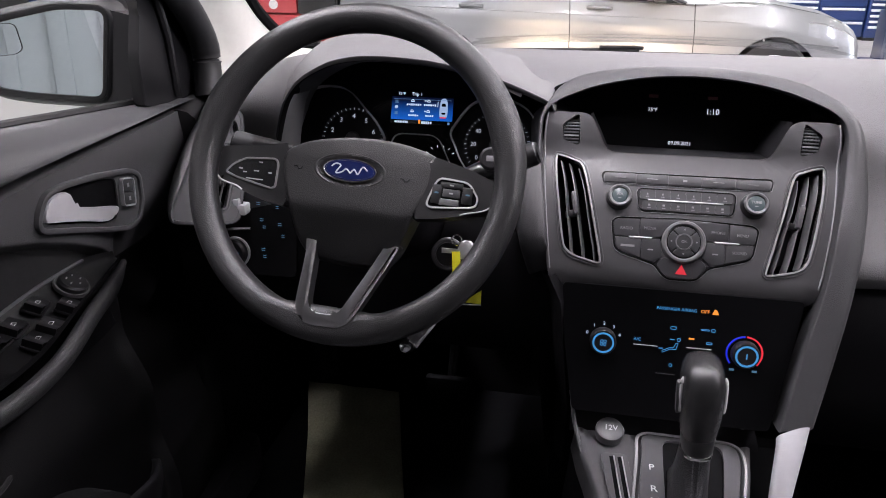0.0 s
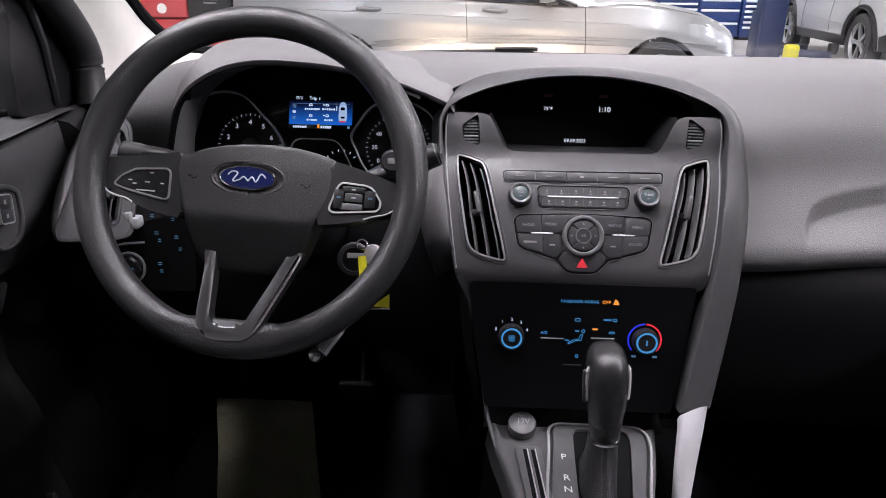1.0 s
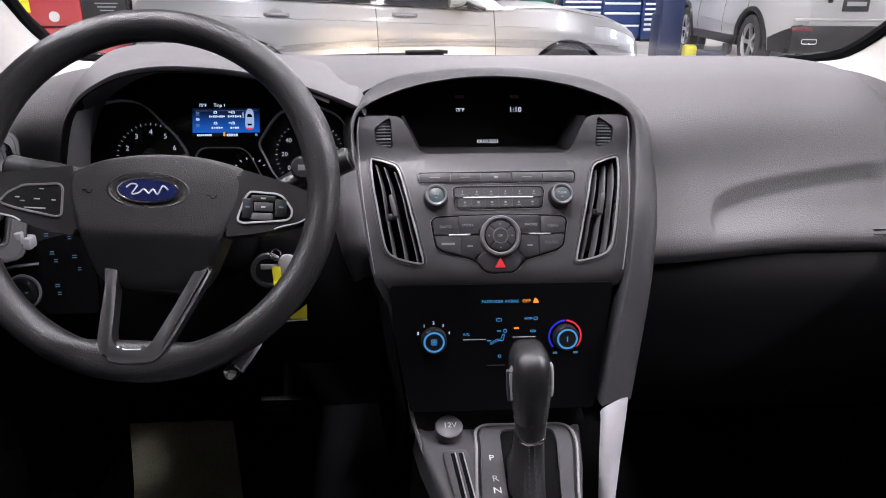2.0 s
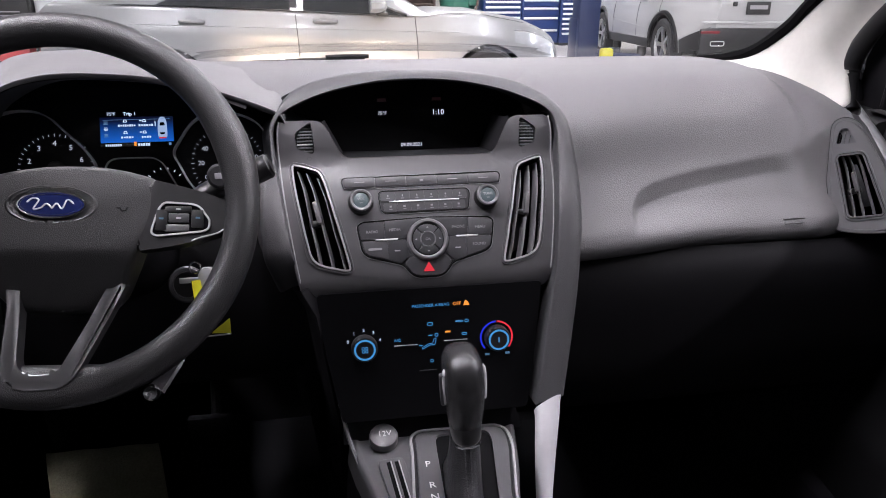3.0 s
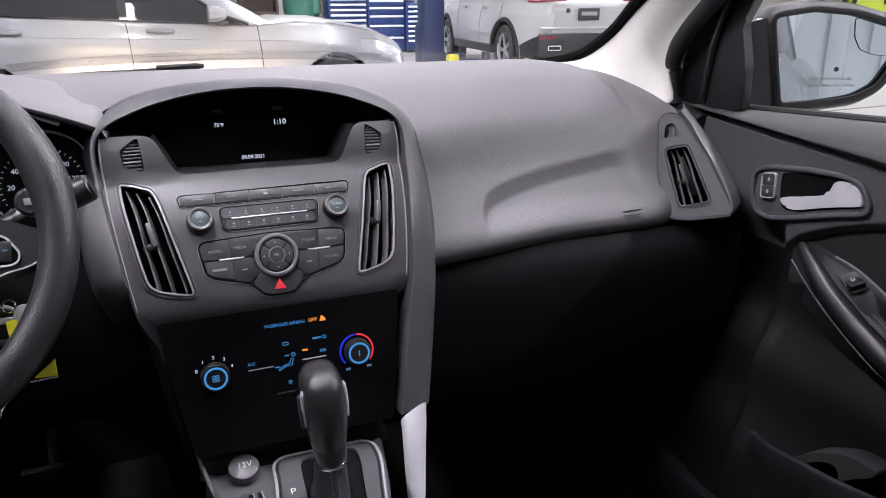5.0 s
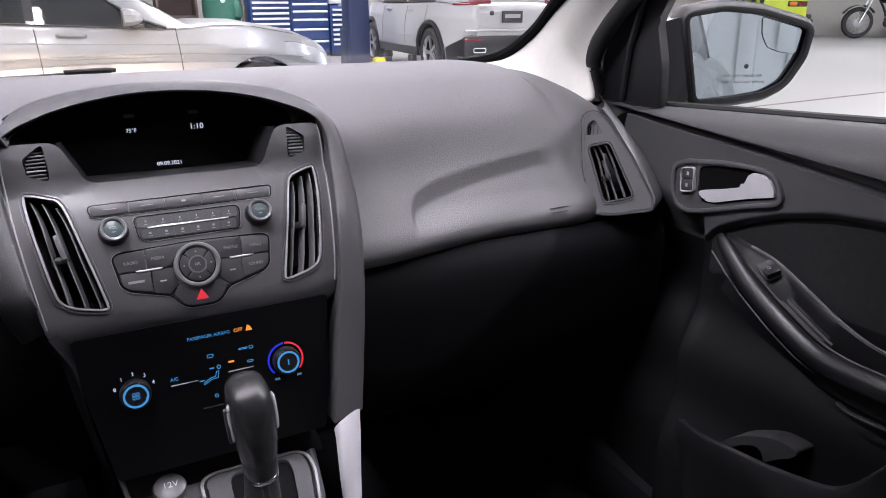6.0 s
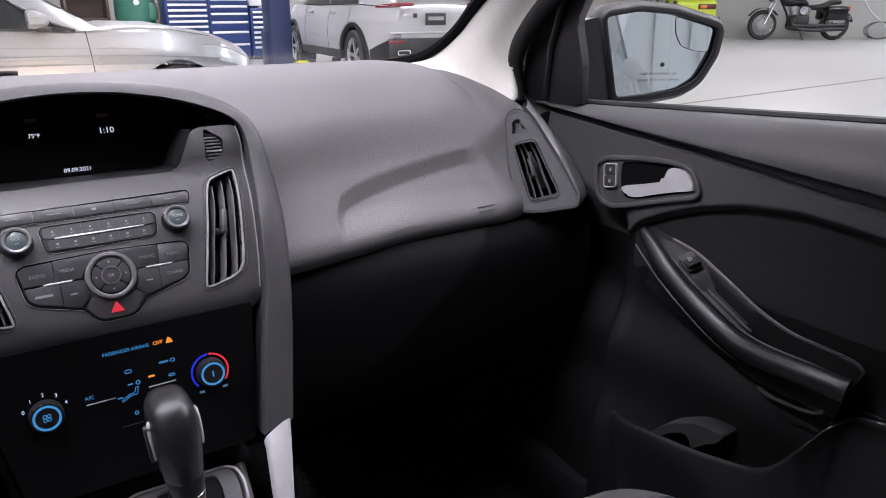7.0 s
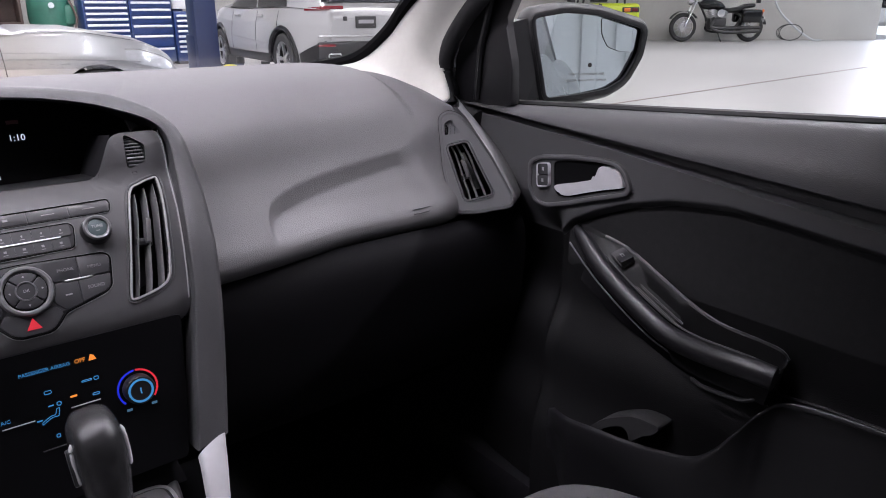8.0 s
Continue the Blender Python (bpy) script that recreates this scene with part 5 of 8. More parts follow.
LOW_OUT = [(-0.044, -0.070), (-0.0415, -0.094), (-0.0388, -0.148), (-0.0325, -0.1625), (-0.0172, -0.1662), (0.0105, -0.1650), (0.0218, -0.1575), (0.0293, -0.1439), (0.0462, -0.1057), (0.062, -0.070), (0.046, -0.070), (0.0268, -0.1127), (0.0110, -0.1465), (0.0045, -0.1525), (-0.0154, -0.1537), (-0.0222, -0.1495), (-0.0258, -0.1418), (-0.0300, -0.0993), (-0.032, -0.070)]
low_bm = prism(rounded(LOW_OUT, 0.005, 4), -0.016, 0.0, Matrix.Identity(4), 0.004, seg=4)
for v in low_bm.verts:
    f = smooth(-0.085, -0.150, v.co.y)
    v.co.z += -0.016 + 0.0285 * f
    v.co.x += 0.0055 * f
low_bm.transform(WM)
low = part("lower_spoke", low_bm, LOWSPOKE, wheel, "satin U-shaped lower spoke", 50)
part("bright_edge", tube(catmull([WM @ Vector((x + 0.0055, y, 0.0114)) for x, y in ((-0.0205, -0.1508), (-0.0135, -0.1532), (-0.004, -0.1532), (0.0040, -0.1522))], 4), 0.0010, 8), SATIN, low, "satin edge of the lower spoke")
badge = part("badge", prism(oval(0.0300, 0.0128), -0.003, 0.0022, BM, 0.0009), CHROME, cover, "oval blue badge with a silver rim")
part("badge_field", prism(oval(0.0283, 0.0112), 0.0020, 0.0027, BM), BADGE_BLUE, badge)
part("badge_line", ring(oval(0.0268, 0.0100), oval(0.0264, 0.0096), 0.0025, 0.0029, BM), CHROME, badge)
for stroke in (((-0.0205, 0.0020), (-0.0160, 0.0056), (-0.0105, 0.0040), (-0.0150, -0.0042), (-0.0085, -0.0030), (-0.0040, 0.0008), (0.0010, -0.0034)), ((0.0010, -0.0034), (0.0050, 0.0010), (0.0095, -0.0036), (0.0140, 0.0046), (0.0195, 0.0010))):
    part("badge_mark", tube(catmull([BM @ Vector((x, y, 0.0027)) for x, y in stroke], 5), 0.0008, 6), BADGE_MARK, badge, "plain silver flourish")

# ---- steering column ----
col = thing("steering_column", (-0.366, 0.95, 0.86), "black steering column shroud with stalks", "steering column")
AX = WM.to_3x3() @ Vector((0, 0, 1))
rows = []
for d, r, dz in ((0.03, 0.045, 0), (0.05, 0.062, -0.006), (0.12, 0.066, -0.010), (0.22, 0.066, -0.012)):
    c = WC - AX * d + Vector((0, 0, dz - 0.01))
    rows.append([c + Vector((r * math.cos(a), 0, r * 0.95 * math.sin(a))) for a in (2 * math.pi * j / 28 for j in range(28))])
part("shroud", loft(rows, closed=True, caps=True), MATT_SHADE, col, "", 60)
for sx, label in ((-1, "black turn signal stalk"), (1, "black wiper stalk with lit end")):
    a0 = WC + Vector((sx * 0.05, 0.075, -0.018 if sx < 0 else -0.05))
    a1 = WC + Vector((-0.166, 0.070, 0.010) if sx < 0 else (0.192, 0.085, 0.012))
    pts = catmull([a0, a0.lerp(a1, 0.5) + Vector((0, 0, 0.003)), a1], 6)
    stalk = part("stalk", tube(pts, [0.010 + (0.0045 if sx < 0 else 0.0055) * smooth(0.3, 0.6, k / (len(pts) - 1)) for k in range(len(pts))], 14, flat=0.75), BLACK, col, label)
    part("stalk_end", tube([a1.lerp(a0, 0.22), a1.lerp(a0, 0.02), a1], [0.0155, 0.0155, 0.011] if sx < 0 else [0.0165, 0.0165, 0.013], 14, flat=0.8), KEYCAP if sx < 0 else BLACK, stalk)
part("stalk_cap", revolve([(0, 0.014), (0.010, 0.0135), (0.013, 0.010), (0.0135, 0.0)], axes((-0.223, 0.930, 0.946), (1, 0, 0), (0, -0.95, 0.3)), 24), KEYCAP, col)
part("stalk_mark", box((0, 0, 0.0142), (0.009, 0.006, 0.0006), 0.0002, axes((-0.223, 0.930, 0.946), (1, 0, 0), (0, -0.95, 0.3))), GREYMARK, col)
part("adjuster_lever", tube(catmull([(-0.278, 0.945, 0.757), (-0.292, 0.915, 0.742), (-0.308, 0.889, 0.724)], 5), [0.009] * 5 + [0.011] * 6, 10, flat=0.45), BLACK, col)
part("adjuster_stud", revolve([(0, 0.009), (0.007, 0.008), (0.009, 0.003), (0.009, 0)], axes((-0.3105, 0.882, 0.7265), (1, 0, 0), (0, -0.9, 0.45)), 20), CHROME, col, "chrome stud of the column lever")
key = thing("ignition_key", (-0.27, 0.95, 0.82), "ignition key with yellow paper tag hanging in the lock", "key")
KM = axes((-0.278, 0.970, 0.812), (1, 0, 0), (-0.1, -0.95, 0.25))
part("lock_ring", revolve([(0.021, 0), (0.021, 0.004), (0.019, 0.006), (0.015, 0.006), (0.0145, 0), (0.021, 0)], KM, 32), KEYCAP, key, "satin silver ignition lock ring")
part("lock_barrel", revolve([(0, 0.003), (0.0145, 0.003), (0.0145, 0)], KM, 24), BLACK, key)
part("key_bow", prism(rounded([(0.012, 0.000), (0.024, -0.004), (0.034, 0.006), (0.032, 0.020), (0.018, 0.020)], 0.005, 4), 0.012, 0.020, KM, 0.002), SATIN, key, "metal key bow")
part("key_ring", tube([KM @ Vector((0.013 + 0.006 * math.cos(a), 0.021 + 0.006 * math.sin(a), 0.022)) for a in np.linspace(0, 2 * math.pi, 20, endpoint=False)], 0.001, 6, closed=True), CHROME, key)
part("key_blade", box((0.004, 0.006, 0.014), (0.02, 0.006, 0.003), 0.0005, KM), SATIN, key)
part("tag", prism([(0.0080, 0.006), (0.0175, 0.007), (0.0215, -0.024), (0.0105, -0.026)], 0.021, 0.0216, KM), YELLOW, key, "yellow paper tag")
part("tag_edge", prism([(0.0075, 0.006), (0.0080, 0.006), (0.0105, -0.026), (0.0099, -0.026)], 0.0208, 0.0218, KM), DEEP, key)
part("tag", loft([[(-0.2275, 0.913, 0.793), (-0.2280, 0.913, 0.775)], [(-0.2475, 0.916, 0.776), (-0.2480, 0.916, 0.7745)]], thick=0.0008), YELLOW, key, "yellow paper tag corner")
part("tag_edge", tube([(-0.228, 0.913, 0.7735), (-0.2535, 0.917, 0.7705)], 0.0009, 6), GREYMARK, key)

# ---- switches left of the wheel ----
sw = thing("light_switch", (-0.584, 1.04, 0.74), "round headlamp switch with blue lit symbols beside a chrome trim line", "switch")
LM = axes((-0.599, 1.036, 0.762), (1, 0, 0), (0, -0.97, 0.2))
part("dial", revolve([(0.0195, 0), (0.0185, 0.010), (0.015, 0.013), (0, 0.013)], LM, 36), BLACK, sw)
part("rim", revolve([(0.0230, 0), (0.0222, 0.005), (0.0200, 0.005), (0.0197, 0), (0.0230, 0)], LM, 36), SATIN, sw)
for k in range(4):
    part("lit_mark", box((-0.009 + 0.006 * k, 0.003 * math.sin(k * 2) + 0.002, 0.0135), (0.0032, 0.0016, 0.0008), 0, LM), LIT_SOFT, sw)
for k, (x, z) in enumerate(((-0.563, 0.835), (-0.535, 0.831), (-0.558, 0.812), (-0.554, 0.802), (-0.531, 0.807), (-0.526, 0.791), (-0.555, 0.770), (-0.553, 0.760))):
    for d in (-0.0014, 0.0014):
        part("lit_mark", box((x + 0.599, z - 0.762 + d, 0.006), (0.0050 - 0.001 * (k % 2), 0.0009, 0.001), 0, LM), LIT_SOFT, sw)
part("trim_line", tube([(-0.622, 1.026, 0.7945), (-0.597, 1.026, 0.8005), (-0.568, 1.026, 0.8035)], 0.0022, 8), CHROME, sw, "chrome trim line")
trim = part("trim_block", box((-0.5965, 1.035, 0.829), (0.045, 0.02, 0.016), 0.004), SILVER_TRIM, sw, "pale silver coin tray edge")
part("tray_rib", box((-0.590, 1.030, 0.840), (0.016, 0.014, 0.010), 0.002), SILVER_TRIM, trim)
part("switch_panel", prism(rounded([(-0.028, 0.052), (0.092, 0.082), (0.092, -0.03), (-0.028, -0.03)], 0.01, 3), -0.004, 0.002, LM), DEEP, sw)


# ---- doors ----
def belt(y):
    return 0.957 + (1.118 - y) * 0.064


def line(y):
    """Height of the edge that runs down the door below the window."""
    return 0.956 - (1.06 - y) * 0.0635


def groove(y):
    """Height of the dark flute under that edge."""
    return float(np.interp(y, [0.48, 0.62, 0.815, 1.065], [0.024, 0.022, 0.013, 0.009]))


def insert_top(y):
    """Upper edge of the cloth insert."""
    return float(np.interp(y, [0.0, 0.45, 0.58, 0.65, 0.729, 0.793, 0.845, 0.887, 0.905, 0.915], [0.85, 0.870, 0.881, 0.885, 0.876, 0.859, 0.838, 0.816, 0.80, 0.785]))


def door_x(y, z):
    """How far out the door trim lies."""
    b, l = belt(y), line(y)
    x = 0.70
    if z > l:
        f = (z - l) / max(b - l, 0.004)
        x = 0.694 + 0.042 * f * f
    else:
        w = groove(y)
        x += 0.020 * smooth(l + 0.0004, l - 0.0004, z) * smooth(l - w - 0.0012, l - w + 0.0012, z)
    top = insert_top(y)
    x += 0.017 * smooth(top + 0.002, top - 0.012, z) * smooth(0.917, 0.897, y)
    x += 0.04 * smooth(0.85, 0.76, z) * smooth(0.905, 0.935, y)
    low = smooth(0.70, 0.60, z)
    x -= 0.03 * low
    x -= 0.02 * smooth(0.55, 0.45, z)
    x += 0.02 * smooth(0.95, 1.15, y) * smooth(0.9, 0.7, z)
    return x


# one moulding cut in two so the lower half can carry painted shade
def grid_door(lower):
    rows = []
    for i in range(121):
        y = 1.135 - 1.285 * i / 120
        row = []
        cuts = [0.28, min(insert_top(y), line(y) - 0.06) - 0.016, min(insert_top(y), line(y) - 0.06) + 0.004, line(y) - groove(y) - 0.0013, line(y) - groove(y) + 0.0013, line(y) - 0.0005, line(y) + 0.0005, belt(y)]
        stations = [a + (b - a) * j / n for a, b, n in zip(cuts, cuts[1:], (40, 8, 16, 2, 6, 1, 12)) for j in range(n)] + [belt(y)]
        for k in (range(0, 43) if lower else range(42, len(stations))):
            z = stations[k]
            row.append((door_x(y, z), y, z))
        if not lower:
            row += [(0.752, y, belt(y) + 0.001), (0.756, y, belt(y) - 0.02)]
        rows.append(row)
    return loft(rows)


BAR_P = catmull([(0.690, 0.872, 0.806), (0.684, 0.858, 0.800), (0.668, 0.805, 0.770), (0.653, 0.746, 0.747), (0.641, 0.680, 0.726), (0.635, 0.638, 0.723), (0.630, 0.583, 0.727), (0.631, 0.554, 0.7275), (0.634, 0.531, 0.726)], 6)
EDGE_P = catmull([(0.700, 0.868, 0.806), (0.706, 0.845, 0.800), (0.706, 0.790, 0.790), (0.706, 0.735, 0.766), (0.706, 0.683, 0.742), (0.706, 0.639, 0.729), (0.706, 0.590, 0.726), (0.706, 0.560, 0.723), (0.704, 0.548, 0.715)], 6)


BAR_D = catmull([(0.690, 0.910, 0.789), (0.678, 0.881, 0.786), (0.668, 0.848, 0.780), (0.655, 0.797, 0.775), (0.642, 0.749, 0.768), (0.634, 0.71, 0.762), (0.627, 0.665, 0.761), (0.624, 0.62, 0.763), (0.63, 0.57, 0.766)], 6)
EDGE_D = catmull([(0.700, 0.905, 0.800), (0.708, 0.872, 0.806), (0.710, 0.83, 0.806), (0.712, 0.78, 0.803), (0.712, 0.735, 0.798), (0.712, 0.70, 0.793), (0.712, 0.655, 0.79), (0.712, 0.61, 0.788), (0.71, 0.57, 0.788)], 6)


def build_door(flip):
    BAR, EDGE = (BAR_D, EDGE_D) if flip else (BAR_P, EDGE_P)
    side = "driver's" if flip else "passenger"
    fix = mirrored if flip else (lambda b: b)
    s = -1 if flip else 1
    door = thing("door_2" if flip else "door_1", (s * 0.72, 0.5, 0.28), "closed black %s door trim with silver handle and armrest" % side, "door", "front doors", "structure")
    part("trim_panel", fix(grid_door(False)), DOOR_SOFT, door, "grained soft black door trim", 50)
    part("lower_trim", fix(grid_door(True)), DOOR_SHADE, door, "lower door trim with shade put into its near-black colour", 50)
    rows = []
    for i in range(60):
        y = 0.903 - 0.968 * i / 59
        top = insert_top(y) - 0.008
        rows.append([(door_x(y, z) - 0.0015 if 0 < j < 7 else door_x(y, z) + 0.002, y, z) for j, z in enumerate(np.linspace(top, max(min(top - 0.02, 0.735), 0.70), 8))])
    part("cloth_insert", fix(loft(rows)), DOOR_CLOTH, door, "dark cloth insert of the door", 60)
    rad = [(0.0065 + 0.0085 * smooth(0, 0.25, k / (len(BAR) - 1))) * (0.62 if flip else 0.82) for k in range(len(BAR))]
    # driver's bar is a paler copy for the light on it
    part("pull_bar", fix(tube(BAR, rad, 16, flat=1.15)), BLACK if not flip else HUBPAD, door, "smooth curved pull bar of the armrest", 70)
    rows = []
    for a, e in zip(BAR, EDGE):
        deep = 0.0 if flip else 0.016 * smooth(0.772, 0.764, a.y) + 0.032 * smooth(0.688, 0.676, a.y)
        deep *= smooth(0.535, 0.545, a.y)
        prof = ((0.14, 0.010, 0), (0.20, 0.008, 0), (0.24, 0.006, 0), (0.26, 0.002, 0.5), (0.29, 0.0, 1), (0.5, -0.001, 1), (0.84, 0.0, 1), (0.88, 0.002, 0.5), (0.91, 0.004, 0), (0.96, 0.006, 0), (1.0, 0.004, 0), (1.03, -0.006, 0))
        rows.append([a.lerp(e, f) + Vector((0, 0, h - deep * g)) for f, h, g in prof])
    arm = part("armrest", fix(loft(rows)), DOOR_SHADE, door, "black armrest top with a deep grip recess", 40)
    if not flip:
        # paler plastic draws the highlights on lip and seam
        part("recess_lip", fix(tube([a.lerp(e, 0.24) + Vector((0, 0, 0.0065)) for a, e in zip(BAR[11:], EDGE[11:])], 0.0013, 6)), KEYCAP, arm)
        part("bar_seam", fix(tube(catmull([(0.672, 0.868, 0.789), (0.672, 0.822, 0.751), (0.672, 0.769, 0.718), (0.672, 0.719, 0.693), (0.672, 0.683, 0.683)], 4), 0.0012, 6)), PAD_DARK, arm)
    # paler too, for the bright line light leaves on this edge
    part("armrest_edge", fix(tube([e + Vector((-0.002, 0, 0.004)) for e in EDGE[8:]], 0.0022, 8)), PAD_DARK, arm)
    under = []
    for a in BAR[6:]:
        under.append([a + Vector((0.004, 0, -0.01)), a + Vector((0.03, 0.006, -0.03)), (0.70, a.y + 0.008, a.z - 0.075)])
    part("armrest_underside", fix(loft([catmull(r, 4) for r in under])), MATT_SHADE, arm, "", 60)

    def at_y(y):
        return min(range(len(BAR)), key=lambda k: abs(BAR[k].y - y))

    def on_arm(i, f, up=0.004):
        p = BAR[i].lerp(EDGE[i], f) + Vector((0, 0, up))
        t = (BAR[min(i + 3, len(BAR) - 1)] - BAR[i - 3]).normalized()
        acr = (EDGE[i] - BAR[i]).normalized()
        return axes(p, t, t.cross(acr) if t.cross(acr).z > 0 else acr.cross(t))

    spots = ((at_y(0.797), 0.62, 0.013, 0.009),) if not flip else ((at_y(0.776), 0.72, 0.012, 0.009), (at_y(0.792), 0.36, 0.012, 0.009), (at_y(0.728), 0.72, 0.012, 0.010), (at_y(0.748), 0.36, 0.012, 0.010), (at_y(0.706), 0.72, 0.012, 0.010), (at_y(0.724), 0.36, 0.012, 0.010))
    for i, f, w, d in spots:
        m = on_arm(i, f)
        well = rounded([(-w * 1.2, -d * 1.2), (w * 1.2, -d * 1.2), (w * 1.2, d * 1.2), (-w * 1.2, d * 1.2)], 0.004, 3)
        part("switch_well", fix(ring(well, shrink(well, 0.0025), 0, 0.0022, m)), BLACK, arm)
        rows = [[m @ Vector((x, y, h)) for y in (-d, -d * 0.5, 0, d * 0.5, d)] for x, h in ((-w, 0.001), (-w, 0.004), (-w * 0.4, 0.0045), (0, 0.0055), (w * 0.6, 0.0105), (w, 0.0112), (w * 1.02, 0.001))]
        switch = part("window_switch", fix(loft(rows, thick=0.0005)), BLACK, arm, "black window switch")
        mark = rounded([(-0.003, -0.0022), (0.003, -0.0022), (0.003, 0.0022), (-0.001, 0.0022)], 0.0005, 2)
        part("switch_mark", fix(ring(mark, shrink(mark, 0.0006), 0.0062, 0.0068, m @ Matrix.Translation((-w * 0.1, 0, 0)))), MARK, switch)
    if flip:
        m = on_arm(at_y(0.826), 0.58)
        dial2 = part("mirror_dial", fix(revolve([(0.0165, 0), (0.0165, 0.008), (0.014, 0.0105), (0, 0.011)], m, 32)), BLACK, arm, "round mirror adjuster")
        part("dial_rim", fix(revolve([(0.020, 0), (0.0195, 0.004), (0.0172, 0.004), (0.017, 0), (0.020, 0)], m, 32)), STACK, dial2)
        for k in range(5):
            part("switch_mark", fix(box((0.008 * math.cos(k * 1.25), 0.008 * math.sin(k * 1.25), 0.0112), (0.003, 0.0016, 0.0004), 0, m)), MARK, dial2)
    # cup in the armrest
    m = on_arm(24, 0.52, 0.003)
    if not flip:
        for k in range(4):
            # ribs paler than the recess so they read as lit lines
            part("cup_rib", fix(tube([a.lerp(e, 0.36 + 0.12 * k) + Vector((0, 0, -0.0155)) for a, e in list(zip(BAR, EDGE))[15:25]], 0.0016, 6)), KEYCAP, arm)
    # opener
    HM = axes((0.699, 0.88, 0.87), (0, -1, 0), (-1, 0, 0))
    bez = rounded([(-0.100, 0.018), (-0.080, 0.030), (-0.011, 0.0405), (0.045, 0.044), (0.072, 0.041), (0.086, 0.026), (0.094, 0.008), (0.086, -0.002), (0.037, -0.017), (-0.018, -0.036), (-0.060, -0.048), (-0.086, -0.044), (-0.099, -0.020)], 0.010, 5)
    bezel = part("handle_bezel", fix(ring(bez, shrink(bez, 0.006), -0.004, 0.006, HM)), STACK, door, "black frame round the door handle")
    inner = rounded([(-0.050, 0.024), (-0.025, 0.030), (0.029, 0.0365), (0.065, 0.037), (0.078, 0.029), (0.084, 0.010), (0.068, 0.003), (0.019, -0.012), (-0.016, -0.024), (-0.040, -0.027), (-0.048, -0.012)], 0.006, 4)
    part("bezel_face", fix(plate(shrink(bez, 0.006), [inner], -0.006, 0.002, HM)), DOOR_SOFT, bezel)
    cupw = loft([[HM @ Vector((x, y, h)) for x, y in pts] for pts, h in ((inner, 0.0), (shrink(inner, 0.004), -0.012), (shrink(inner, 0.012), -0.016), (shrink(inner, 0.02), -0.017))], closed=True, caps=True)
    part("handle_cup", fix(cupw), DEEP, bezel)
    lev = catmull([(-0.043, -0.010), (-0.006, 0.0005), (0.026, 0.011), (0.033, 0.019), (0.037, 0.029), (0.043, 0.0335), (0.062, 0.034), (0.075, 0.026), (0.081, 0.012), (0.077, 0.0085), (0.050, 0.001), (0.019, -0.009), (-0.013, -0.020), (-0.030, -0.021), (-0.040, -0.016)], 4, closed=True)
    part("handle_lever", fix(prism([(p.x, p.y) for p in lev], -0.006, 0.006, HM, 0.003, seg=3)), SILVER_TRIM, bezel, "satin silver door opener")
    lock = rounded([(-0.081, 0.0175), (-0.056, 0.0225), (-0.053, -0.014), (-0.078, -0.019)], 0.006, 4)
    part("lock_frame", fix(ring(lock, shrink(lock, 0.0013), 0.0, 0.0075, HM)), SILVER_TRIM, bezel, "silver frame of the lock keys")
    for y0, y1 in ((-0.0155, 0.0005), (0.002, 0.018)):
        k2 = part("lock_key", fix(prism(rounded([(-0.0775, y0 - 0.001), (-0.0560, y0 + 0.003), (-0.0565, y1 + 0.003), (-0.0785, y1 - 0.001)], 0.003, 3), 0.0, 0.0065, HM, 0.001)), KEYCAP, bezel)
        part("key_mark", fix(box((-0.067, (y0 + y1) / 2 + 0.001, 0.0067), (0.004, 0.005, 0.0004), 0, HM)), GREYMARK, k2)
    # pocket at the foot of the door
    RIM = catmull([(0.668, 0.885, 0.505), (0.648, 0.857, 0.523), (0.625, 0.81, 0.539), (0.62, 0.747, 0.552), (0.62, 0.709, 0.558), (0.62, 0.665, 0.568), (0.62, 0.613, 0.584), (0.624, 0.588, 0.604), (0.634, 0.566, 0.638), (0.655, 0.548, 0.668), (0.676, 0.52, 0.683), (0.682, 0.40, 0.692), (0.682, 0.20, 0.70), (0.684, -0.1, 0.70)], 6)
    rows = []
    for p in RIM:
        open_in = smooth(0.53, 0.60, p.y) * smooth(0.885, 0.84, p.y)
        xo, y, rz = p
        bulge = 0.034 * smooth(0.88, 0.80, y)
        rows.append([(xo + 0.004 + 0.045 * open_in, y, rz - 0.10 * open_in), (xo + 0.012, y, rz - 0.03 * open_in - 0.002), (xo + 0.004, y, rz - 0.001), (xo, y, rz + 0.001), (xo - 0.003, y, rz - 0.005), (xo - 0.002, y, rz - 0.03),
                     (0.662 - bulge, y, 0.47), (0.672 - bulge, y, 0.40), (0.684 - bulge, y, 0.33), (0.69 - bulge * 0.5, y, 0.29)])
    part("door_pocket", fix(loft([catmull(r, 3) for r in rows])), BLACK, door, "black storage pocket along the door bottom", 60)
    arch = catmull([(0.802, 0.512), (0.785, 0.533), (0.762, 0.553), (0.725, 0.574), (0.70, 0.580), (0.679, 0.579), (0.686, 0.566), (0.70, 0.556), (0.712, 0.545), (0.722, 0.537), (0.727, 0.548), (0.738, 0.552), (0.76, 0.540), (0.785, 0.518)], 4, closed=True)
    # paler than the door to carry the light falling on it
    part("bottle_holder", fix(prism([(p.x, p.y) for p in arch], -0.018, 0.03, Matrix(((0, 0, 1, 0.672), (1, 0, 0, 0), (0, 1, 0, 0), (0, 0, 0, 1))), 0.006, seg=3)), HUBPAD, door, "rounded bottle holder in the pocket", 60)
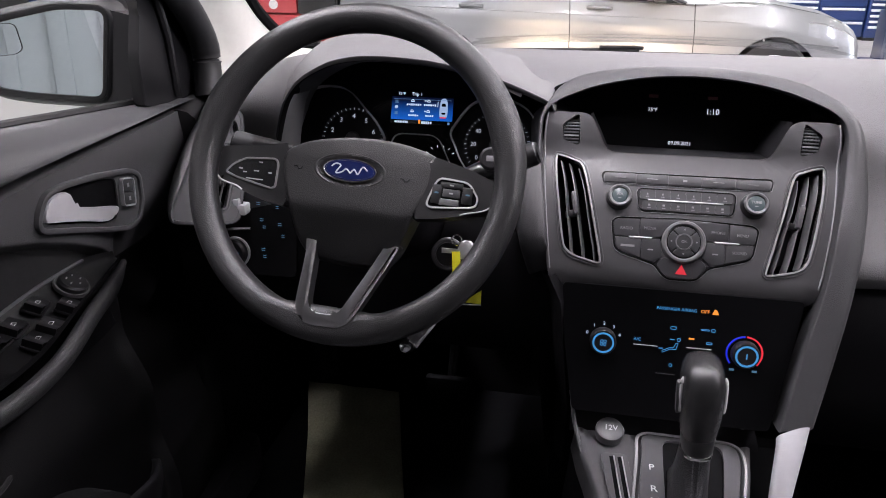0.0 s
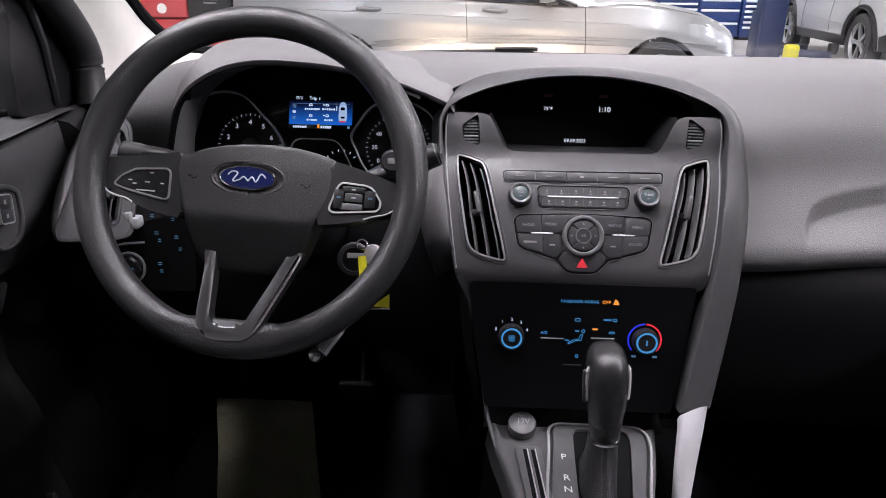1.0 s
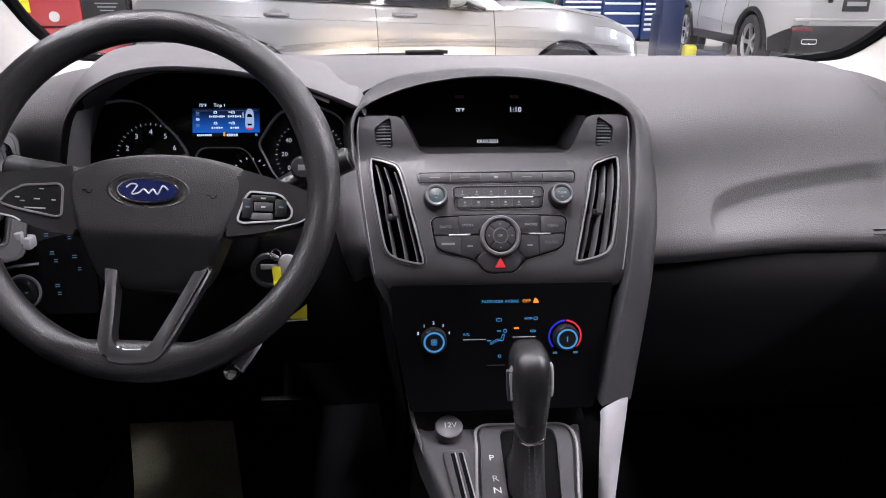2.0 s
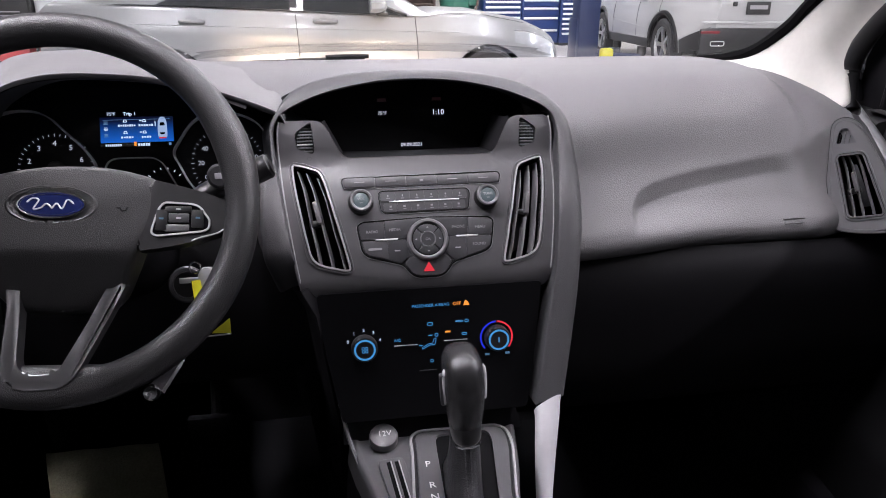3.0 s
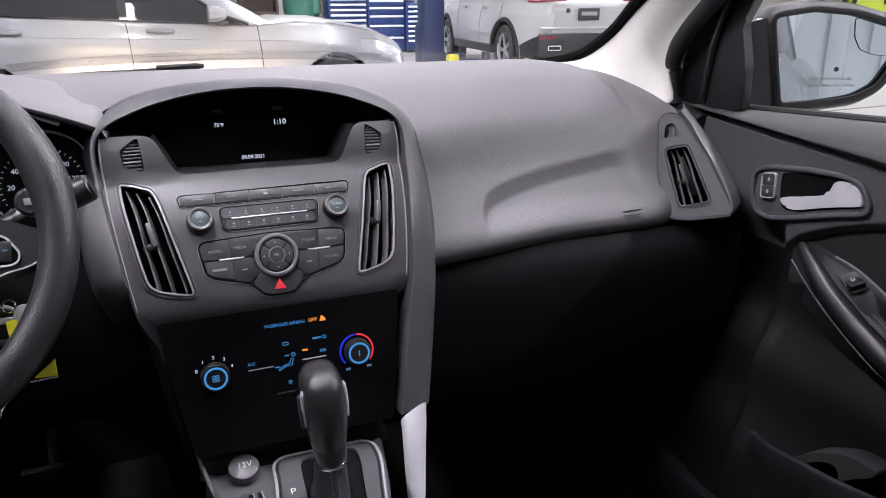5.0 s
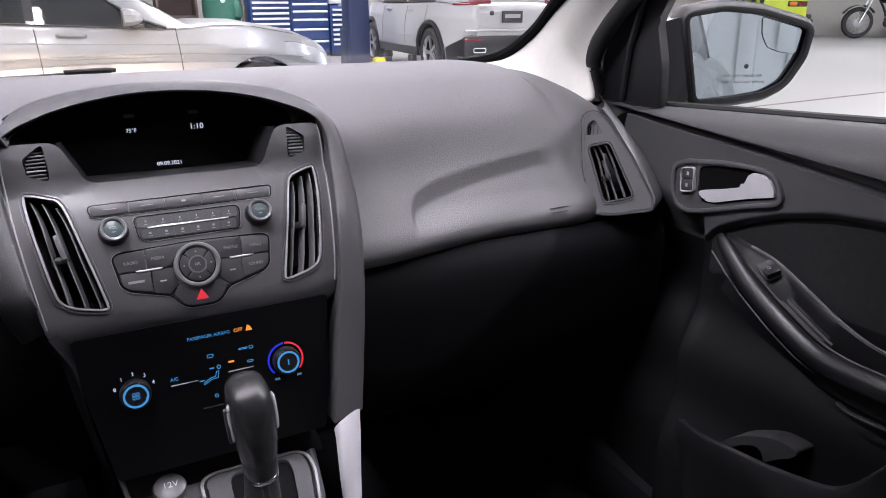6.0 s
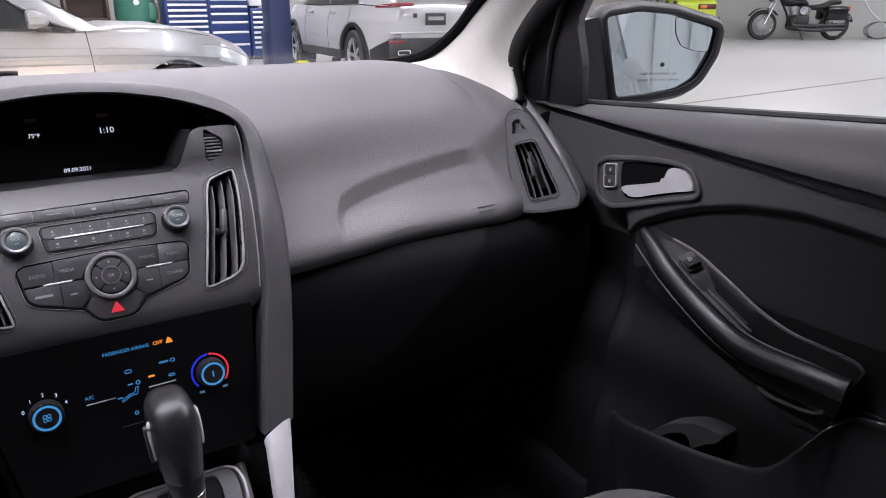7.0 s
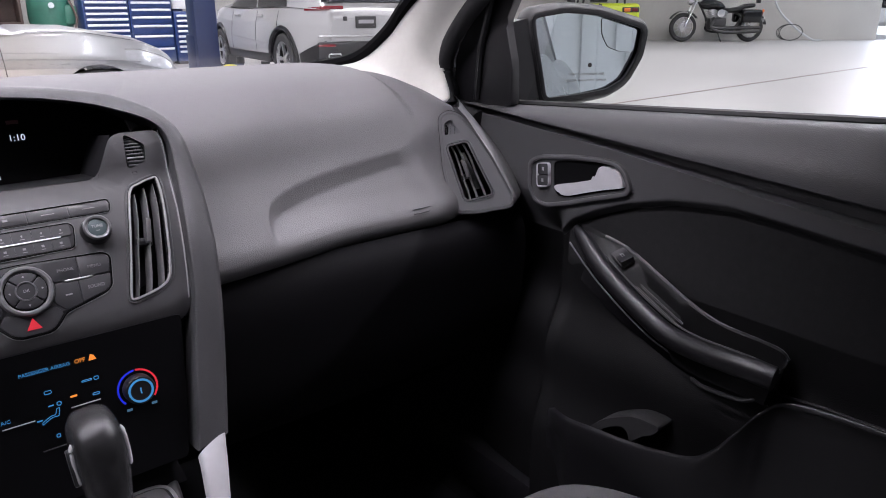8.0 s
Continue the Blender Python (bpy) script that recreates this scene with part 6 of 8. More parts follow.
    # paler tube added for a highlight below the armrest
    part("pull_lip", fix(tube(catmull([(0.654, 0.6425, 0.6726), (0.652, 0.627, 0.6687), (0.652, 0.610, 0.669), (0.652, 0.590, 0.6704), (0.652, 0.571, 0.6736), (0.654, 0.5575, 0.682)], 4), [0.001] + [0.0028] * 19 + [0.001], 8)), HUBPAD, door)
    part("trim_seam", fix(tube([(0.683, 0.556, 0.681), (0.681, 0.49, 0.690), (0.681, 0.43, 0.692), (0.681, 0.2, 0.70)], 0.0016, 6)), BLACK, door)
    # window: pane, inner seal, sail panel
    rows = [[(0.768 - 0.10 * f ** 1.4, y * (1 - f) + (y * 0.80 - 0.02) * f, belt(y) - 0.02 + (1.345 - belt(y)) * f) for f in np.linspace(0, 1, 7)] for y in np.linspace(1.075, -0.02, 12)]
    glassy = part("window_pane", fix(loft(rows)), SIDE_GLASS, door, "clear side window pane")
    glassy.visible_shadow = False
    part("belt_seal", fix(tube([(0.753, y, belt(y) + 0.002) for y in np.linspace(1.10, -0.12, 14)], 0.006, 8)), RUBBER, door, "black rubber window seal")
    sail = rounded([(1.19, 0.945), (1.045, 0.962), (1.048, 1.03), (1.066, 1.09), (1.02, 1.17), (1.04, 1.19), (1.10, 1.14), (1.185, 1.04)], 0.01, 3)
    part("sail_panel", fix(prism([(y, -z) for y, z in sail], -0.012, 0.004, Matrix(((0, 0, -1, 0.722), (1, 0, 0, 0), (0, -1, 0, 0), (0, 0, 0, 1))), 0.004)), BLACK, door, "black triangular trim at the mirror")
    part("sail_ridge", fix(tube([(0.716, 1.128, 0.965), (0.714, 1.118, 1.05), (0.712, 1.09, 1.13)], 0.006, 8)), BLACK, door)
    part("frame_seal", fix(tube(catmull([(0.688, 1.168, 0.955), (0.694, 1.186, 1.0), (0.695, 1.178, 1.045), (0.693, 1.128, 1.10), (0.685, 1.04, 1.16), (0.668, 0.86, 1.265), (0.645, 0.66, 1.335), (0.63, 0.40, 1.365), (0.63, 0.0, 1.365)], 6), 0.021 if flip else 0.015, 12)), RUBBER, door, "thick black rubber door seal")
    part("window_frame", fix(tube(catmull([(0.722, 1.03, 1.14), (0.715, 0.99, 1.17), (0.69, 0.83, 1.27), (0.67, 0.65, 1.335), (0.66, 0.40, 1.36), (0.66, -0.05, 1.355)], 6), 0.017, 10)), BLACK, door)
    rows = []
    for y in np.linspace(1.15, -0.13, 16):
        rows.append([(0.756, y, belt(y) - 0.018), (0.80, y, belt(y) - 0.03), (0.868, y, 0.86), (0.895, y, 0.72), (0.89, y, 0.52), (0.875, y, 0.34), (0.84, y, 0.26), (0.76, y, 0.27)])
    part("outer_skin", fix(loft([catmull(r, 4) for r in rows])), BODY_GREY, door, "dark grey painted outer door skin", 60)
    return door


build_door(False)
build_door(True)


# ---- wing mirrors ----
def wing_mirror(flip):
    s = -1 if flip else 1
    c = Vector((s * 0.93, 1.13 if flip else 1.10, 1.02 if flip else 1.03))
    nrm = Vector((0.268, -0.963, 0.03)) if flip else Vector((-0.465, -0.885, 0.024)).normalized()
    u = Vector((0, 0, 1)).cross(nrm).normalized()
    m = axes(c, u, nrm)
    out = [(-0.083, 0.064), (-0.022, 0.074), (0.042, 0.069), (0.126, 0.046), (0.119, 0.0), (0.095, -0.043), (0.063, -0.061), (0.01, -0.070), (-0.055, -0.076)]
    if flip:
        out = [(0.098, 0.061), (0.03, 0.063), (-0.05, 0.046), (-0.10, 0.030), (-0.112, -0.01), (-0.10, -0.040), (-0.073, -0.054), (-0.025, -0.061), (0.077, -0.068)]
    loop = rounded(out, 0.016 if flip else 0.011, 4)
    name = thing("wing_mirror", tuple(c), "black %s wing mirror outside the window" % ("driver's" if flip else "passenger"), "mirror", "wing mirrors")
    rows = []
    for grow, h in ((-0.004, -0.006), (-0.007, 0.001), (-0.010, 0.0), (-0.018, -0.02), (-0.019, -0.05), (-0.008, -0.085), (0.02, -0.108), (0.05, -0.115)):
        rows.append([m @ Vector((x, y, h)) for x, y in shrink(loop, grow)])
    part("housing", loft(rows, closed=True), RUBBER, name, "black mirror housing", 50)
    tilt = nrm if flip else Vector((-0.430, -0.902, 0.028)).normalized()
    g = axes(c - nrm * (0.0 if flip else 0.006), Vector((0, 0, 1)).cross(tilt).normalized(), tilt)
    part("inner_rim", ring(shrink(loop, -0.0065), shrink(loop, 0.001), -0.008, 0.0015, m), BLACK, name)
    glass = part("mirror_glass", prism(shrink(loop, 0.0 if flip else -0.002), -0.006, -0.003, g), MIRROR, name, "silvered mirror glass")
    if not flip:
        words("OBJECTS IN MIRROR ARE", 0.0062, g @ Matrix.Translation((0.024, -0.034, -0.0027)), KEYRIM, glass)
        words("CLOSER THAN THEY APPEAR", 0.0062, g @ Matrix.Translation((0.024, -0.045, -0.0027)), KEYRIM, glass)
        part("sensor_dot", revolve([(0, 0.0006), (0.004, 0.0005), (0.004, 0)], g @ Matrix.Translation((0.03, -0.018, -0.003)), 16), DARK_METAL, glass)
        spot = rounded([(0.047, 0.064), (0.118, 0.044), (0.112, 0.004), (0.085, 0.006), (0.062, 0.014), (0.050, 0.035)], 0.006, 3)
    else:
        spot = rounded([(-0.108, -0.01), (-0.098, 0.028), (-0.05, 0.042), (-0.035, 0.04), (-0.03, 0.005), (-0.04, -0.002)], 0.006, 3)
    part("blind_spot_glass", prism(spot, -0.003, -0.0022, g @ Matrix.Rotation(radians(-1.5 * s), 4, "Y")), MIRROR, glass)
    part("spot_line", ring(shrink(spot, -0.0008), shrink(spot, 0.0006), -0.003, -0.0019, g), BLACK, glass)
    k = -1 if not flip else 1
    arm = [(k * 0.085, 0.066), (k * 0.140, 0.052), (k * 0.195, 0.030), (k * 0.200, -0.078), (k * 0.13, -0.084), (k * 0.062, -0.082)]
    part("mount", prism(rounded(arm, 0.012, 4), -0.07, -0.004, m, 0.008, seg=3), BLACK, name, "black mirror mount")
    part("mount_line", tube([m @ Vector((k * 0.120, -0.030, -0.009)), m @ Vector((k * 0.150, -0.0295, -0.009))], 0.0012, 6), BLACK, name)


wing_mirror(False)
wing_mirror(True)

# ---- car shell ----
shell = thing("car_shell", (0, 0, 0.2), "dark grey hatchback body around the cabin", "car body")
EDGE_W = catmull([(0.575, 1.52, 0.990), (0.61, 1.455, 1.003), (0.642, 1.375, 1.022), (0.655, 1.295, 1.068), (0.655, 1.225, 1.122), (0.632, 1.05, 1.215), (0.60, 0.83, 1.305), (0.57, 0.62, 1.368)], 6)
EDGE_S = catmull([(0.60, 1.42, 0.985), (0.655, 1.22, 0.972), (0.676, 1.16, 0.962), (0.686, 1.178, 1.024), (0.690, 1.130, 1.095), (0.672, 0.96, 1.20), (0.65, 0.78, 1.29), (0.635, 0.60, 1.36)], 6)
for flip in (False, True):
    fix = mirrored if flip else (lambda b: b)
    rows = []
    for a, e in zip(EDGE_W, EDGE_S):
        mid = a.lerp(e, 0.45) + Vector((-0.012, -0.012, 0.012)) * min(1.0, (a - e).length / 0.1)
        rows.append([a + Vector((0.01, 0.02, 0.0)), a, mid, a.lerp(e, 0.8) + Vector((-0.004, -0.004, 0.004)), e, e + Vector((0.02, 0.01, 0))])
    part("pillar_trim", fix(loft([catmull(r, 4) for r in rows])), PILLAR, shell, "pale cloth windscreen pillar trim", 60)
    part("screen_seal", fix(tube([p + Vector((0.002, 0.008, 0.001)) for p in EDGE_W], 0.012, 8)), DEEP, shell, "black edge of the windscreen")
    part("pillar_skin", fix(loft([[a + Vector((0.012, 0.025, 0.004)), a.lerp(e, 0.5) + Vector((0.05, 0.03, 0.03)), e + Vector((0.055, 0.02, 0.01)), e + Vector((0.022, 0.012, 0))] for a, e in zip(EDGE_W[10:], EDGE_S[10:])])), BODY_GREY, shell)
    rows = [[(0.63, y, 1.36), (0.655, y, 1.375), (0.62, y, 1.42)] for y in np.linspace(0.72, -1.3, 8)]
    part("roof_rail", fix(loft(rows)), BODY_GREY, shell)
    for y0, y1, top in ((-0.06, -0.20, 1.365), (-0.95, -1.35, 1.33)):
        rows = [[(0.765 - 0.125 * f, y0 - 0.06 * f, 0.93 + (top - 0.93) * f), (0.765 - 0.125 * f, y1 - 0.06 * f, 0.93 + (top - 0.93) * f)] for f in np.linspace(0, 1, 6)]
        part("pillar", fix(loft(rows, thick=0.03)), BLACK, shell)
    rows = [[(0.768 - 0.12 * f, y, 0.96 + 0.39 * f) for f in np.linspace(0, 1, 5)] for y in (-0.18, -0.6, -1.0)]
    rear = part("rear_side_pane", fix(loft(rows)), TINTED, shell, "rear side window, tint added to keep light out")
    rows = []
    for y in np.linspace(-0.135, -1.95, 12):
        w = 1 - 0.12 * smooth(-1.2, -1.95, y)
        rows.append([(0.75 * w, y, 0.985), (0.80 * w, y, 0.97), (0.87 * w, y, 0.87), (0.90 * w, y, 0.72), (0.89 * w, y, 0.52), (0.87 * w, y, 0.34), (0.70 * w, y, 0.24)])
    part("rear_quarter", fix(loft([catmull(r, 3) for r in rows])), BODY_GREY, shell, "", 60)
    rows = []
    for y in np.linspace(1.16, 2.55, 12):
        w = 1 - 0.16 * smooth(1.9, 2.55, y)
        top = 0.945 - 0.04 * smooth(1.1, 1.6, y) - 0.24 * smooth(1.5, 2.6, y)
        rows.append([(0.70 * w, y, top), (0.80 * w, y, top - 0.03), (0.87 * w, y, top - 0.12), (0.89 * w, y, 0.66), (0.88 * w, y, 0.45), (0.8 * w, y, 0.28)])
    part("front_wing", fix(loft([catmull(r, 3) for r in rows])), BODY_GREY, shell, "", 60)
    part("corner_seal", fix(tube([(0.70, 1.10, 0.925), (0.708, 1.15, 0.935), (0.71, 1.20, 0.94)], 0.026, 12)), RUBBER, shell)
    part("footwell_side", fix(box((0.735, 1.335, 0.575), (0.05, 0.49, 0.74), 0.006)), MATT_SHADE, shell)
    part("sill_outer", fix(box((0.80, 0.50, 0.235), (0.16, 1.9, 0.12), 0.02)), BODY_GREY, shell)
    part("sill_trim", fix(box((0.70, 0.45, 0.28), (0.06, 1.5, 0.10), 0.02)), MATT_SHADE, shell)
rows = []
for p in EDGE_W:
    rows.append([(p.x * f * 1.005, p.y + 0.012 + 0.24 * (1 - f * f) * (0.55 + 0.45 * smooth(0.7, 1.4, p.y)), p.z + 0.012 * (1 - f * f)) for f in np.linspace(-1, 1, 25)])
ws = part("windscreen", loft(rows), GLASS, shell, "clear laminated windscreen", 80)
ws.visible_shadow = False
rows = [[(x, y, 1.425 - 0.02 * (x / 0.6) ** 2 - 0.06 * smooth(-0.9, -1.9, y) - 0.03 * smooth(0.1, 0.64, y)) for x in np.linspace(-0.64, 0.64, 15)] for y in np.linspace(0.64, -1.75, 14)]
part("roof_panel", loft(rows, thick=0.004), BODY_GREY, shell)
rows = [[(x, y, 1.385 - 0.02 * (x / 0.6) ** 2 - 0.05 * smooth(-0.9, -1.8, y) - 0.02 * smooth(0.3, 0.62, y)) for x in np.linspace(-0.64, 0.64, 15)] for y in np.linspace(0.625, -1.7, 14)]
part("headlining", loft(rows), LINING, shell, "unseen cloth roof lining, darkened to cut cabin fill light")
rows = [[(x, 1.74 + (0.85 * (1 - 0.2 * (x / 0.75) ** 2)) * f, 0.945 - 0.09 * f - 0.14 * f ** 2 - 0.03 * (x / 0.75) ** 2) for x in np.linspace(-0.74, 0.74, 17)] for f in np.linspace(0, 1, 10)]
part("bonnet", loft(rows, thick=0.01), BODY_GREY, shell, "dark grey bonnet in front of the windscreen", 60)
part("firewall", box((0, 1.62, 0.575), (1.7, 0.03, 0.79), 0.0), BLACK, shell)
part("tailgate", loft([[(x, -1.72 - 0.25 * f + 0.05 * abs(x), 1.33 - 0.38 * f) for x in np.linspace(-0.6, 0.6, 7)] for f in np.linspace(0, 1, 4)]), TINTED, shell, "rear window, tint added to keep light out")
part("tail_panel", box((0, -1.95, 0.62), (1.5, 0.06, 0.7), 0.02), BODY_GREY, shell)
part("bumper_front", box((0, 2.62, 0.5), (1.5, 0.12, 0.5), 0.05), BODY_GREY, shell)
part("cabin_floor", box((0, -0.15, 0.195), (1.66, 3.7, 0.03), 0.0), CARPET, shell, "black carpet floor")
wiper = thing("wiper", (-0.15, 1.70, 0.99), "black wiper blade lying on the windscreen foot", "wiper")
part("blade", tube(catmull([(-0.42, 1.735, 0.975), (-0.22, 1.722, 0.986), (-0.02, 1.705, 0.992)], 8), 0.005, 8), RUBBER, wiper)
part("arm", tube([(-0.10, 1.709, 0.996), (-0.03, 1.703, 0.9985), (-0.012, 1.702, 0.997)], 0.004, 8), BLACK, wiper)
# outline follows the lit patch in the footwell
matt = thing("floor_mat", (-0.52, 1.2, 0.215), "ribbed driver's floor mat, cut and paled to show a light patch", "floor mat")
rows = []
for k in range(22):
    t = k / 21
    y = 1.05 + 0.38 * t
    rows.append([(-0.545 - 0.125 * t + (0.19 + 0.015 * t) * j / 15, y, 0.226 + 0.02 * t * t + 0.05 * smooth(0.7, 1, t) + 0.003 * math.sin(y * 95) * (0.5 + 0.5 * math.sin(j))) for j in range(16)])
part("mat", loft(rows, thick=0.006), MAT_LIGHT, matt)
matp = thing("floor_mat", (0.4, 1.2, 0.215), "black carpet mat in the passenger footwell", "floor mat")
part("mat", box((0.42, 1.18, 0.218), (0.46, 0.62, 0.012), 0.005), CARPET, matp)
pedal = thing("pedal", (-0.33, 1.35, 0.28), "black rubber brake pedal under the dashboard", "pedal")
part("pad", box((-0.34, 1.36, 0.36), (0.10, 0.02, 0.06), 0.006), MATT_SHADE, pedal)
part("arm", tube([(-0.34, 1.37, 0.37), (-0.34, 1.44, 0.5), (-0.34, 1.45, 0.62)], 0.01, 8), BLACK, pedal)


# ---- seats ----
def seat(x):
    st = thing("passenger_seat" if x > 0 else "driver_seat", (x, 0.3, 0.22), "grey cloth front seat with side bolsters", "car seat", "front seats")
    rows = []
    for back, z in ((0.004, 0.42), (0.0, 0.46), (0.002, 0.485), (0.012, 0.498), (0.04, 0.506), (0.12, 0.506), (0.25, 0.50), (0.5, 0.49)):
        row = []
        for k in range(41):
            a = -1 + 2 * k / 40
            row.append((x + 0.243 * a, 0.775 - 0.14 * abs(a) ** 5 - back, z - 0.012 * abs(a) ** 8 + 0.012 * math.exp(-((abs(a) - 0.8) / 0.16) ** 2) * smooth(0.03, 0.2, back)))
        rows.append(row)
    part("cushion", loft(rows), SEAT, st, "grey cloth seat cushion", 60)
    part("cushion_seam", tube([(x - 0.15, y, np.interp(y, [0.25, 0.72], [0.500, 0.508]) + 0.002) for y in np.linspace(0.3, 0.70, 9)], 0.002, 6), BLACK, st)
    part("cushion_seam", tube([(x + 0.15, y, np.interp(y, [0.25, 0.72], [0.500, 0.508]) + 0.002) for y in np.linspace(0.3, 0.70, 9)], 0.002, 6), BLACK, st)
    part("seat_base", box((x, 0.45, 0.33), (0.42, 0.5, 0.26), 0.03), BLACK, st)
    rows = []
    for f in np.linspace(0, 1, 9):
        y, z = 0.17 - 0.27 * f, 0.50 + 0.56 * f
        w = 0.245 - 0.05 * f * f
        rows.append([(x + w * a, y + 0.05 * math.exp(-((abs(a) - 0.85) / 0.2) ** 2) * (1 - 0.5 * f) - 0.04 * abs(a) ** 6, z) for a in np.linspace(-1, 1, 21)])
    part("backrest", loft(rows, thick=0.09), SEAT, st, "", 60)
    part("headrest", box((x, -0.17, 1.17), (0.25, 0.09, 0.17), 0.04, seg=4), SEAT, st)
    for d in (-0.06, 0.06):
        part("headrest_post", tube([(x + d, -0.13, 1.04), (x + d, -0.16, 1.11)], 0.006, 8), CHROME, st)


seat(0.392)
seat(-0.385)
rear_seat = thing("rear_bench", (0, -0.8, 0.22), "grey cloth rear bench", "car seat")
part("cushion", box((0, -0.72, 0.42), (1.28, 0.5, 0.2), 0.05, seg=3), SEAT, rear_seat)
part("backrest", box((0, -1.08, 0.78), (1.28, 0.14, 0.62), 0.05, seg=3), SEAT, rear_seat)


# ---- garage ----
def wall(name, a, b, h, material, label, z0=0.0):
    """A wall 0.2 m thick along a line, its inner face on the line's left."""
    a, b = Vector(a), Vector(b)
    d = (b - a)
    m = axes((a.x, a.y, 0), (d.x, d.y, 0), (0, 0, 1))
    return tagged(part(name, box((d.length / 2, -0.1, (z0 + h) / 2), (d.length, 0.2, h - z0), 0, m), material, None), label, "wall", kind="structure")


fl = bmesh.new()
fl.faces.new([fl.verts.new(p) for p in ((-14, -9, 0), (60, -9, 0), (60, 45, 0), (-14, 45, 0))])
tagged(part("floor", fl, EPOXY, None), "pale grey painted concrete workshop floor", "floor", kind="structure")
HGT = 5.0
wall("wall_north", (17.2, 19.6), (-12, 19.6), HGT, WALL, "grey painted workshop wall")
wall("wall_angled", (28.1, 11.0), (17.2, 19.6), HGT, WALL, "grey concrete workshop wall")
wall("wall_door_head", (33.0, 7.15), (28.1, 11.0), HGT, WALL, "wall over the open workshop door", 4.2)
wall("wall_east", (40.0, 1.6), (33.0, 7.15), HGT, WALL, "grey concrete workshop wall")
wall("wall_far_east", (40.0, -7.0), (40.0, 1.6), HGT, WALL, "grey painted workshop wall")
wall("wall_south", (-12, -7), (40, -7), HGT, SHEET, "ribbed grey sheet metal wall")
wall("wall_west", (-12, 19.6), (-12, -7), HGT, DIMWALL, "workshop wall darkened to cut light bounced into the cabin")
ribs = thing("roller_door", (1.5, -6.9, 0), "grey ribbed workshop door behind the cars", "door", kind="structure")
for k in range(36):
    part("rib", box((-8 + 0.55 * k, -6.96, 2.3), (0.20, 0.05, 4.6), 0.015), SHEET, ribs)
cl = bmesh.new()
cl.faces.new([cl.verts.new(p) for p in ((-12.2, -7.2, HGT), (40.2, -7.2, HGT), (40.2, 19.8, HGT), (-12.2, 19.8, HGT))])
tagged(part("ceiling", cl, CEIL, None), "white painted workshop ceiling", "ceiling", kind="structure")
yard = thing("backdrop", (45, 18, 0), "bright daylight outside the open workshop door", "backdrop", kind="structure")
DAY = glow("daylight haze", (0.95, 0.98, 1.0), 1.6)
part("daylight", box((38.0, 18.5, 4.0), (0.2, 24, 9), 0, Matrix.Translation((38, 18.5, 0)) @ Matrix.Rotation(radians(-35), 4, "Z") @ Matrix.Translation((-38, -18.5, 0))), DAY, yard)
seam = thing("floor_line", (10, 5.8, 0), "thin faded red line on the workshop floor", "floor marking", kind="structure")
part("line", box((11.5, 5.95, 0.002), (11.5, 0.035, 0.004), 0, Matrix.Translation((11.5, 5.95, 0)) @ Matrix.Rotation(radians(3.2), 4, "Z") @ Matrix.Translation((-11.5, -5.95, 0))), LINE, seam)


# No fixture is in view; positions and watts are chosen by effect.
def ceiling_light(x, y, turn=0, watts=LAMP_W):
    fx = thing("ceiling_light", (x, y, 4.9), "long white fluorescent lamp added on the unseen ceiling", "ceiling light", "ceiling lights")
    m = Matrix.Translation((x, y, 4.9)) @ Matrix.Rotation(radians(turn), 4, "Z")
    part("housing", prism(rounded([(-1.3, -0.14), (1.3, -0.14), (1.3, 0.14), (-1.3, 0.14)], 0.03, 2), 0.0, 0.1, m), WHITE_PAINT, fx)
    for d in (-0.06, 0.06):
        part("tube_lamp", tube([m @ Vector((-1.2, d, -0.03)), m @ Vector((1.2, d, -0.03))], 0.019, 8), TUBE, fx)
    area("lamp", Matrix.Translation((x, y, 4.80)) @ Matrix.Rotation(radians(turn), 4, "Z"), 2.5, 0.3, watts, (1.0, 0.965, 0.92))


ceiling_light(-0.25, 0.75, 90, 0.56 * LAMP_W)
# added, unseen: lights the front of the passenger door
ceiling_light(-3.0, 1.0, 90, 1.15 * LAMP_W)
# added, unseen: lights the front of the driver's door
ceiling_light(2.8, 1.7, 90, 0.70 * LAMP_W)
for x, y in ((1.5, 8.8), (7.5, 8.8), (2.5, 13.5), (9.5, 13.5), (15.5, 9.5), (22, 9), (14, 2.0), (24, 2)):
    ceiling_light(x, y)
# added, unseen: brightens the floor past the driver's window
ceiling_light(-6.5, 7.6, 90, 1.0 * LAMP_W)
# added, unseen: lights the dash pad through the passenger window
ceiling_light(5.2, -0.6, 90, 1.8 * LAMP_W)
# added, unseen: brightens the wall that the mirrors show
for x in (-6.0, 3.0, 11.0):
    ceiling_light(x, -4.9, 0, 0.2 * LAMP_W)
area("door_daylight", look((30.6, 9.1, 2.1), (20, -4, 0.5)), 5.8, 4.0, DOOR_W, (0.86, 0.93, 1.0))
for sx, tx, size in ((-0.58, -0.43, 20), (0.58, 0.66, 25)):
    hl = bpy.data.lights.new("headlamp", "SPOT")
    hl.energy, hl.spot_size, hl.spot_blend, hl.shadow_soft_size, hl.color = HEAD_W * 22, radians(size), 1.0, 0.05, (1.0, 0.76, 0.48)
    ho = new("headlamp", hl)
    ho.matrix_world = look((sx, 2.75, 0.66), (tx, 6.5, 0.55))


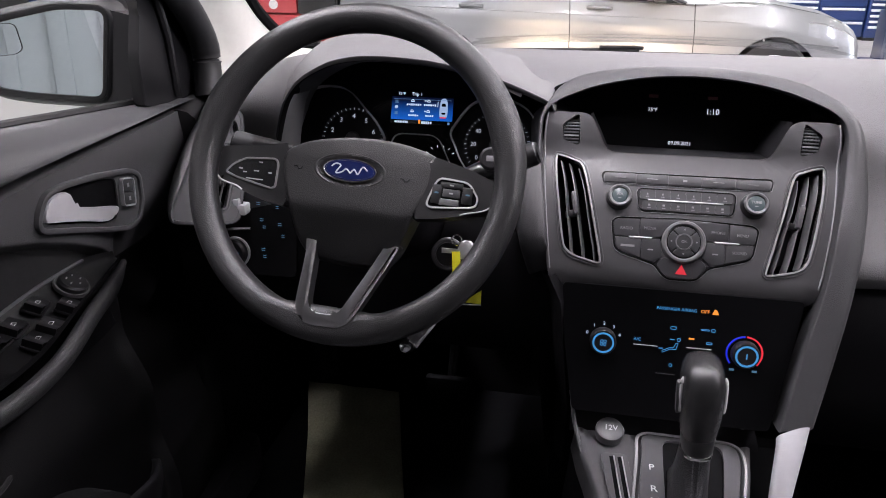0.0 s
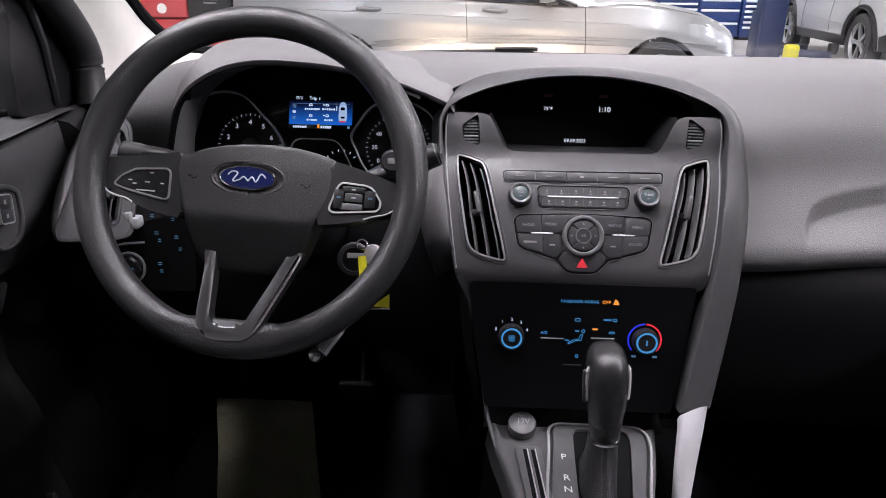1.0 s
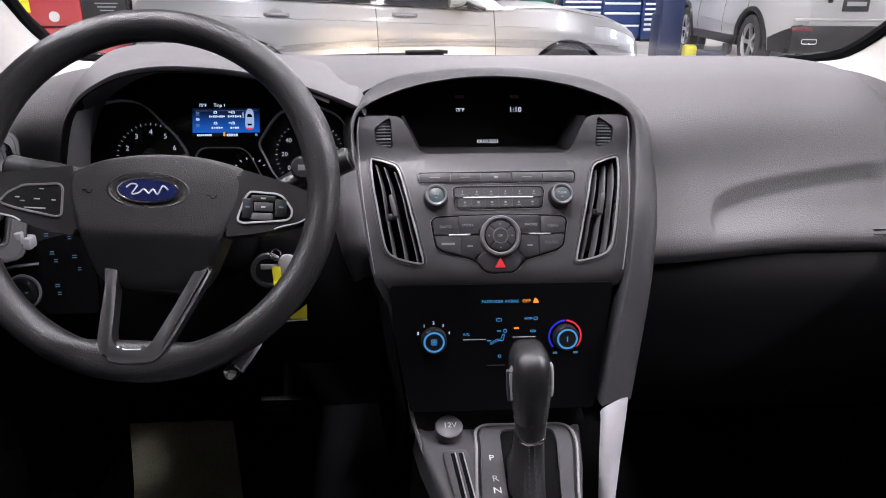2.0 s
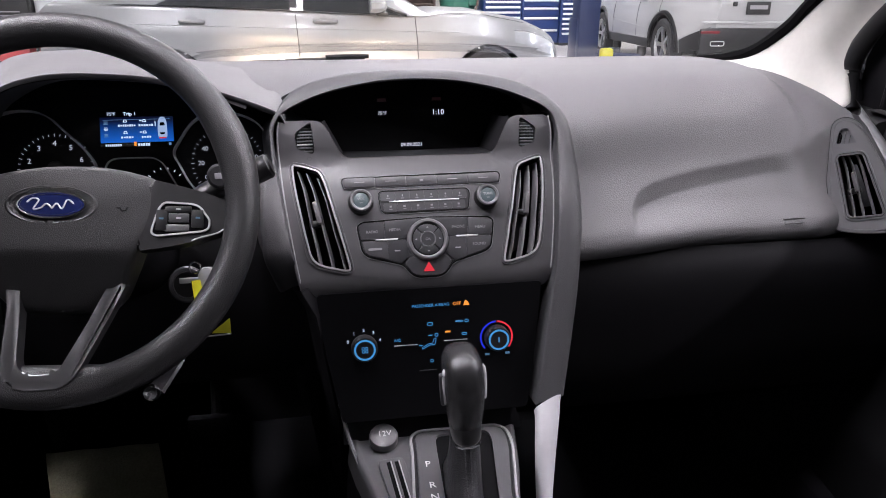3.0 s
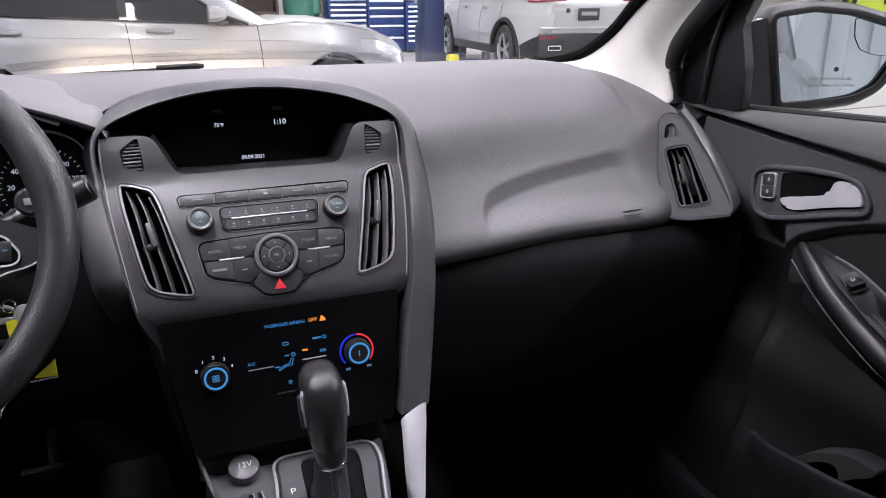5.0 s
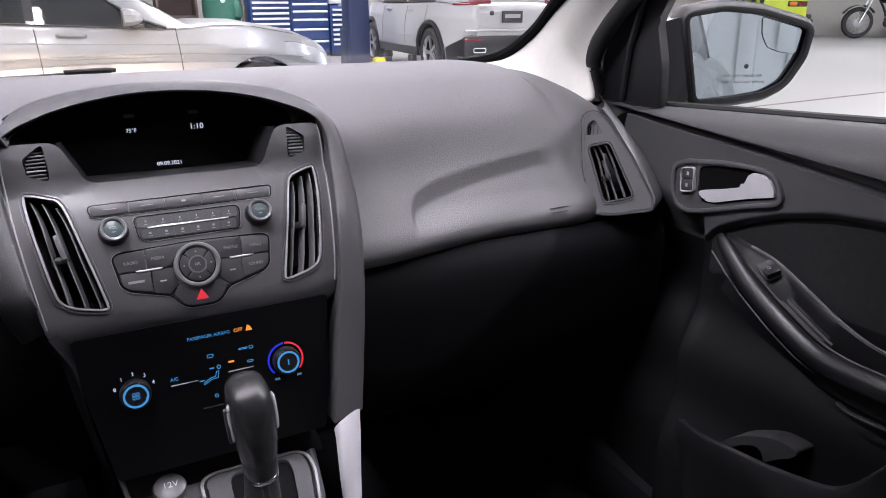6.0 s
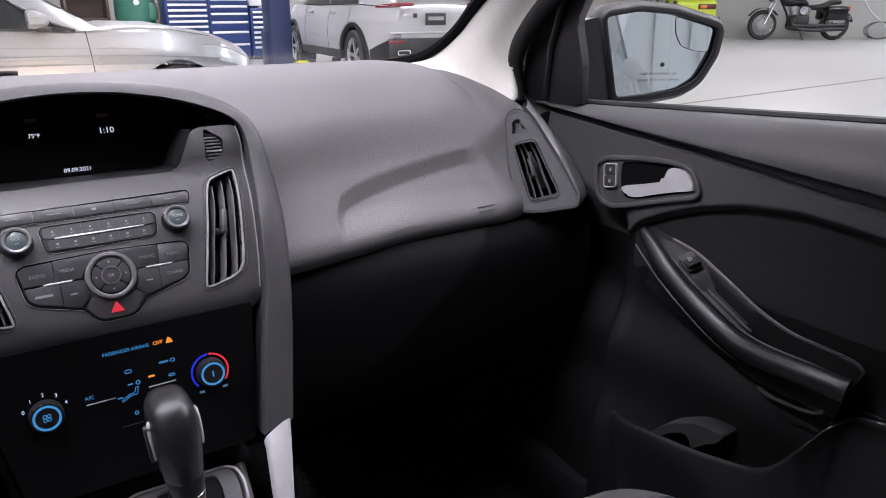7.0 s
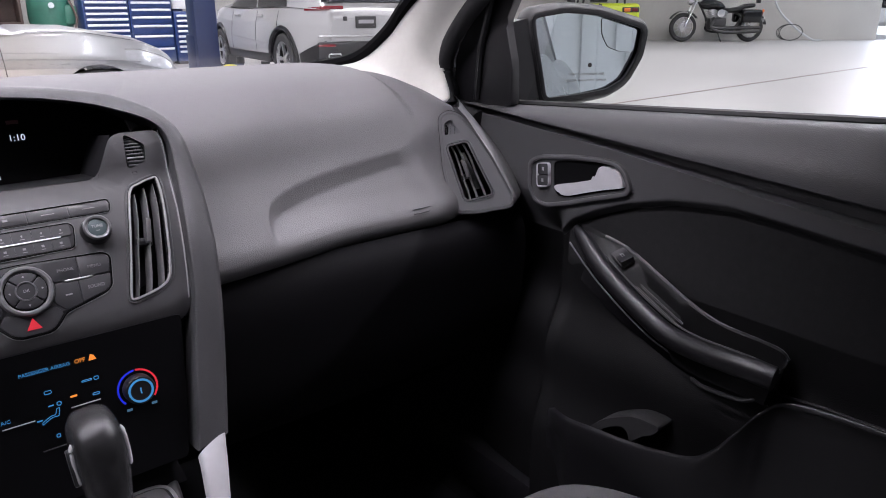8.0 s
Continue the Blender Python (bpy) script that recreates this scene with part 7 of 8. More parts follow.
# ---- parked cars ----
def rolling(parent, x, y, r, width, face, spokes=10, base=Matrix.Identity(4)):
    """A wheel with tyre and alloy rim, its outer side towards +y or -y."""
    m = base @ axes((x, y, r), (1, 0, 0), (0, face, 0))
    hub = part("wheel", revolve([(0.0, -0.02), (r * 0.42, -0.03), (r * 0.42, -0.06)], m, 24), DARK_METAL, parent)
    w = width / 2
    part("tyre", revolve([(r * 0.68, -w), (r * 0.9, -w), (r * 0.985, -w * 0.8), (r, 0), (r * 0.985, w * 0.8), (r * 0.9, w), (r * 0.68, w * 0.9), (r * 0.68, -w)], m, 40), TYRE, hub)
    part("rim", revolve([(r * 0.69, w * 0.85), (r * 0.66, w * 0.9), (r * 0.63, w * 0.6), (r * 0.62, -w * 0.5), (r * 0.69, -w * 0.5), (r * 0.69, w * 0.85)], m, 36), ALLOY, hub)
    part("barrel", revolve([(r * 0.618, w * 0.5), (r * 0.60, -w * 0.45), (r * 0.1, -w * 0.3), (r * 0.58, -w * 0.40), (r * 0.60, w * 0.45), (r * 0.618, w * 0.5)], m, 30), RUBBER, hub)
    for k in range(spokes):
        q = m @ Matrix.Rotation(2 * math.pi * k / spokes, 4, "Z")
        part("spoke", prism([(0.03, -0.026), (r * 0.40, -0.020), (r * 0.64, -0.034), (r * 0.64, 0.034), (r * 0.40, 0.020), (0.03, 0.026)], w * 0.35, w * 0.66, q, 0.006), ALLOY, hub)
    part("hub_cap", revolve([(0, w * 0.72), (0.05, w * 0.68), (0.06, w * 0.4)], m, 20), ALLOY, hub)


for axle in (1.86, -0.86):
    for s in (-1, 1):
        rolling(shell, axle, s * 0.765, 0.315, 0.2, s, 5, Matrix.Rotation(radians(90), 4, "Z"))


def interp(u, table):
    return float(np.interp(u, [a for a, _ in table], [b for _, b in table]))


def parked(name, label, m, paint, half, L0, L1, wb, r, top, base_z, roof, width_mid, dark_sill=False):
    """A car along +x: lower body with wheel arches, cabin, and its half-width function."""
    th = thing(name, (0, 0, 0), label, "car", "parked cars", m=m)

    def wide(u):
        e = (u - L0) / (L1 - L0) * 2 - 1
        return half * (1 - 0.30 * abs(e) ** 7 - 0.04 * e * e)

    def side(u, z):
        t = interp(u, top)
        f = (z - base_z) / (t - base_z)
        return wide(u) * (0.955 + 0.045 * math.sin(math.pi * min(max(f * 0.95 + 0.08, 0), 1)) - 0.035 * f ** 3 + 0.006 * smooth(0.70, 0.74, f) * (1 - smooth(0.74, 0.9, f)))

    nu, nz = 130, 26
    b = bmesh.new()
    for s in (-1, 1):
        grid = []
        for i in range(nu + 1):
            u = L0 + (L1 - L0) * i / nu
            t = interp(u, top)
            row = []
            for k in range(nz + 1):
                z = base_z + (t - base_z) * k / nz
                p = Vector((u, 0, z))
                inside = False
                for c in (-wb / 2, wb / 2):
                    d = Vector((u - c, z - r))
                    if d.length < r * 1.13:
                        inside = True
                        d = d.normalized() * r * 1.13 if d.length > 1e-6 else Vector((0, r * 1.13))
                        p.x, p.z = c + d.x, max(r + d.y, base_z)
                v = b.verts.new((p.x, s * side(p.x, p.z), p.z))
                row.append((v, inside))
            w, tt = side(u, t), t
            for f, dz in ((0.985, 0.012), (0.94, 0.022), (0.75, 0.034), (0.4, 0.045), (0.0, 0.05)):
                row.append((b.verts.new((u, s * w * f, tt + dz)), False))
            grid.append(row)
        for ra, rb in zip(grid, grid[1:]):
            for k in range(len(ra) - 1):
                q = (ra[k], ra[k + 1], rb[k + 1], rb[k])
                if not all(x[1] for x in q):
                    b.faces.new([x[0] for x in q])
        for row in (grid[0], grid[-1]):
            inner = [b.verts.new((v.co.x, 0, v.co.z)) for v, _ in row]
            for k in range(len(row) - 1):
                b.faces.new((row[k][0], row[k + 1][0], inner[k + 1], inner[k]))
    bmesh.ops.remove_doubles(b, verts=b.verts, dist=0.0005)
    bmesh.ops.dissolve_degenerate(b, edges=b.edges[:], dist=0.0004)
    part("body", b, paint, th, "", 40)
    for c in (-wb / 2, wb / 2):
        for s in (-1, 1):
            y0, y1 = s * (half - 0.03), s * (half - 0.35)
            arc = [[(c + r * 1.12 * math.cos(a), y, max(r + r * 1.12 * math.sin(a), base_z)) for a in np.linspace(-0.3, math.pi + 0.3, 20)] for y in (y0, y1)]
            part("arch_lining", loft(arc), RUBBER, th)
            rolling(th, c, s * (half - 0.125), r, 0.22, s, 5)
    part("underside", box(((L0 + L1) / 2, 0, base_z + 0.03), (L1 - L0 - 0.3, half * 1.7, 0.06), 0.02), RUBBER, th)

    def cab(u, f):
        """Point on the cabin's side at length u and height fraction f."""
        z0 = interp(u, top) + 0.015
        z1 = interp(u, roof)
        w = wide(u) * (width_mid - (width_mid - 0.70) * f ** 1.25)
        return Vector((u, w, z0 + (z1 - z0) * f))

    us = np.linspace(roof[0][0], roof[-1][0], 50)
    rows = []
    for u in us:
        half_row = [cab(u, f) for f in (0, 0.25, 0.5, 0.75, 0.92, 0.98)]
        z1 = interp(u, roof)
        w = half_row[-1].y
        crownp = [Vector((u, w * 0.93, z1)), Vector((u, w * 0.5, z1 + 0.022)), Vector((u, 0, z1 + 0.03))]
        right = half_row + crownp
        rows.append(right + [Vector((p.x, -p.y, p.z)) for p in right[-2::-1]])
    part("cabin", loft(rows, caps=True), paint, th, "", 40)

    def glazing(nm, u0, u1, v0, v1, s, mt=TINTED, back=RUBBER):
        rows = []
        for f in np.linspace(0.01, 0.86, 6):
            a, e = u0 + (v0 - u0) * f, u1 + (v1 - u1) * f
            rows.append([Vector((p.x, s * (p.y + 0.006), p.z)) for p in (cab(u, f) for u in np.linspace(a, e, 8))])
        return part(nm, loft(rows), mt, th, "dark side window")

    return th, side, wide, cab, glazing


SED_TOP = [(-2.42, 0.90), (-2.3, 0.985), (-1.6, 0.985), (-1.2, 0.972), (-0.4, 0.938), (0.3, 0.902), (0.6, 0.888), (0.8, 0.892), (0.95, 0.915), (1.3, 0.905), (1.75, 0.822), (1.95, 0.74), (2.05, 0.67), (2.1, 0.57)]
SED_ROOF = [(-1.75, 1.03), (-1.3, 1.23), (-0.9, 1.38), (-0.5, 1.44), (-0.2, 1.45), (0.05, 1.39), (0.42, 1.16), (0.82, 0.935)]
SALOON_M = Matrix.Translation((0.03, 6.5 + 0.88, 0))
DARK_GLASS = mat("dark car window", (0.02, 0.022, 0.024), 0.03, coat=0.3, vary=0.05)
car1, side1, wide1, cab1, glz1 = parked("car", "silver saloon car parked broadside in front of the windscreen", SALOON_M, SILVER_PAINT, 0.885, -2.42, 2.1, 2.76, 0.312, SED_TOP, 0.2, SED_ROOF, 0.94)
for s in (-1, 1):
    glz1("window_rear_door", -1.42, -0.345, -0.92, -0.345, s, DARK_GLASS)
    glz1("window_front_door", -0.29, 0.60, -0.29, -0.02, s, DARK_GLASS)
    part("pillar_cover", loft([[Vector((p.x, s * (p.y + 0.007), p.z)) for p in (cab1(-0.35, f), cab1(-0.285, f))] for f in np.linspace(0.05, 0.88, 8)]), RUBBER, car1, "black door pillar cover")
    for u in (-0.315, 0.70):
        part("door_gap", tube([(u + 0.03 * math.sin(z * 3), s * (side1(u, z) + 0.001), z) for z in np.linspace(0.30, 0.92, 10)], 0.004, 6), DARK_METAL, car1)
    part("shoulder_crease", tube([(u, s * (side1(u, 0.80 - 0.03 * u) + 0.001), 0.80 - 0.03 * u) for u in np.linspace(-2.0, 1.1, 24)], 0.004, 6), SILVER_PAINT, car1)
    for u in (-0.155, -1.24):
        z = 0.865
        hd = part("door_handle", tube(catmull([(u, s * (side1(u, z) + 0.004), z), (u + 0.04, s * (side1(u, z) + 0.034), z + 0.004), (u + 0.16, s * (side1(u, z) + 0.034), z), (u + 0.20, s * (side1(u, z) + 0.004), z - 0.003)], 4), 0.011, 10, flat=1.25), SILVER_PAINT, car1, "silver bow door handle")
        part("handle_recess", revolve([(0, 0.002), (0.05, 0.002), (0.055, 0)], axes((u + 0.10, s * side1(u + 0.1, z), z), (1, 0, 0), (0, s, 0)), 20), SILVER_PAINT, hd)
    sec = ((0.0, -0.035), (0.06, -0.055), (0.13, -0.05), (0.18, -0.02), (0.185, 0.03), (0.15, 0.065), (0.08, 0.075), (0.0, 0.06))
    mr = part("wing_mirror", loft([[Vector((0.36 + dx, s * (0.90 + w * g), 0.985 + h * g)) for w, h in sec] for dx, g in ((-0.05, 0.93), (-0.04, 1.0), (0.01, 0.98), (0.05, 0.85), (0.085, 0.6), (0.10, 0.3))], closed=True, caps=True), SILVER_PAINT, car1, "silver wing mirror")
    part("mirror_foot", box((0.42, s * 0.87, 0.925), (0.10, 0.12, 0.03), 0.01), DARK_METAL, car1)
    part("quarter_trim", tube([Vector((p.x, s * (p.y + 0.008), p.z)) for p in (cab1(0.64, 0.04), cab1(0.42, 0.3), cab1(0.18, 0.6))], 0.014, 8), DARK_METAL, car1)
    rows = []
    for u in np.linspace(1.62, 2.04, 8):
        t = interp(u, SED_TOP)
        rows.append([(u, s * (side1(u, z) + 0.004), z) for z in np.linspace(t - 0.19 + 0.05 * (2.04 - u), t - 0.03 - 0.1 * (2.04 - u), 5)])
    part("headlamp", loft(rows), LENS, car1, "clear headlamp")
    part("headlamp_rim", tube([(u, s * (side1(u, interp(u, SED_TOP) - 0.03 - 0.1 * (2.04 - u)) + 0.004), interp(u, SED_TOP) - 0.03 - 0.1 * (2.04 - u)) for u in np.linspace(1.62, 2.04, 8)], 0.005, 6), CHROME, car1)
    part("sill_line", tube([(u, s * (side1(u, 0.33) + 0.001), 0.33) for u in np.linspace(-0.95, 0.95, 12)], 0.008, 6), SILVER_PAINT, car1)
    part("bonnet_gap", tube([(u, s * side1(u, interp(u, SED_TOP)) * 0.985, interp(u, SED_TOP) + 0.010) for u in np.linspace(0.9, 1.9, 10)], 0.004, 6), DARK_METAL, car1)
part("grille", box((2.07, 0, 0.52), (0.06, 0.7, 0.16), 0.02), DARK_METAL, car1)
rows = [[Vector((u, a * wide1(u) * 0.80, interp(u, SED_ROOF) + 0.012 - 0.004)) for a in np.linspace(-0.85, 0.85, 7)] for u in np.linspace(0.10, 0.78, 6)]
part("windscreen", loft(rows), DARK_GLASS, car1, "dark windscreen")

SUV_TOP = [(-2.45, 0.95), (-2.40, 1.05), (-1.5, 1.09), (0.0, 1.07), (0.9, 1.08), (1.2, 1.10), (1.8, 1.04), (2.25, 0.92), (2.42, 0.75)]
SUV_ROOF = [(-2.36, 1.12), (-2.2, 1.45), (-2.0, 1.70), (-1.6, 1.74), (-0.5, 1.76), (0.1, 1.72), (0.6, 1.45), (1.25, 1.12)]
SUV_M = Matrix.Translation((5.86, 11.48, 0)) @ Matrix.Rotation(radians(85.6), 4, "Z")
car2, side2, wide2, cab2, glz2 = parked("car", "white sport utility car parked with its tail towards us", SUV_M, SUV_PAINT, 0.97, -2.45, 2.42, 2.85, 0.37, SUV_TOP, 0.30, SUV_ROOF, 0.93)
for s in (-1, 1):
    glz2("window_rear_door", -1.55, -0.45, -1.35, -0.42, s, DARK_GLASS)
    glz2("window_front_door", -0.38, 0.85, -0.38, 0.30, s, DARK_GLASS)
    for c in (-1.425, 1.425):
        ring_pts = [(c + 0.445 * math.cos(a), 0.37 + 0.445 * math.sin(a)) for a in np.linspace(-0.15, math.pi + 0.15, 24)]
        part("arch_trim", tube([(u, s * (side2(u, max(z, 0.32)) + 0.004), z) for u, z in ring_pts], 0.034, 8), BLACK, car2, "black plastic wheel arch trim")
    part("sill_trim", loft([[(u, s * (side2(u, z) + 0.006), z) for z in (0.30, 0.36, 0.43)] for u in np.linspace(-1.05, 1.05, 8)], thick=0.004), BLACK, car2, "black plastic sill trim")
    for u in (-0.42, 0.72, -1.25):
        part("door_gap", tube([(u, s * (side2(u, z) + 0.001), z) for z in np.linspace(0.45, 1.05, 8)], 0.004, 6), DARK_METAL, car2)
    part("side_crease", tube([(u, s * (side2(u, 0.62 + 0.05 * u) + 0.002), 0.62 + 0.05 * u) for u in np.linspace(-0.9, 0.9, 14)], 0.006, 6), SUV_PAINT, car2)
    for u in (-0.60, 0.42):
        part("door_handle", tube([(u - 0.1, s * (side2(u, 0.97) + 0.02), 0.97), (u + 0.1, s * (side2(u, 0.97) + 0.02), 0.97)], 0.016, 8), SUV_PAINT, car2)
    rows = [[(u, s * (side2(u, z) + 0.006), z) for z in (0.30, 0.36, 0.42, 0.47 - 0.40 * (u + 1.92))] for u in np.linspace(-2.40, -1.92, 6)]
    part("bumper_corner", loft(rows, thick=0.006), BLACK, car2, "dark lower bumper corner")
    rows = [[(u, s * (side2(max(u, -2.44), z) + 0.008), z) for z in np.linspace(1.06 - 0.02 * (u + 2.4), 1.10, 4)] for u in np.linspace(-2.42, -2.0, 6)]
    tl = part("tail_lamp", loft(rows, thick=0.006), TAIL, car2, "red tail lamp")
    part("lamp_back", box((-2.44, s * 0.60, 1.095), (0.03, 0.34, 0.05), 0.012), TAIL, tl)
    part("reflector", box((-2.488, s * 0.72, 0.60), (0.02, 0.26, 0.035), 0.01), TAIL, car2)
    pipe = rounded([(-0.10, -0.035), (0.10, -0.035), (0.10, 0.035), (-0.10, 0.035)], 0.03, 4)
    part("exhaust_tip", ring(pipe, shrink(pipe, 0.014), -0.03, 0.03, axes((-2.488, s * 0.62, 0.46), (0, 1, 0), (-1, 0, 0))), CHROME, car2, "chrome exhaust tip")
part("rear_bumper", box((-2.46, 0, 0.48), (0.06, 1.7, 0.34), 0.03), BLACK, car2, "dark rear bumper valance")
part("bumper_step", box((-2.45, 0, 0.72), (0.05, 1.66, 0.03), 0.012), SUV_PAINT, car2)
part("number_plate", box((-2.47, 0.1, 0.90), (0.02, 0.32, 0.16), 0.005), DARK_METAL, car2, "dark number plate")
part("plate_bar", box((-2.482, 0.1, 0.91), (0.006, 0.24, 0.05), 0.0), GREYMARK, car2)
part("rear_badge", box((-2.47, 0.42, 0.95), (0.015, 0.06, 0.06), 0.01), DARK_METAL, car2)
part("rear_window", loft([[Vector((-2.37 + 0.34 * f, a * (0.72 - 0.1 * f), 1.16 + 0.48 * f)) for a in np.linspace(-1, 1, 7)] for f in np.linspace(0, 1, 4)]), DARK_GLASS, car2)

# ---- two-post lift ----
for lx, ly in ((4.09, 11.3), (7.62, 11.3)):
    post = thing("lift_post", (lx, ly, 0), "dark blue steel post of a two-post car lift", "car lift", "lift posts")
    part("column", prism(rounded([(-0.17, -0.17), (0.17, -0.17), (0.17, 0.17), (0.08, 0.17), (0.08, 0.05), (-0.08, 0.05), (-0.08, 0.17), (-0.17, 0.17)], 0.02, 2), 0, 3.6, Matrix.Translation((lx, ly, 0))), BLUE_COL, post)
    part("base_plate", box((lx, ly, 0.02), (0.75, 0.6, 0.04), 0.005), BLUE_COL, post)
    part("carriage", box((lx, ly + 0.1, 0.35), (0.36, 0.36, 0.7), 0.03), BLUE_COL, post)
    for k, (dx, dy) in enumerate(((0.9, 0.8), (0.75, -0.5))):
        sx = 1 if lx < 6 else -1
        part("arm", box((0, 0, 0), (math.hypot(dx, dy), 0.14, 0.10), 0.02, axes((lx + sx * dx / 2, ly + dy / 2, 0.14), (sx * dx, dy, 0), (0, 0, 1))), BLUE_COL, post)
        part("lift_pad", revolve([(0, 0.10), (0.07, 0.10), (0.07, 0), (0.05, -0.05)], Matrix.Translation((lx + sx * dx, ly + dy, 0.2)), 16), DARK_METAL, post, "dark rubber lift pad")
    part("foot_guard", box((lx + (0.28 if lx < 6 else -0.28), ly - 0.25, 0.13), (0.20, 0.18, 0.26), 0.05), YELLOW, post, "yellow guard at the foot")


# ---- tool cabinets ----
def cabinet(x, y, w, h, drawers, label):
    cb = thing("tool_cabinet", (x, y, 0), label, "tool cabinet", "tool cabinets")
    part("body", box((x, y, h / 2 + 0.06), (w, 0.6, h), 0.012), BLUE, cb)
    part("plinth", box((x, y + 0.02, 0.04), (w - 0.06, 0.5, 0.08), 0), DARK_METAL, cb)
    z = h + 0.02
    for d in drawers:
        z -= d
        zz = z + d / 2
        dr = part("drawer", box((x, y - 0.31, zz), (w - 0.05, 0.03, d - 0.018), 0.006), BLUE, cb)
        part("drawer_handle", box((x, y - 0.335, zz + d / 2 - 0.04), (w - 0.07, 0.03, 0.042), 0.008), ALU, dr, "aluminium handle strip")
    return cb


cabinet(3.69, 15.3, 0.80, 1.5, [0.102] * 13, "blue steel tool cabinet with many drawers")
cabinet(4.50, 15.3, 0.80, 1.5, [0.10, 0.10, 0.11, 0.13, 0.14, 0.16, 0.19, 0.24, 0.24], "blue steel tool cabinet with wide drawers")
cabinet(5.09, 15.25, 0.34, 0.95, [0.098] * 8, "narrow blue steel drawer cabinet")
paper = thing("wall_box", (5.09, 15.25, 0.98), "white dispenser box above a narrow cabinet", "dispenser")
part("box", box((5.09, 15.2, 1.28), (0.32, 0.3, 0.46), 0.03), WHITE_PAINT, paper)
part("mount", box((5.09, 15.3, 1.02), (0.2, 0.2, 0.08), 0.01), BLUE, paper)
# green machine and dark boards left of the cabinets
gm = thing("bench_grinder", (2.86, 15.6, 0), "green workshop machine on a stand", "machine")
part("stand", tube([(2.86, 15.6, 0), (2.86, 15.6, 0.5)], 0.16, 16), DARK_METAL, gm)
part("drum", revolve([(0, 1.75), (0.26, 1.70), (0.36, 1.5), (0.38, 0.9), (0.33, 0.55), (0.2, 0.45)], Matrix.Translation((2.86, 15.6, 0)), 32), GREEN, gm, "green painted drum")
part("gauge", revolve([(0, 0.03), (0.05, 0.03), (0.05, 0)], axes((2.82, 15.23, 1.12), (1, 0, 0), (0, -1, 0)), 20), ALU, gm)
part("flange", box((3.14, 15.4, 0.95), (0.22, 0.3, 0.34), 0.05), GREEN, gm)
part("hose", tube(catmull([(3.1, 15.3, 1.3), (3.2, 15.15, 0.9), (3.05, 15.1, 0.5)], 6), 0.02, 8), BROWN, gm)
bd = thing("shelf_unit", (2.05, 16.3, 0), "dark brown shelf unit against the wall", "shelf")
part("side_board", box((1.70, 16.3, 1.0), (0.05, 0.5, 2.0), 0.01), BROWN, bd)
part("side_board", box((2.45, 16.3, 1.0), (0.05, 0.5, 2.0), 0.01), BROWN, bd)
part("back_board", box((2.07, 16.52, 1.0), (0.75, 0.03, 2.0), 0.0), BROWN, bd)
for k in range(4):
    part("shelf_board", box((2.07, 16.3, 0.3 + 0.5 * k), (0.72, 0.48, 0.03), 0.004), BROWN, bd)
ext = thing("fire_extinguisher", (1.05, 19.3, 1.1), "red fire extinguisher hung on the wall", "fire extinguisher")
part("cylinder", revolve([(0, 1.0), (0.08, 1.0), (0.09, 1.03), (0.09, 1.42), (0.05, 1.5), (0.03, 1.54)], Matrix.Translation((1.05, 19.45, 0)), 20), RED, ext)
part("valve", box((1.05, 19.45, 1.57), (0.08, 0.05, 0.07), 0.01), DARK_METAL, ext)
part("bracket", box((1.05, 19.56, 1.25), (0.12, 0.08, 0.3), 0.01), DARK_METAL, ext)

# ---- red machine and shelf on the driver's side ----
rm = thing("tyre_machine", (-2.75, 7.3, 0), "red and dark grey workshop machine beside the saloon", "machine")
part("cabinet", box((-3.0, 7.4, 0.36), (0.88, 0.7, 0.72), 0.03), RED, rm, "red painted lower cabinet")
part("upper_case", box((-3.175, 7.4, 0.99), (0.53, 0.7, 0.52), 0.03), RED, rm, "red painted upper case")
panel = part("control_box", box((-2.705, 7.39, 0.99), (0.395, 0.7, 0.52), 0.02), DARK_METAL, rm, "dark control box")
for k in range(3):
    part("label_bar", box((-2.68, 7.035, 0.93 - 0.03 * k), (0.20 - 0.04 * k, 0.008, 0.010), 0.0), GREYMARK, panel)
part("side_column", box((-2.355, 7.4, 0.65), (0.29, 0.5, 1.3), 0.02), SHEET, rm, "pale grey side column")
part("seam", box((-2.50, 7.06, 0.9), (0.02, 0.03, 0.8), 0.004), DARK_METAL, rm)
part("label", revolve([(0, 0.012), (0.045, 0.012), (0.045, 0)], axes((-3.15, 7.05, 0.815), (1, 0, 0), (0, -1, 0)), 20), WHITE_PAINT, rm, "white round label")
part("warning_label", box((-3.40, 7.045, 0.93), (0.10, 0.01, 0.16), 0.0), YELLOW, rm, "yellow warning label")
part("foot", box((-2.9, 7.38, 0.03), (1.3, 0.8, 0.06), 0.01), DARK_METAL, rm)
sh = thing("storage_rack", (-5.8, 8.2, 0), "blue storage rack with yellow boxes", "rack")
for dx in (-0.8, 0.8):
    part("upright", box((-5.8 + dx, 8.2, 1.1), (0.08, 0.5, 2.2), 0.01), BLUE, sh)
for k in range(4):
    part("shelf_board", box((-5.8, 8.2, 0.3 + 0.6 * k), (1.6, 0.5, 0.05), 0.006), BLUE, sh)
for k in range(3):
    bx = thing("storage_box", (-6.2 + 0.45 * k, 8.1, 0.95), "yellow plastic storage box on the rack", "box", "storage boxes")
    part("box", box((-6.2 + 0.45 * k, 8.1, 1.05), (0.34, 0.4, 0.24), 0.03), YELLOW, bx)
    part("front_label", box((-6.2 + 0.45 * k, 7.895, 1.05), (0.14, 0.012, 0.10), 0.0), WHITE_PAINT, bx)

# ---- motorcycle ----
RIGHT = Vector((0.80, -0.60, 0))
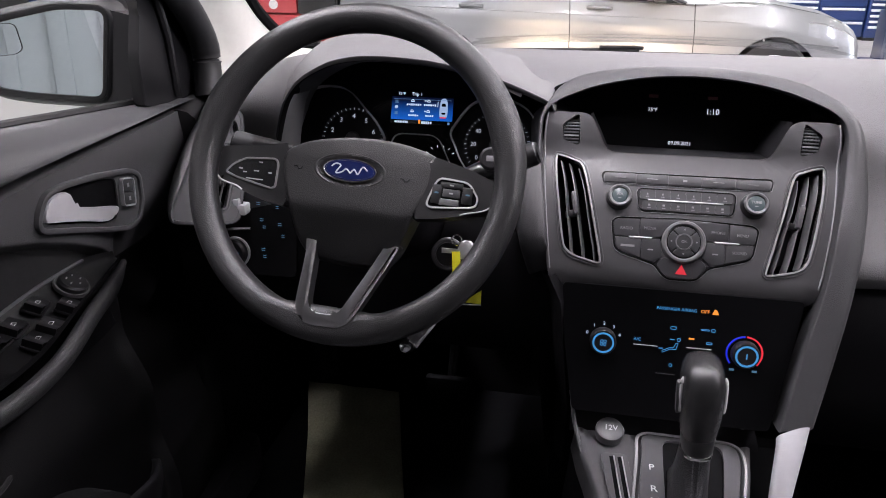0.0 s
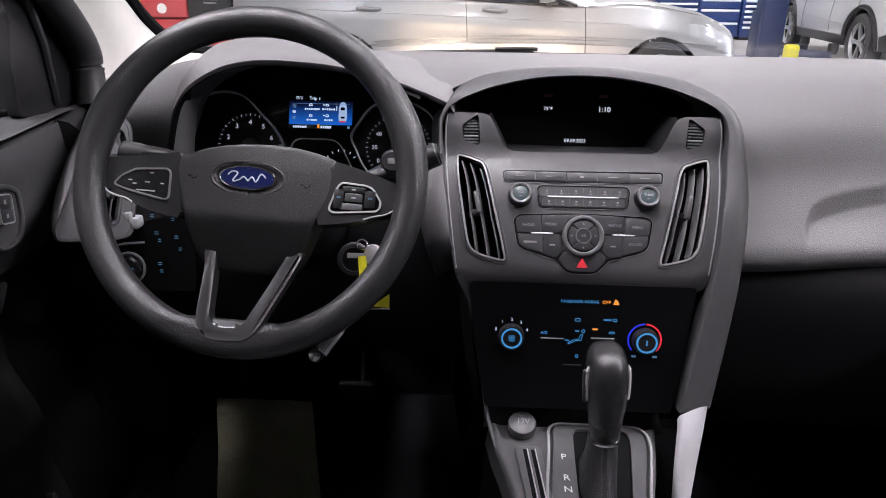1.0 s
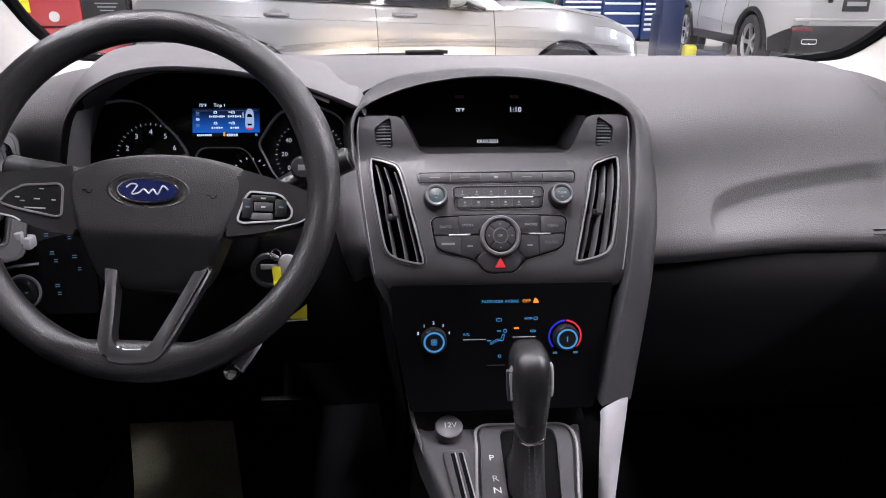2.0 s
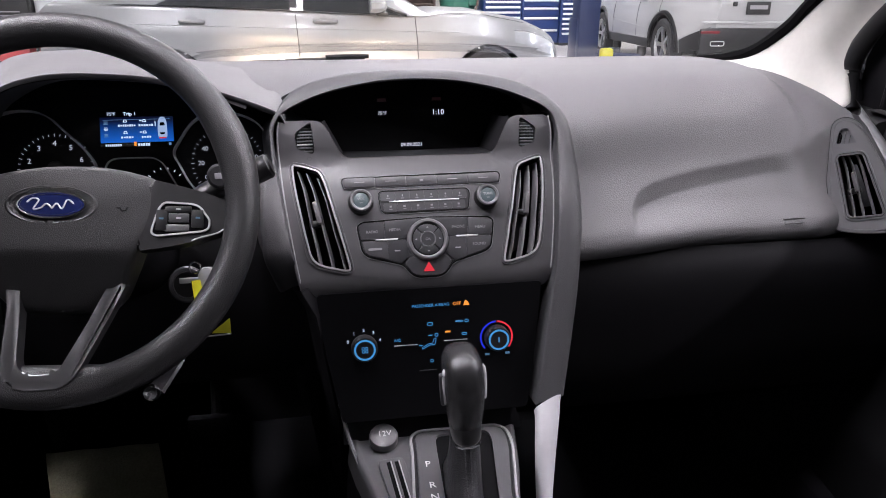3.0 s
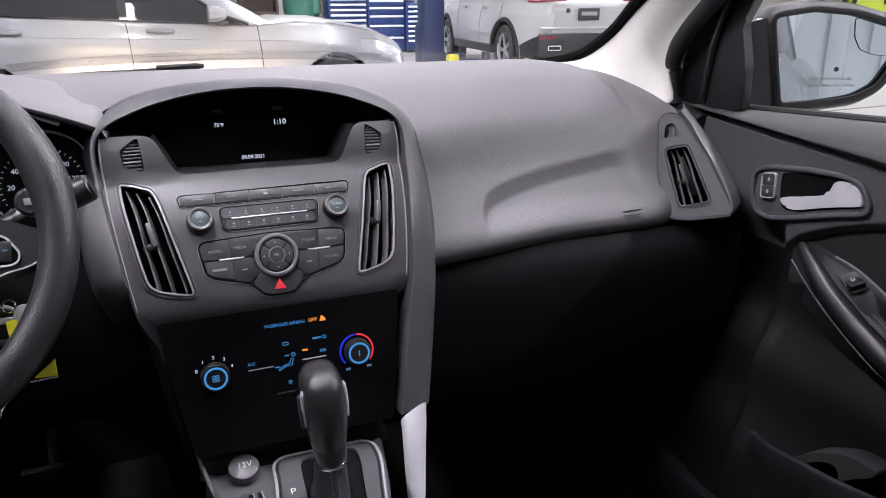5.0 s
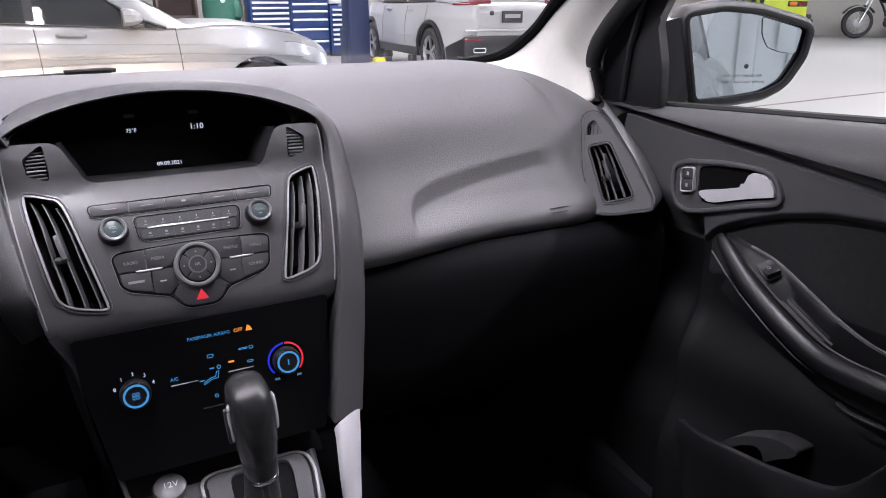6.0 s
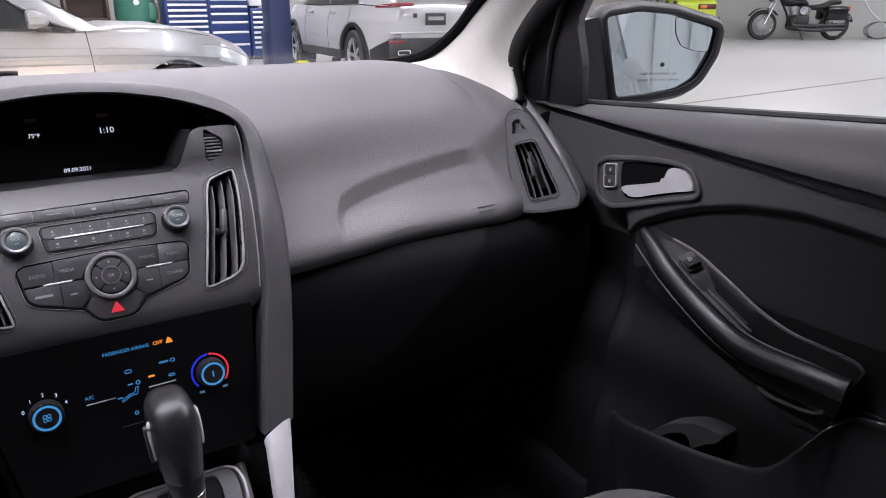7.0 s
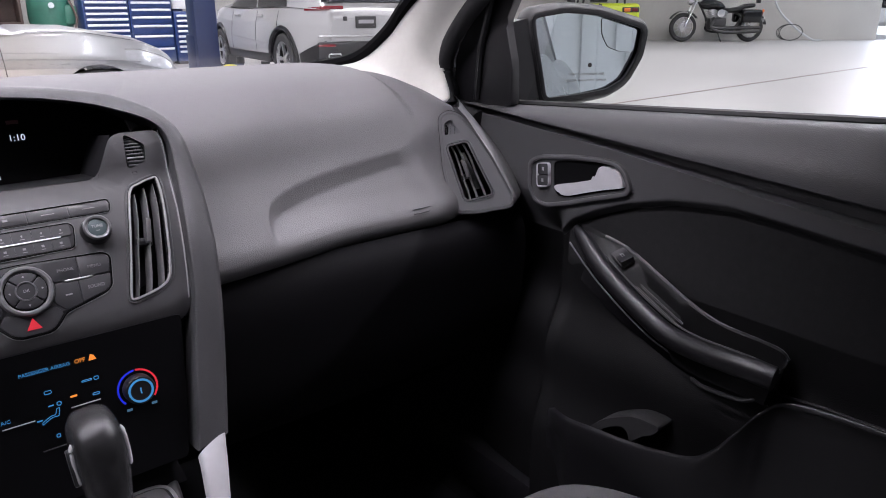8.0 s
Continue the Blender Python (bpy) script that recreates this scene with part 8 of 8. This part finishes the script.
BIKE_M = axes((22.55, 13.88, 0), RIGHT, (0, 0, 1)) @ Matrix.Scale(1.38, 4)
bike = thing("motorcycle", (0, 0, 0), "black cruiser motorcycle parked along the wall", "motorcycle", m=BIKE_M)
for u, r in ((-0.82, 0.335), (0.82, 0.33)):
    m = axes((u, 0, r), (1, 0, 0), (0, -1, 0))
    hub = part("wheel", revolve([(0, 0.05), (0.09, 0.04), (0.10, -0.04), (0, -0.05)], m, 20), ALLOY, bike)
    part("tyre", revolve([(r * 0.72, -0.05), (r * 0.92, -0.06), (r, 0), (r * 0.92, 0.06), (r * 0.72, 0.05), (r * 0.72, -0.05)], m, 36), TYRE, hub)
    part("rim", revolve([(r * 0.74, -0.05), (r * 0.74, 0.05), (r * 0.68, 0.03), (r * 0.68, -0.03), (r * 0.74, -0.05)], m, 36), CHROME, hub)
    for k in range(12):
        q = m @ Matrix.Rotation(2 * math.pi * k / 12, 4, "Z")
        part("spoke", box((r * 0.40, 0, 0.02 * (-1) ** k), (r * 0.62, 0.012, 0.012), 0, q), ALLOY, hub)
    fend = [[(u + (r + 0.045) * math.cos(a), w, r + (r + 0.045) * math.sin(a)) for w in (-0.08, -0.05, 0, 0.05, 0.08)] for a in (np.linspace(0.6, 2.6, 14) if u < 0 else np.linspace(0.2, 2.4, 14))]
    part("mudguard", loft(fend, thick=0.006), RUBBER if u < 0 else BLACK, bike)
for w in (-0.11, 0.11):
    part("fork", tube([(-0.82, w, 0.335), (-0.56, w, 0.98), (-0.52, w, 1.06)], 0.026, 10), CHROME, bike)
    part("shock", tube([(0.76, w * 1.3, 0.36), (0.62, w * 1.3, 0.70)], 0.03, 10), CHROME, bike)
    part("exhaust", tube(catmull([(-0.12, -0.16 + w * 0.3, 0.55), (-0.20, -0.2, 0.35), (0.1, -0.22, 0.28 + w * 0.4), (0.95, -0.24, 0.30 + w * 0.4)], 6), 0.042, 12), DARK_METAL, bike)
part("tank", loft([[(u, w * math.cos(a), z + h * math.sin(a)) for a in (2 * math.pi * j / 16 for j in range(16))] for u, w, z, h in ((-0.46, 0.05, 0.86, 0.05), (-0.36, 0.14, 0.87, 0.12), (-0.15, 0.17, 0.86, 0.13), (0.05, 0.13, 0.82, 0.10), (0.15, 0.06, 0.78, 0.05))], closed=True, caps=True), GLOSS, bike, "glossy black fuel tank")
part("seat", loft([[(u, w * math.cos(a), z + h * math.sin(a)) for a in (2 * math.pi * j / 14 for j in range(14))] for u, w, z, h in ((0.08, 0.10, 0.75, 0.05), (0.25, 0.17, 0.72, 0.06), (0.45, 0.18, 0.74, 0.07), (0.62, 0.13, 0.82, 0.06), (0.85, 0.12, 0.84, 0.05))], closed=True, caps=True), LEATHER, bike)
part("engine", box((-0.02, 0, 0.42), (0.42, 0.30, 0.28), 0.05), DARK_METAL, bike)
for sx, a in ((-0.12, 25), (0.10, -25)):
    m = Matrix.Translation((sx, 0, 0.62)) @ Matrix.Rotation(radians(-a), 4, "Y")
    cyl = part("cylinder", revolve([(0.09, -0.12), (0.09, 0.14), (0, 0.16)], m, 20), ALLOY, bike)
    for k in range(5):
        part("fin", revolve([(0.09, -0.09 + 0.045 * k), (0.12, -0.085 + 0.045 * k), (0.12, -0.07 + 0.045 * k), (0.09, -0.065 + 0.045 * k)], m, 20), ALLOY, cyl)
part("air_cleaner", revolve([(0, 0.05), (0.09, 0.04), (0.10, 0)], axes((0.0, -0.17, 0.66), (1, 0, 0), (0, -1, 0)), 20), CHROME, bike)
part("frame_tube", tube(catmull([(-0.50, 0, 0.92), (-0.28, 0, 0.55), (-0.22, 0, 0.26), (0.35, 0, 0.26), (0.55, 0, 0.60), (0.1, 0, 0.74)], 5), 0.026, 10), BLACK, bike)
part("handlebar", tube(catmull([(-0.20, -0.42, 1.07), (-0.36, -0.36, 1.14), (-0.50, -0.12, 1.08), (-0.50, 0.12, 1.08), (-0.36, 0.36, 1.14), (-0.20, 0.42, 1.07)], 5), 0.016, 8), CHROME, bike)
part("headlamp", revolve([(0, 0.10), (0.08, 0.09), (0.10, 0.04), (0.08, -0.06), (0, -0.1)], axes((-0.66, 0, 0.94), (0, 1, 0), (-1, 0, 0)), 24), CHROME, bike)
for w in (-0.25, 0.25):
    part("saddlebag", box((0.72, w, 0.60), (0.48, 0.18, 0.30), 0.06, seg=3), GLOSS, bike)
    part("mirror", revolve([(0, 0.01), (0.055, 0.005), (0.055, -0.01)], axes((-0.42, w * 1.4, 1.30), (0, 1, 0), (1, 0, 0)), 16), CHROME, bike)
    part("indicator", revolve([(0, 0.03), (0.035, 0.02), (0.035, -0.01)], axes((1.02, w * 0.7, 0.72), (0, 1, 0), (1, 0, 0)), 14), ORANGE, bike)
part("tail_lamp", box((1.06, 0, 0.66), (0.06, 0.14, 0.08), 0.02), TAIL, bike, "red tail lamp")
part("backrest", box((0.96, 0, 1.0), (0.06, 0.2, 0.22), 0.025), LEATHER, bike)
part("plate", box((1.12, 0, 0.52), (0.01, 0.18, 0.12), 0.004), WHITE_PAINT, bike)
part("stand", tube([(0.0, -0.1, 0.25), (0.05, -0.25, 0.015)], 0.013, 8), DARK_METAL, bike)

# ---- lime tug and clutter by the wall ----
TUG_M = axes((19.2, 16.0, 0), RIGHT, (0, 0, 1))
tug = thing("forklift", (0, 0, 0), "lime yellow forklift with round corner lamps", "forklift", m=TUG_M)
part("counterweight", box((0.35, 0, 0.72), (1.5, 1.1, 1.0), 0.14, seg=4), LIME, tug, "lime painted counterweight")
part("lamp_panel", box((0.78, -0.55, 1.02), (0.55, 0.06, 0.16), 0.03), DARK_METAL, tug)
part("lamp", box((0.66, -0.585, 1.02), (0.20, 0.04, 0.11), 0.02), ORANGE, tug, "orange lamp")
part("lamp", box((0.90, -0.585, 1.02), (0.18, 0.04, 0.11), 0.02), TAIL, tug, "red lamp")
for u in (-0.5, -0.25):
    part("black_stripe", box((u, -0.545, 1.0), (0.12, 0.03, 0.40), 0.01, Matrix.Translation((u, 0, 1.0)) @ Matrix.Rotation(radians(14), 4, "Y") @ Matrix.Translation((-u, 0, -1.0))), RUBBER, tug)
part("seat", box((-0.15, 0, 1.32), (0.5, 0.5, 0.14), 0.05), LEATHER, tug)
for u, w in ((-0.75, -0.45), (-0.75, 0.45), (0.6, -0.45), (0.6, 0.45)):
    part("guard_post", tube([(u, w, 1.1), (u * 0.9, w * 0.9, 2.1)], 0.035, 8), DARK_METAL, tug)
part("guard_roof", box((-0.05, 0, 2.12), (1.4, 0.95, 0.06), 0.02), DARK_METAL, tug)
part("mast", box((-1.05, 0, 1.1), (0.14, 0.7, 2.1), 0.02), DARK_METAL, tug)
for u, w in ((-0.6, -0.5), (-0.6, 0.5), (0.7, -0.48), (0.7, 0.48)):
    part("tyre", revolve([(0.1, -0.09), (0.25, -0.09), (0.27, 0), (0.25, 0.09), (0.1, 0.09)], axes((u, w, 0.27), (1, 0, 0), (0, -1, 0)), 24), TYRE, tug)
jk = thing("generator", (0, 0, 0), "small dark engine standing by the wall", "machine", m=axes((20.75, 15.7, 0), RIGHT, (0, 0, 1)))
part("block", box((0, 0, 0.38), (0.42, 0.35, 0.36), 0.06), DARK_METAL, jk)
part("tank", revolve([(0, 0.72), (0.15, 0.70), (0.17, 0.60), (0.12, 0.55)], Matrix.Identity(4), 20), DARK_METAL, jk)
part("base", box((0, 0, 0.10), (0.5, 0.4, 0.20), 0.03), ALLOY, jk)
part("flywheel", revolve([(0, 0.03), (0.12, 0.02), (0.12, -0.02)], axes((0.1, -0.19, 0.36), (1, 0, 0), (0, -1, 0)), 20), ALLOY, jk)
hs = thing("hose_coil", (0, 0, 0), "grey hose hanging from the wall and coiled on the floor", "hose", m=axes((25.15, 12.65, 0), RIGHT, (0, 0, 1)))
for k in range(3):
    part("coil", tube([(0.46 * math.cos(a) * (1 - 0.07 * k), -0.05 * k, 0.29 + 0.265 * math.sin(a)) for a in np.linspace(0, 2 * math.pi, 30)], 0.013, 8), DARK_METAL, hs)
part("hose_run", tube(catmull([(-0.75, 0.35, 2.4), (-0.5, 0.2, 1.2), (0.1, 0.0, 0.5), (0.75, -0.1, 0.06), (1.1, -0.1, 0.03)], 8), 0.035, 8), SHEET, hs)
gd = thing("outside_car", (0, 0, 0), "pale car standing outside in daylight", "car", m=axes((33.5, 12.5, 0), RIGHT, (0, 0, 1)))
part("body", box((0, 0, 0.75), (4.2, 1.7, 0.7), 0.2, seg=3), WHITE_PAINT, gd)
part("cabin", box((0, 0, 1.3), (2.2, 1.5, 0.55), 0.18, seg=3), DARK_GLASS, gd)
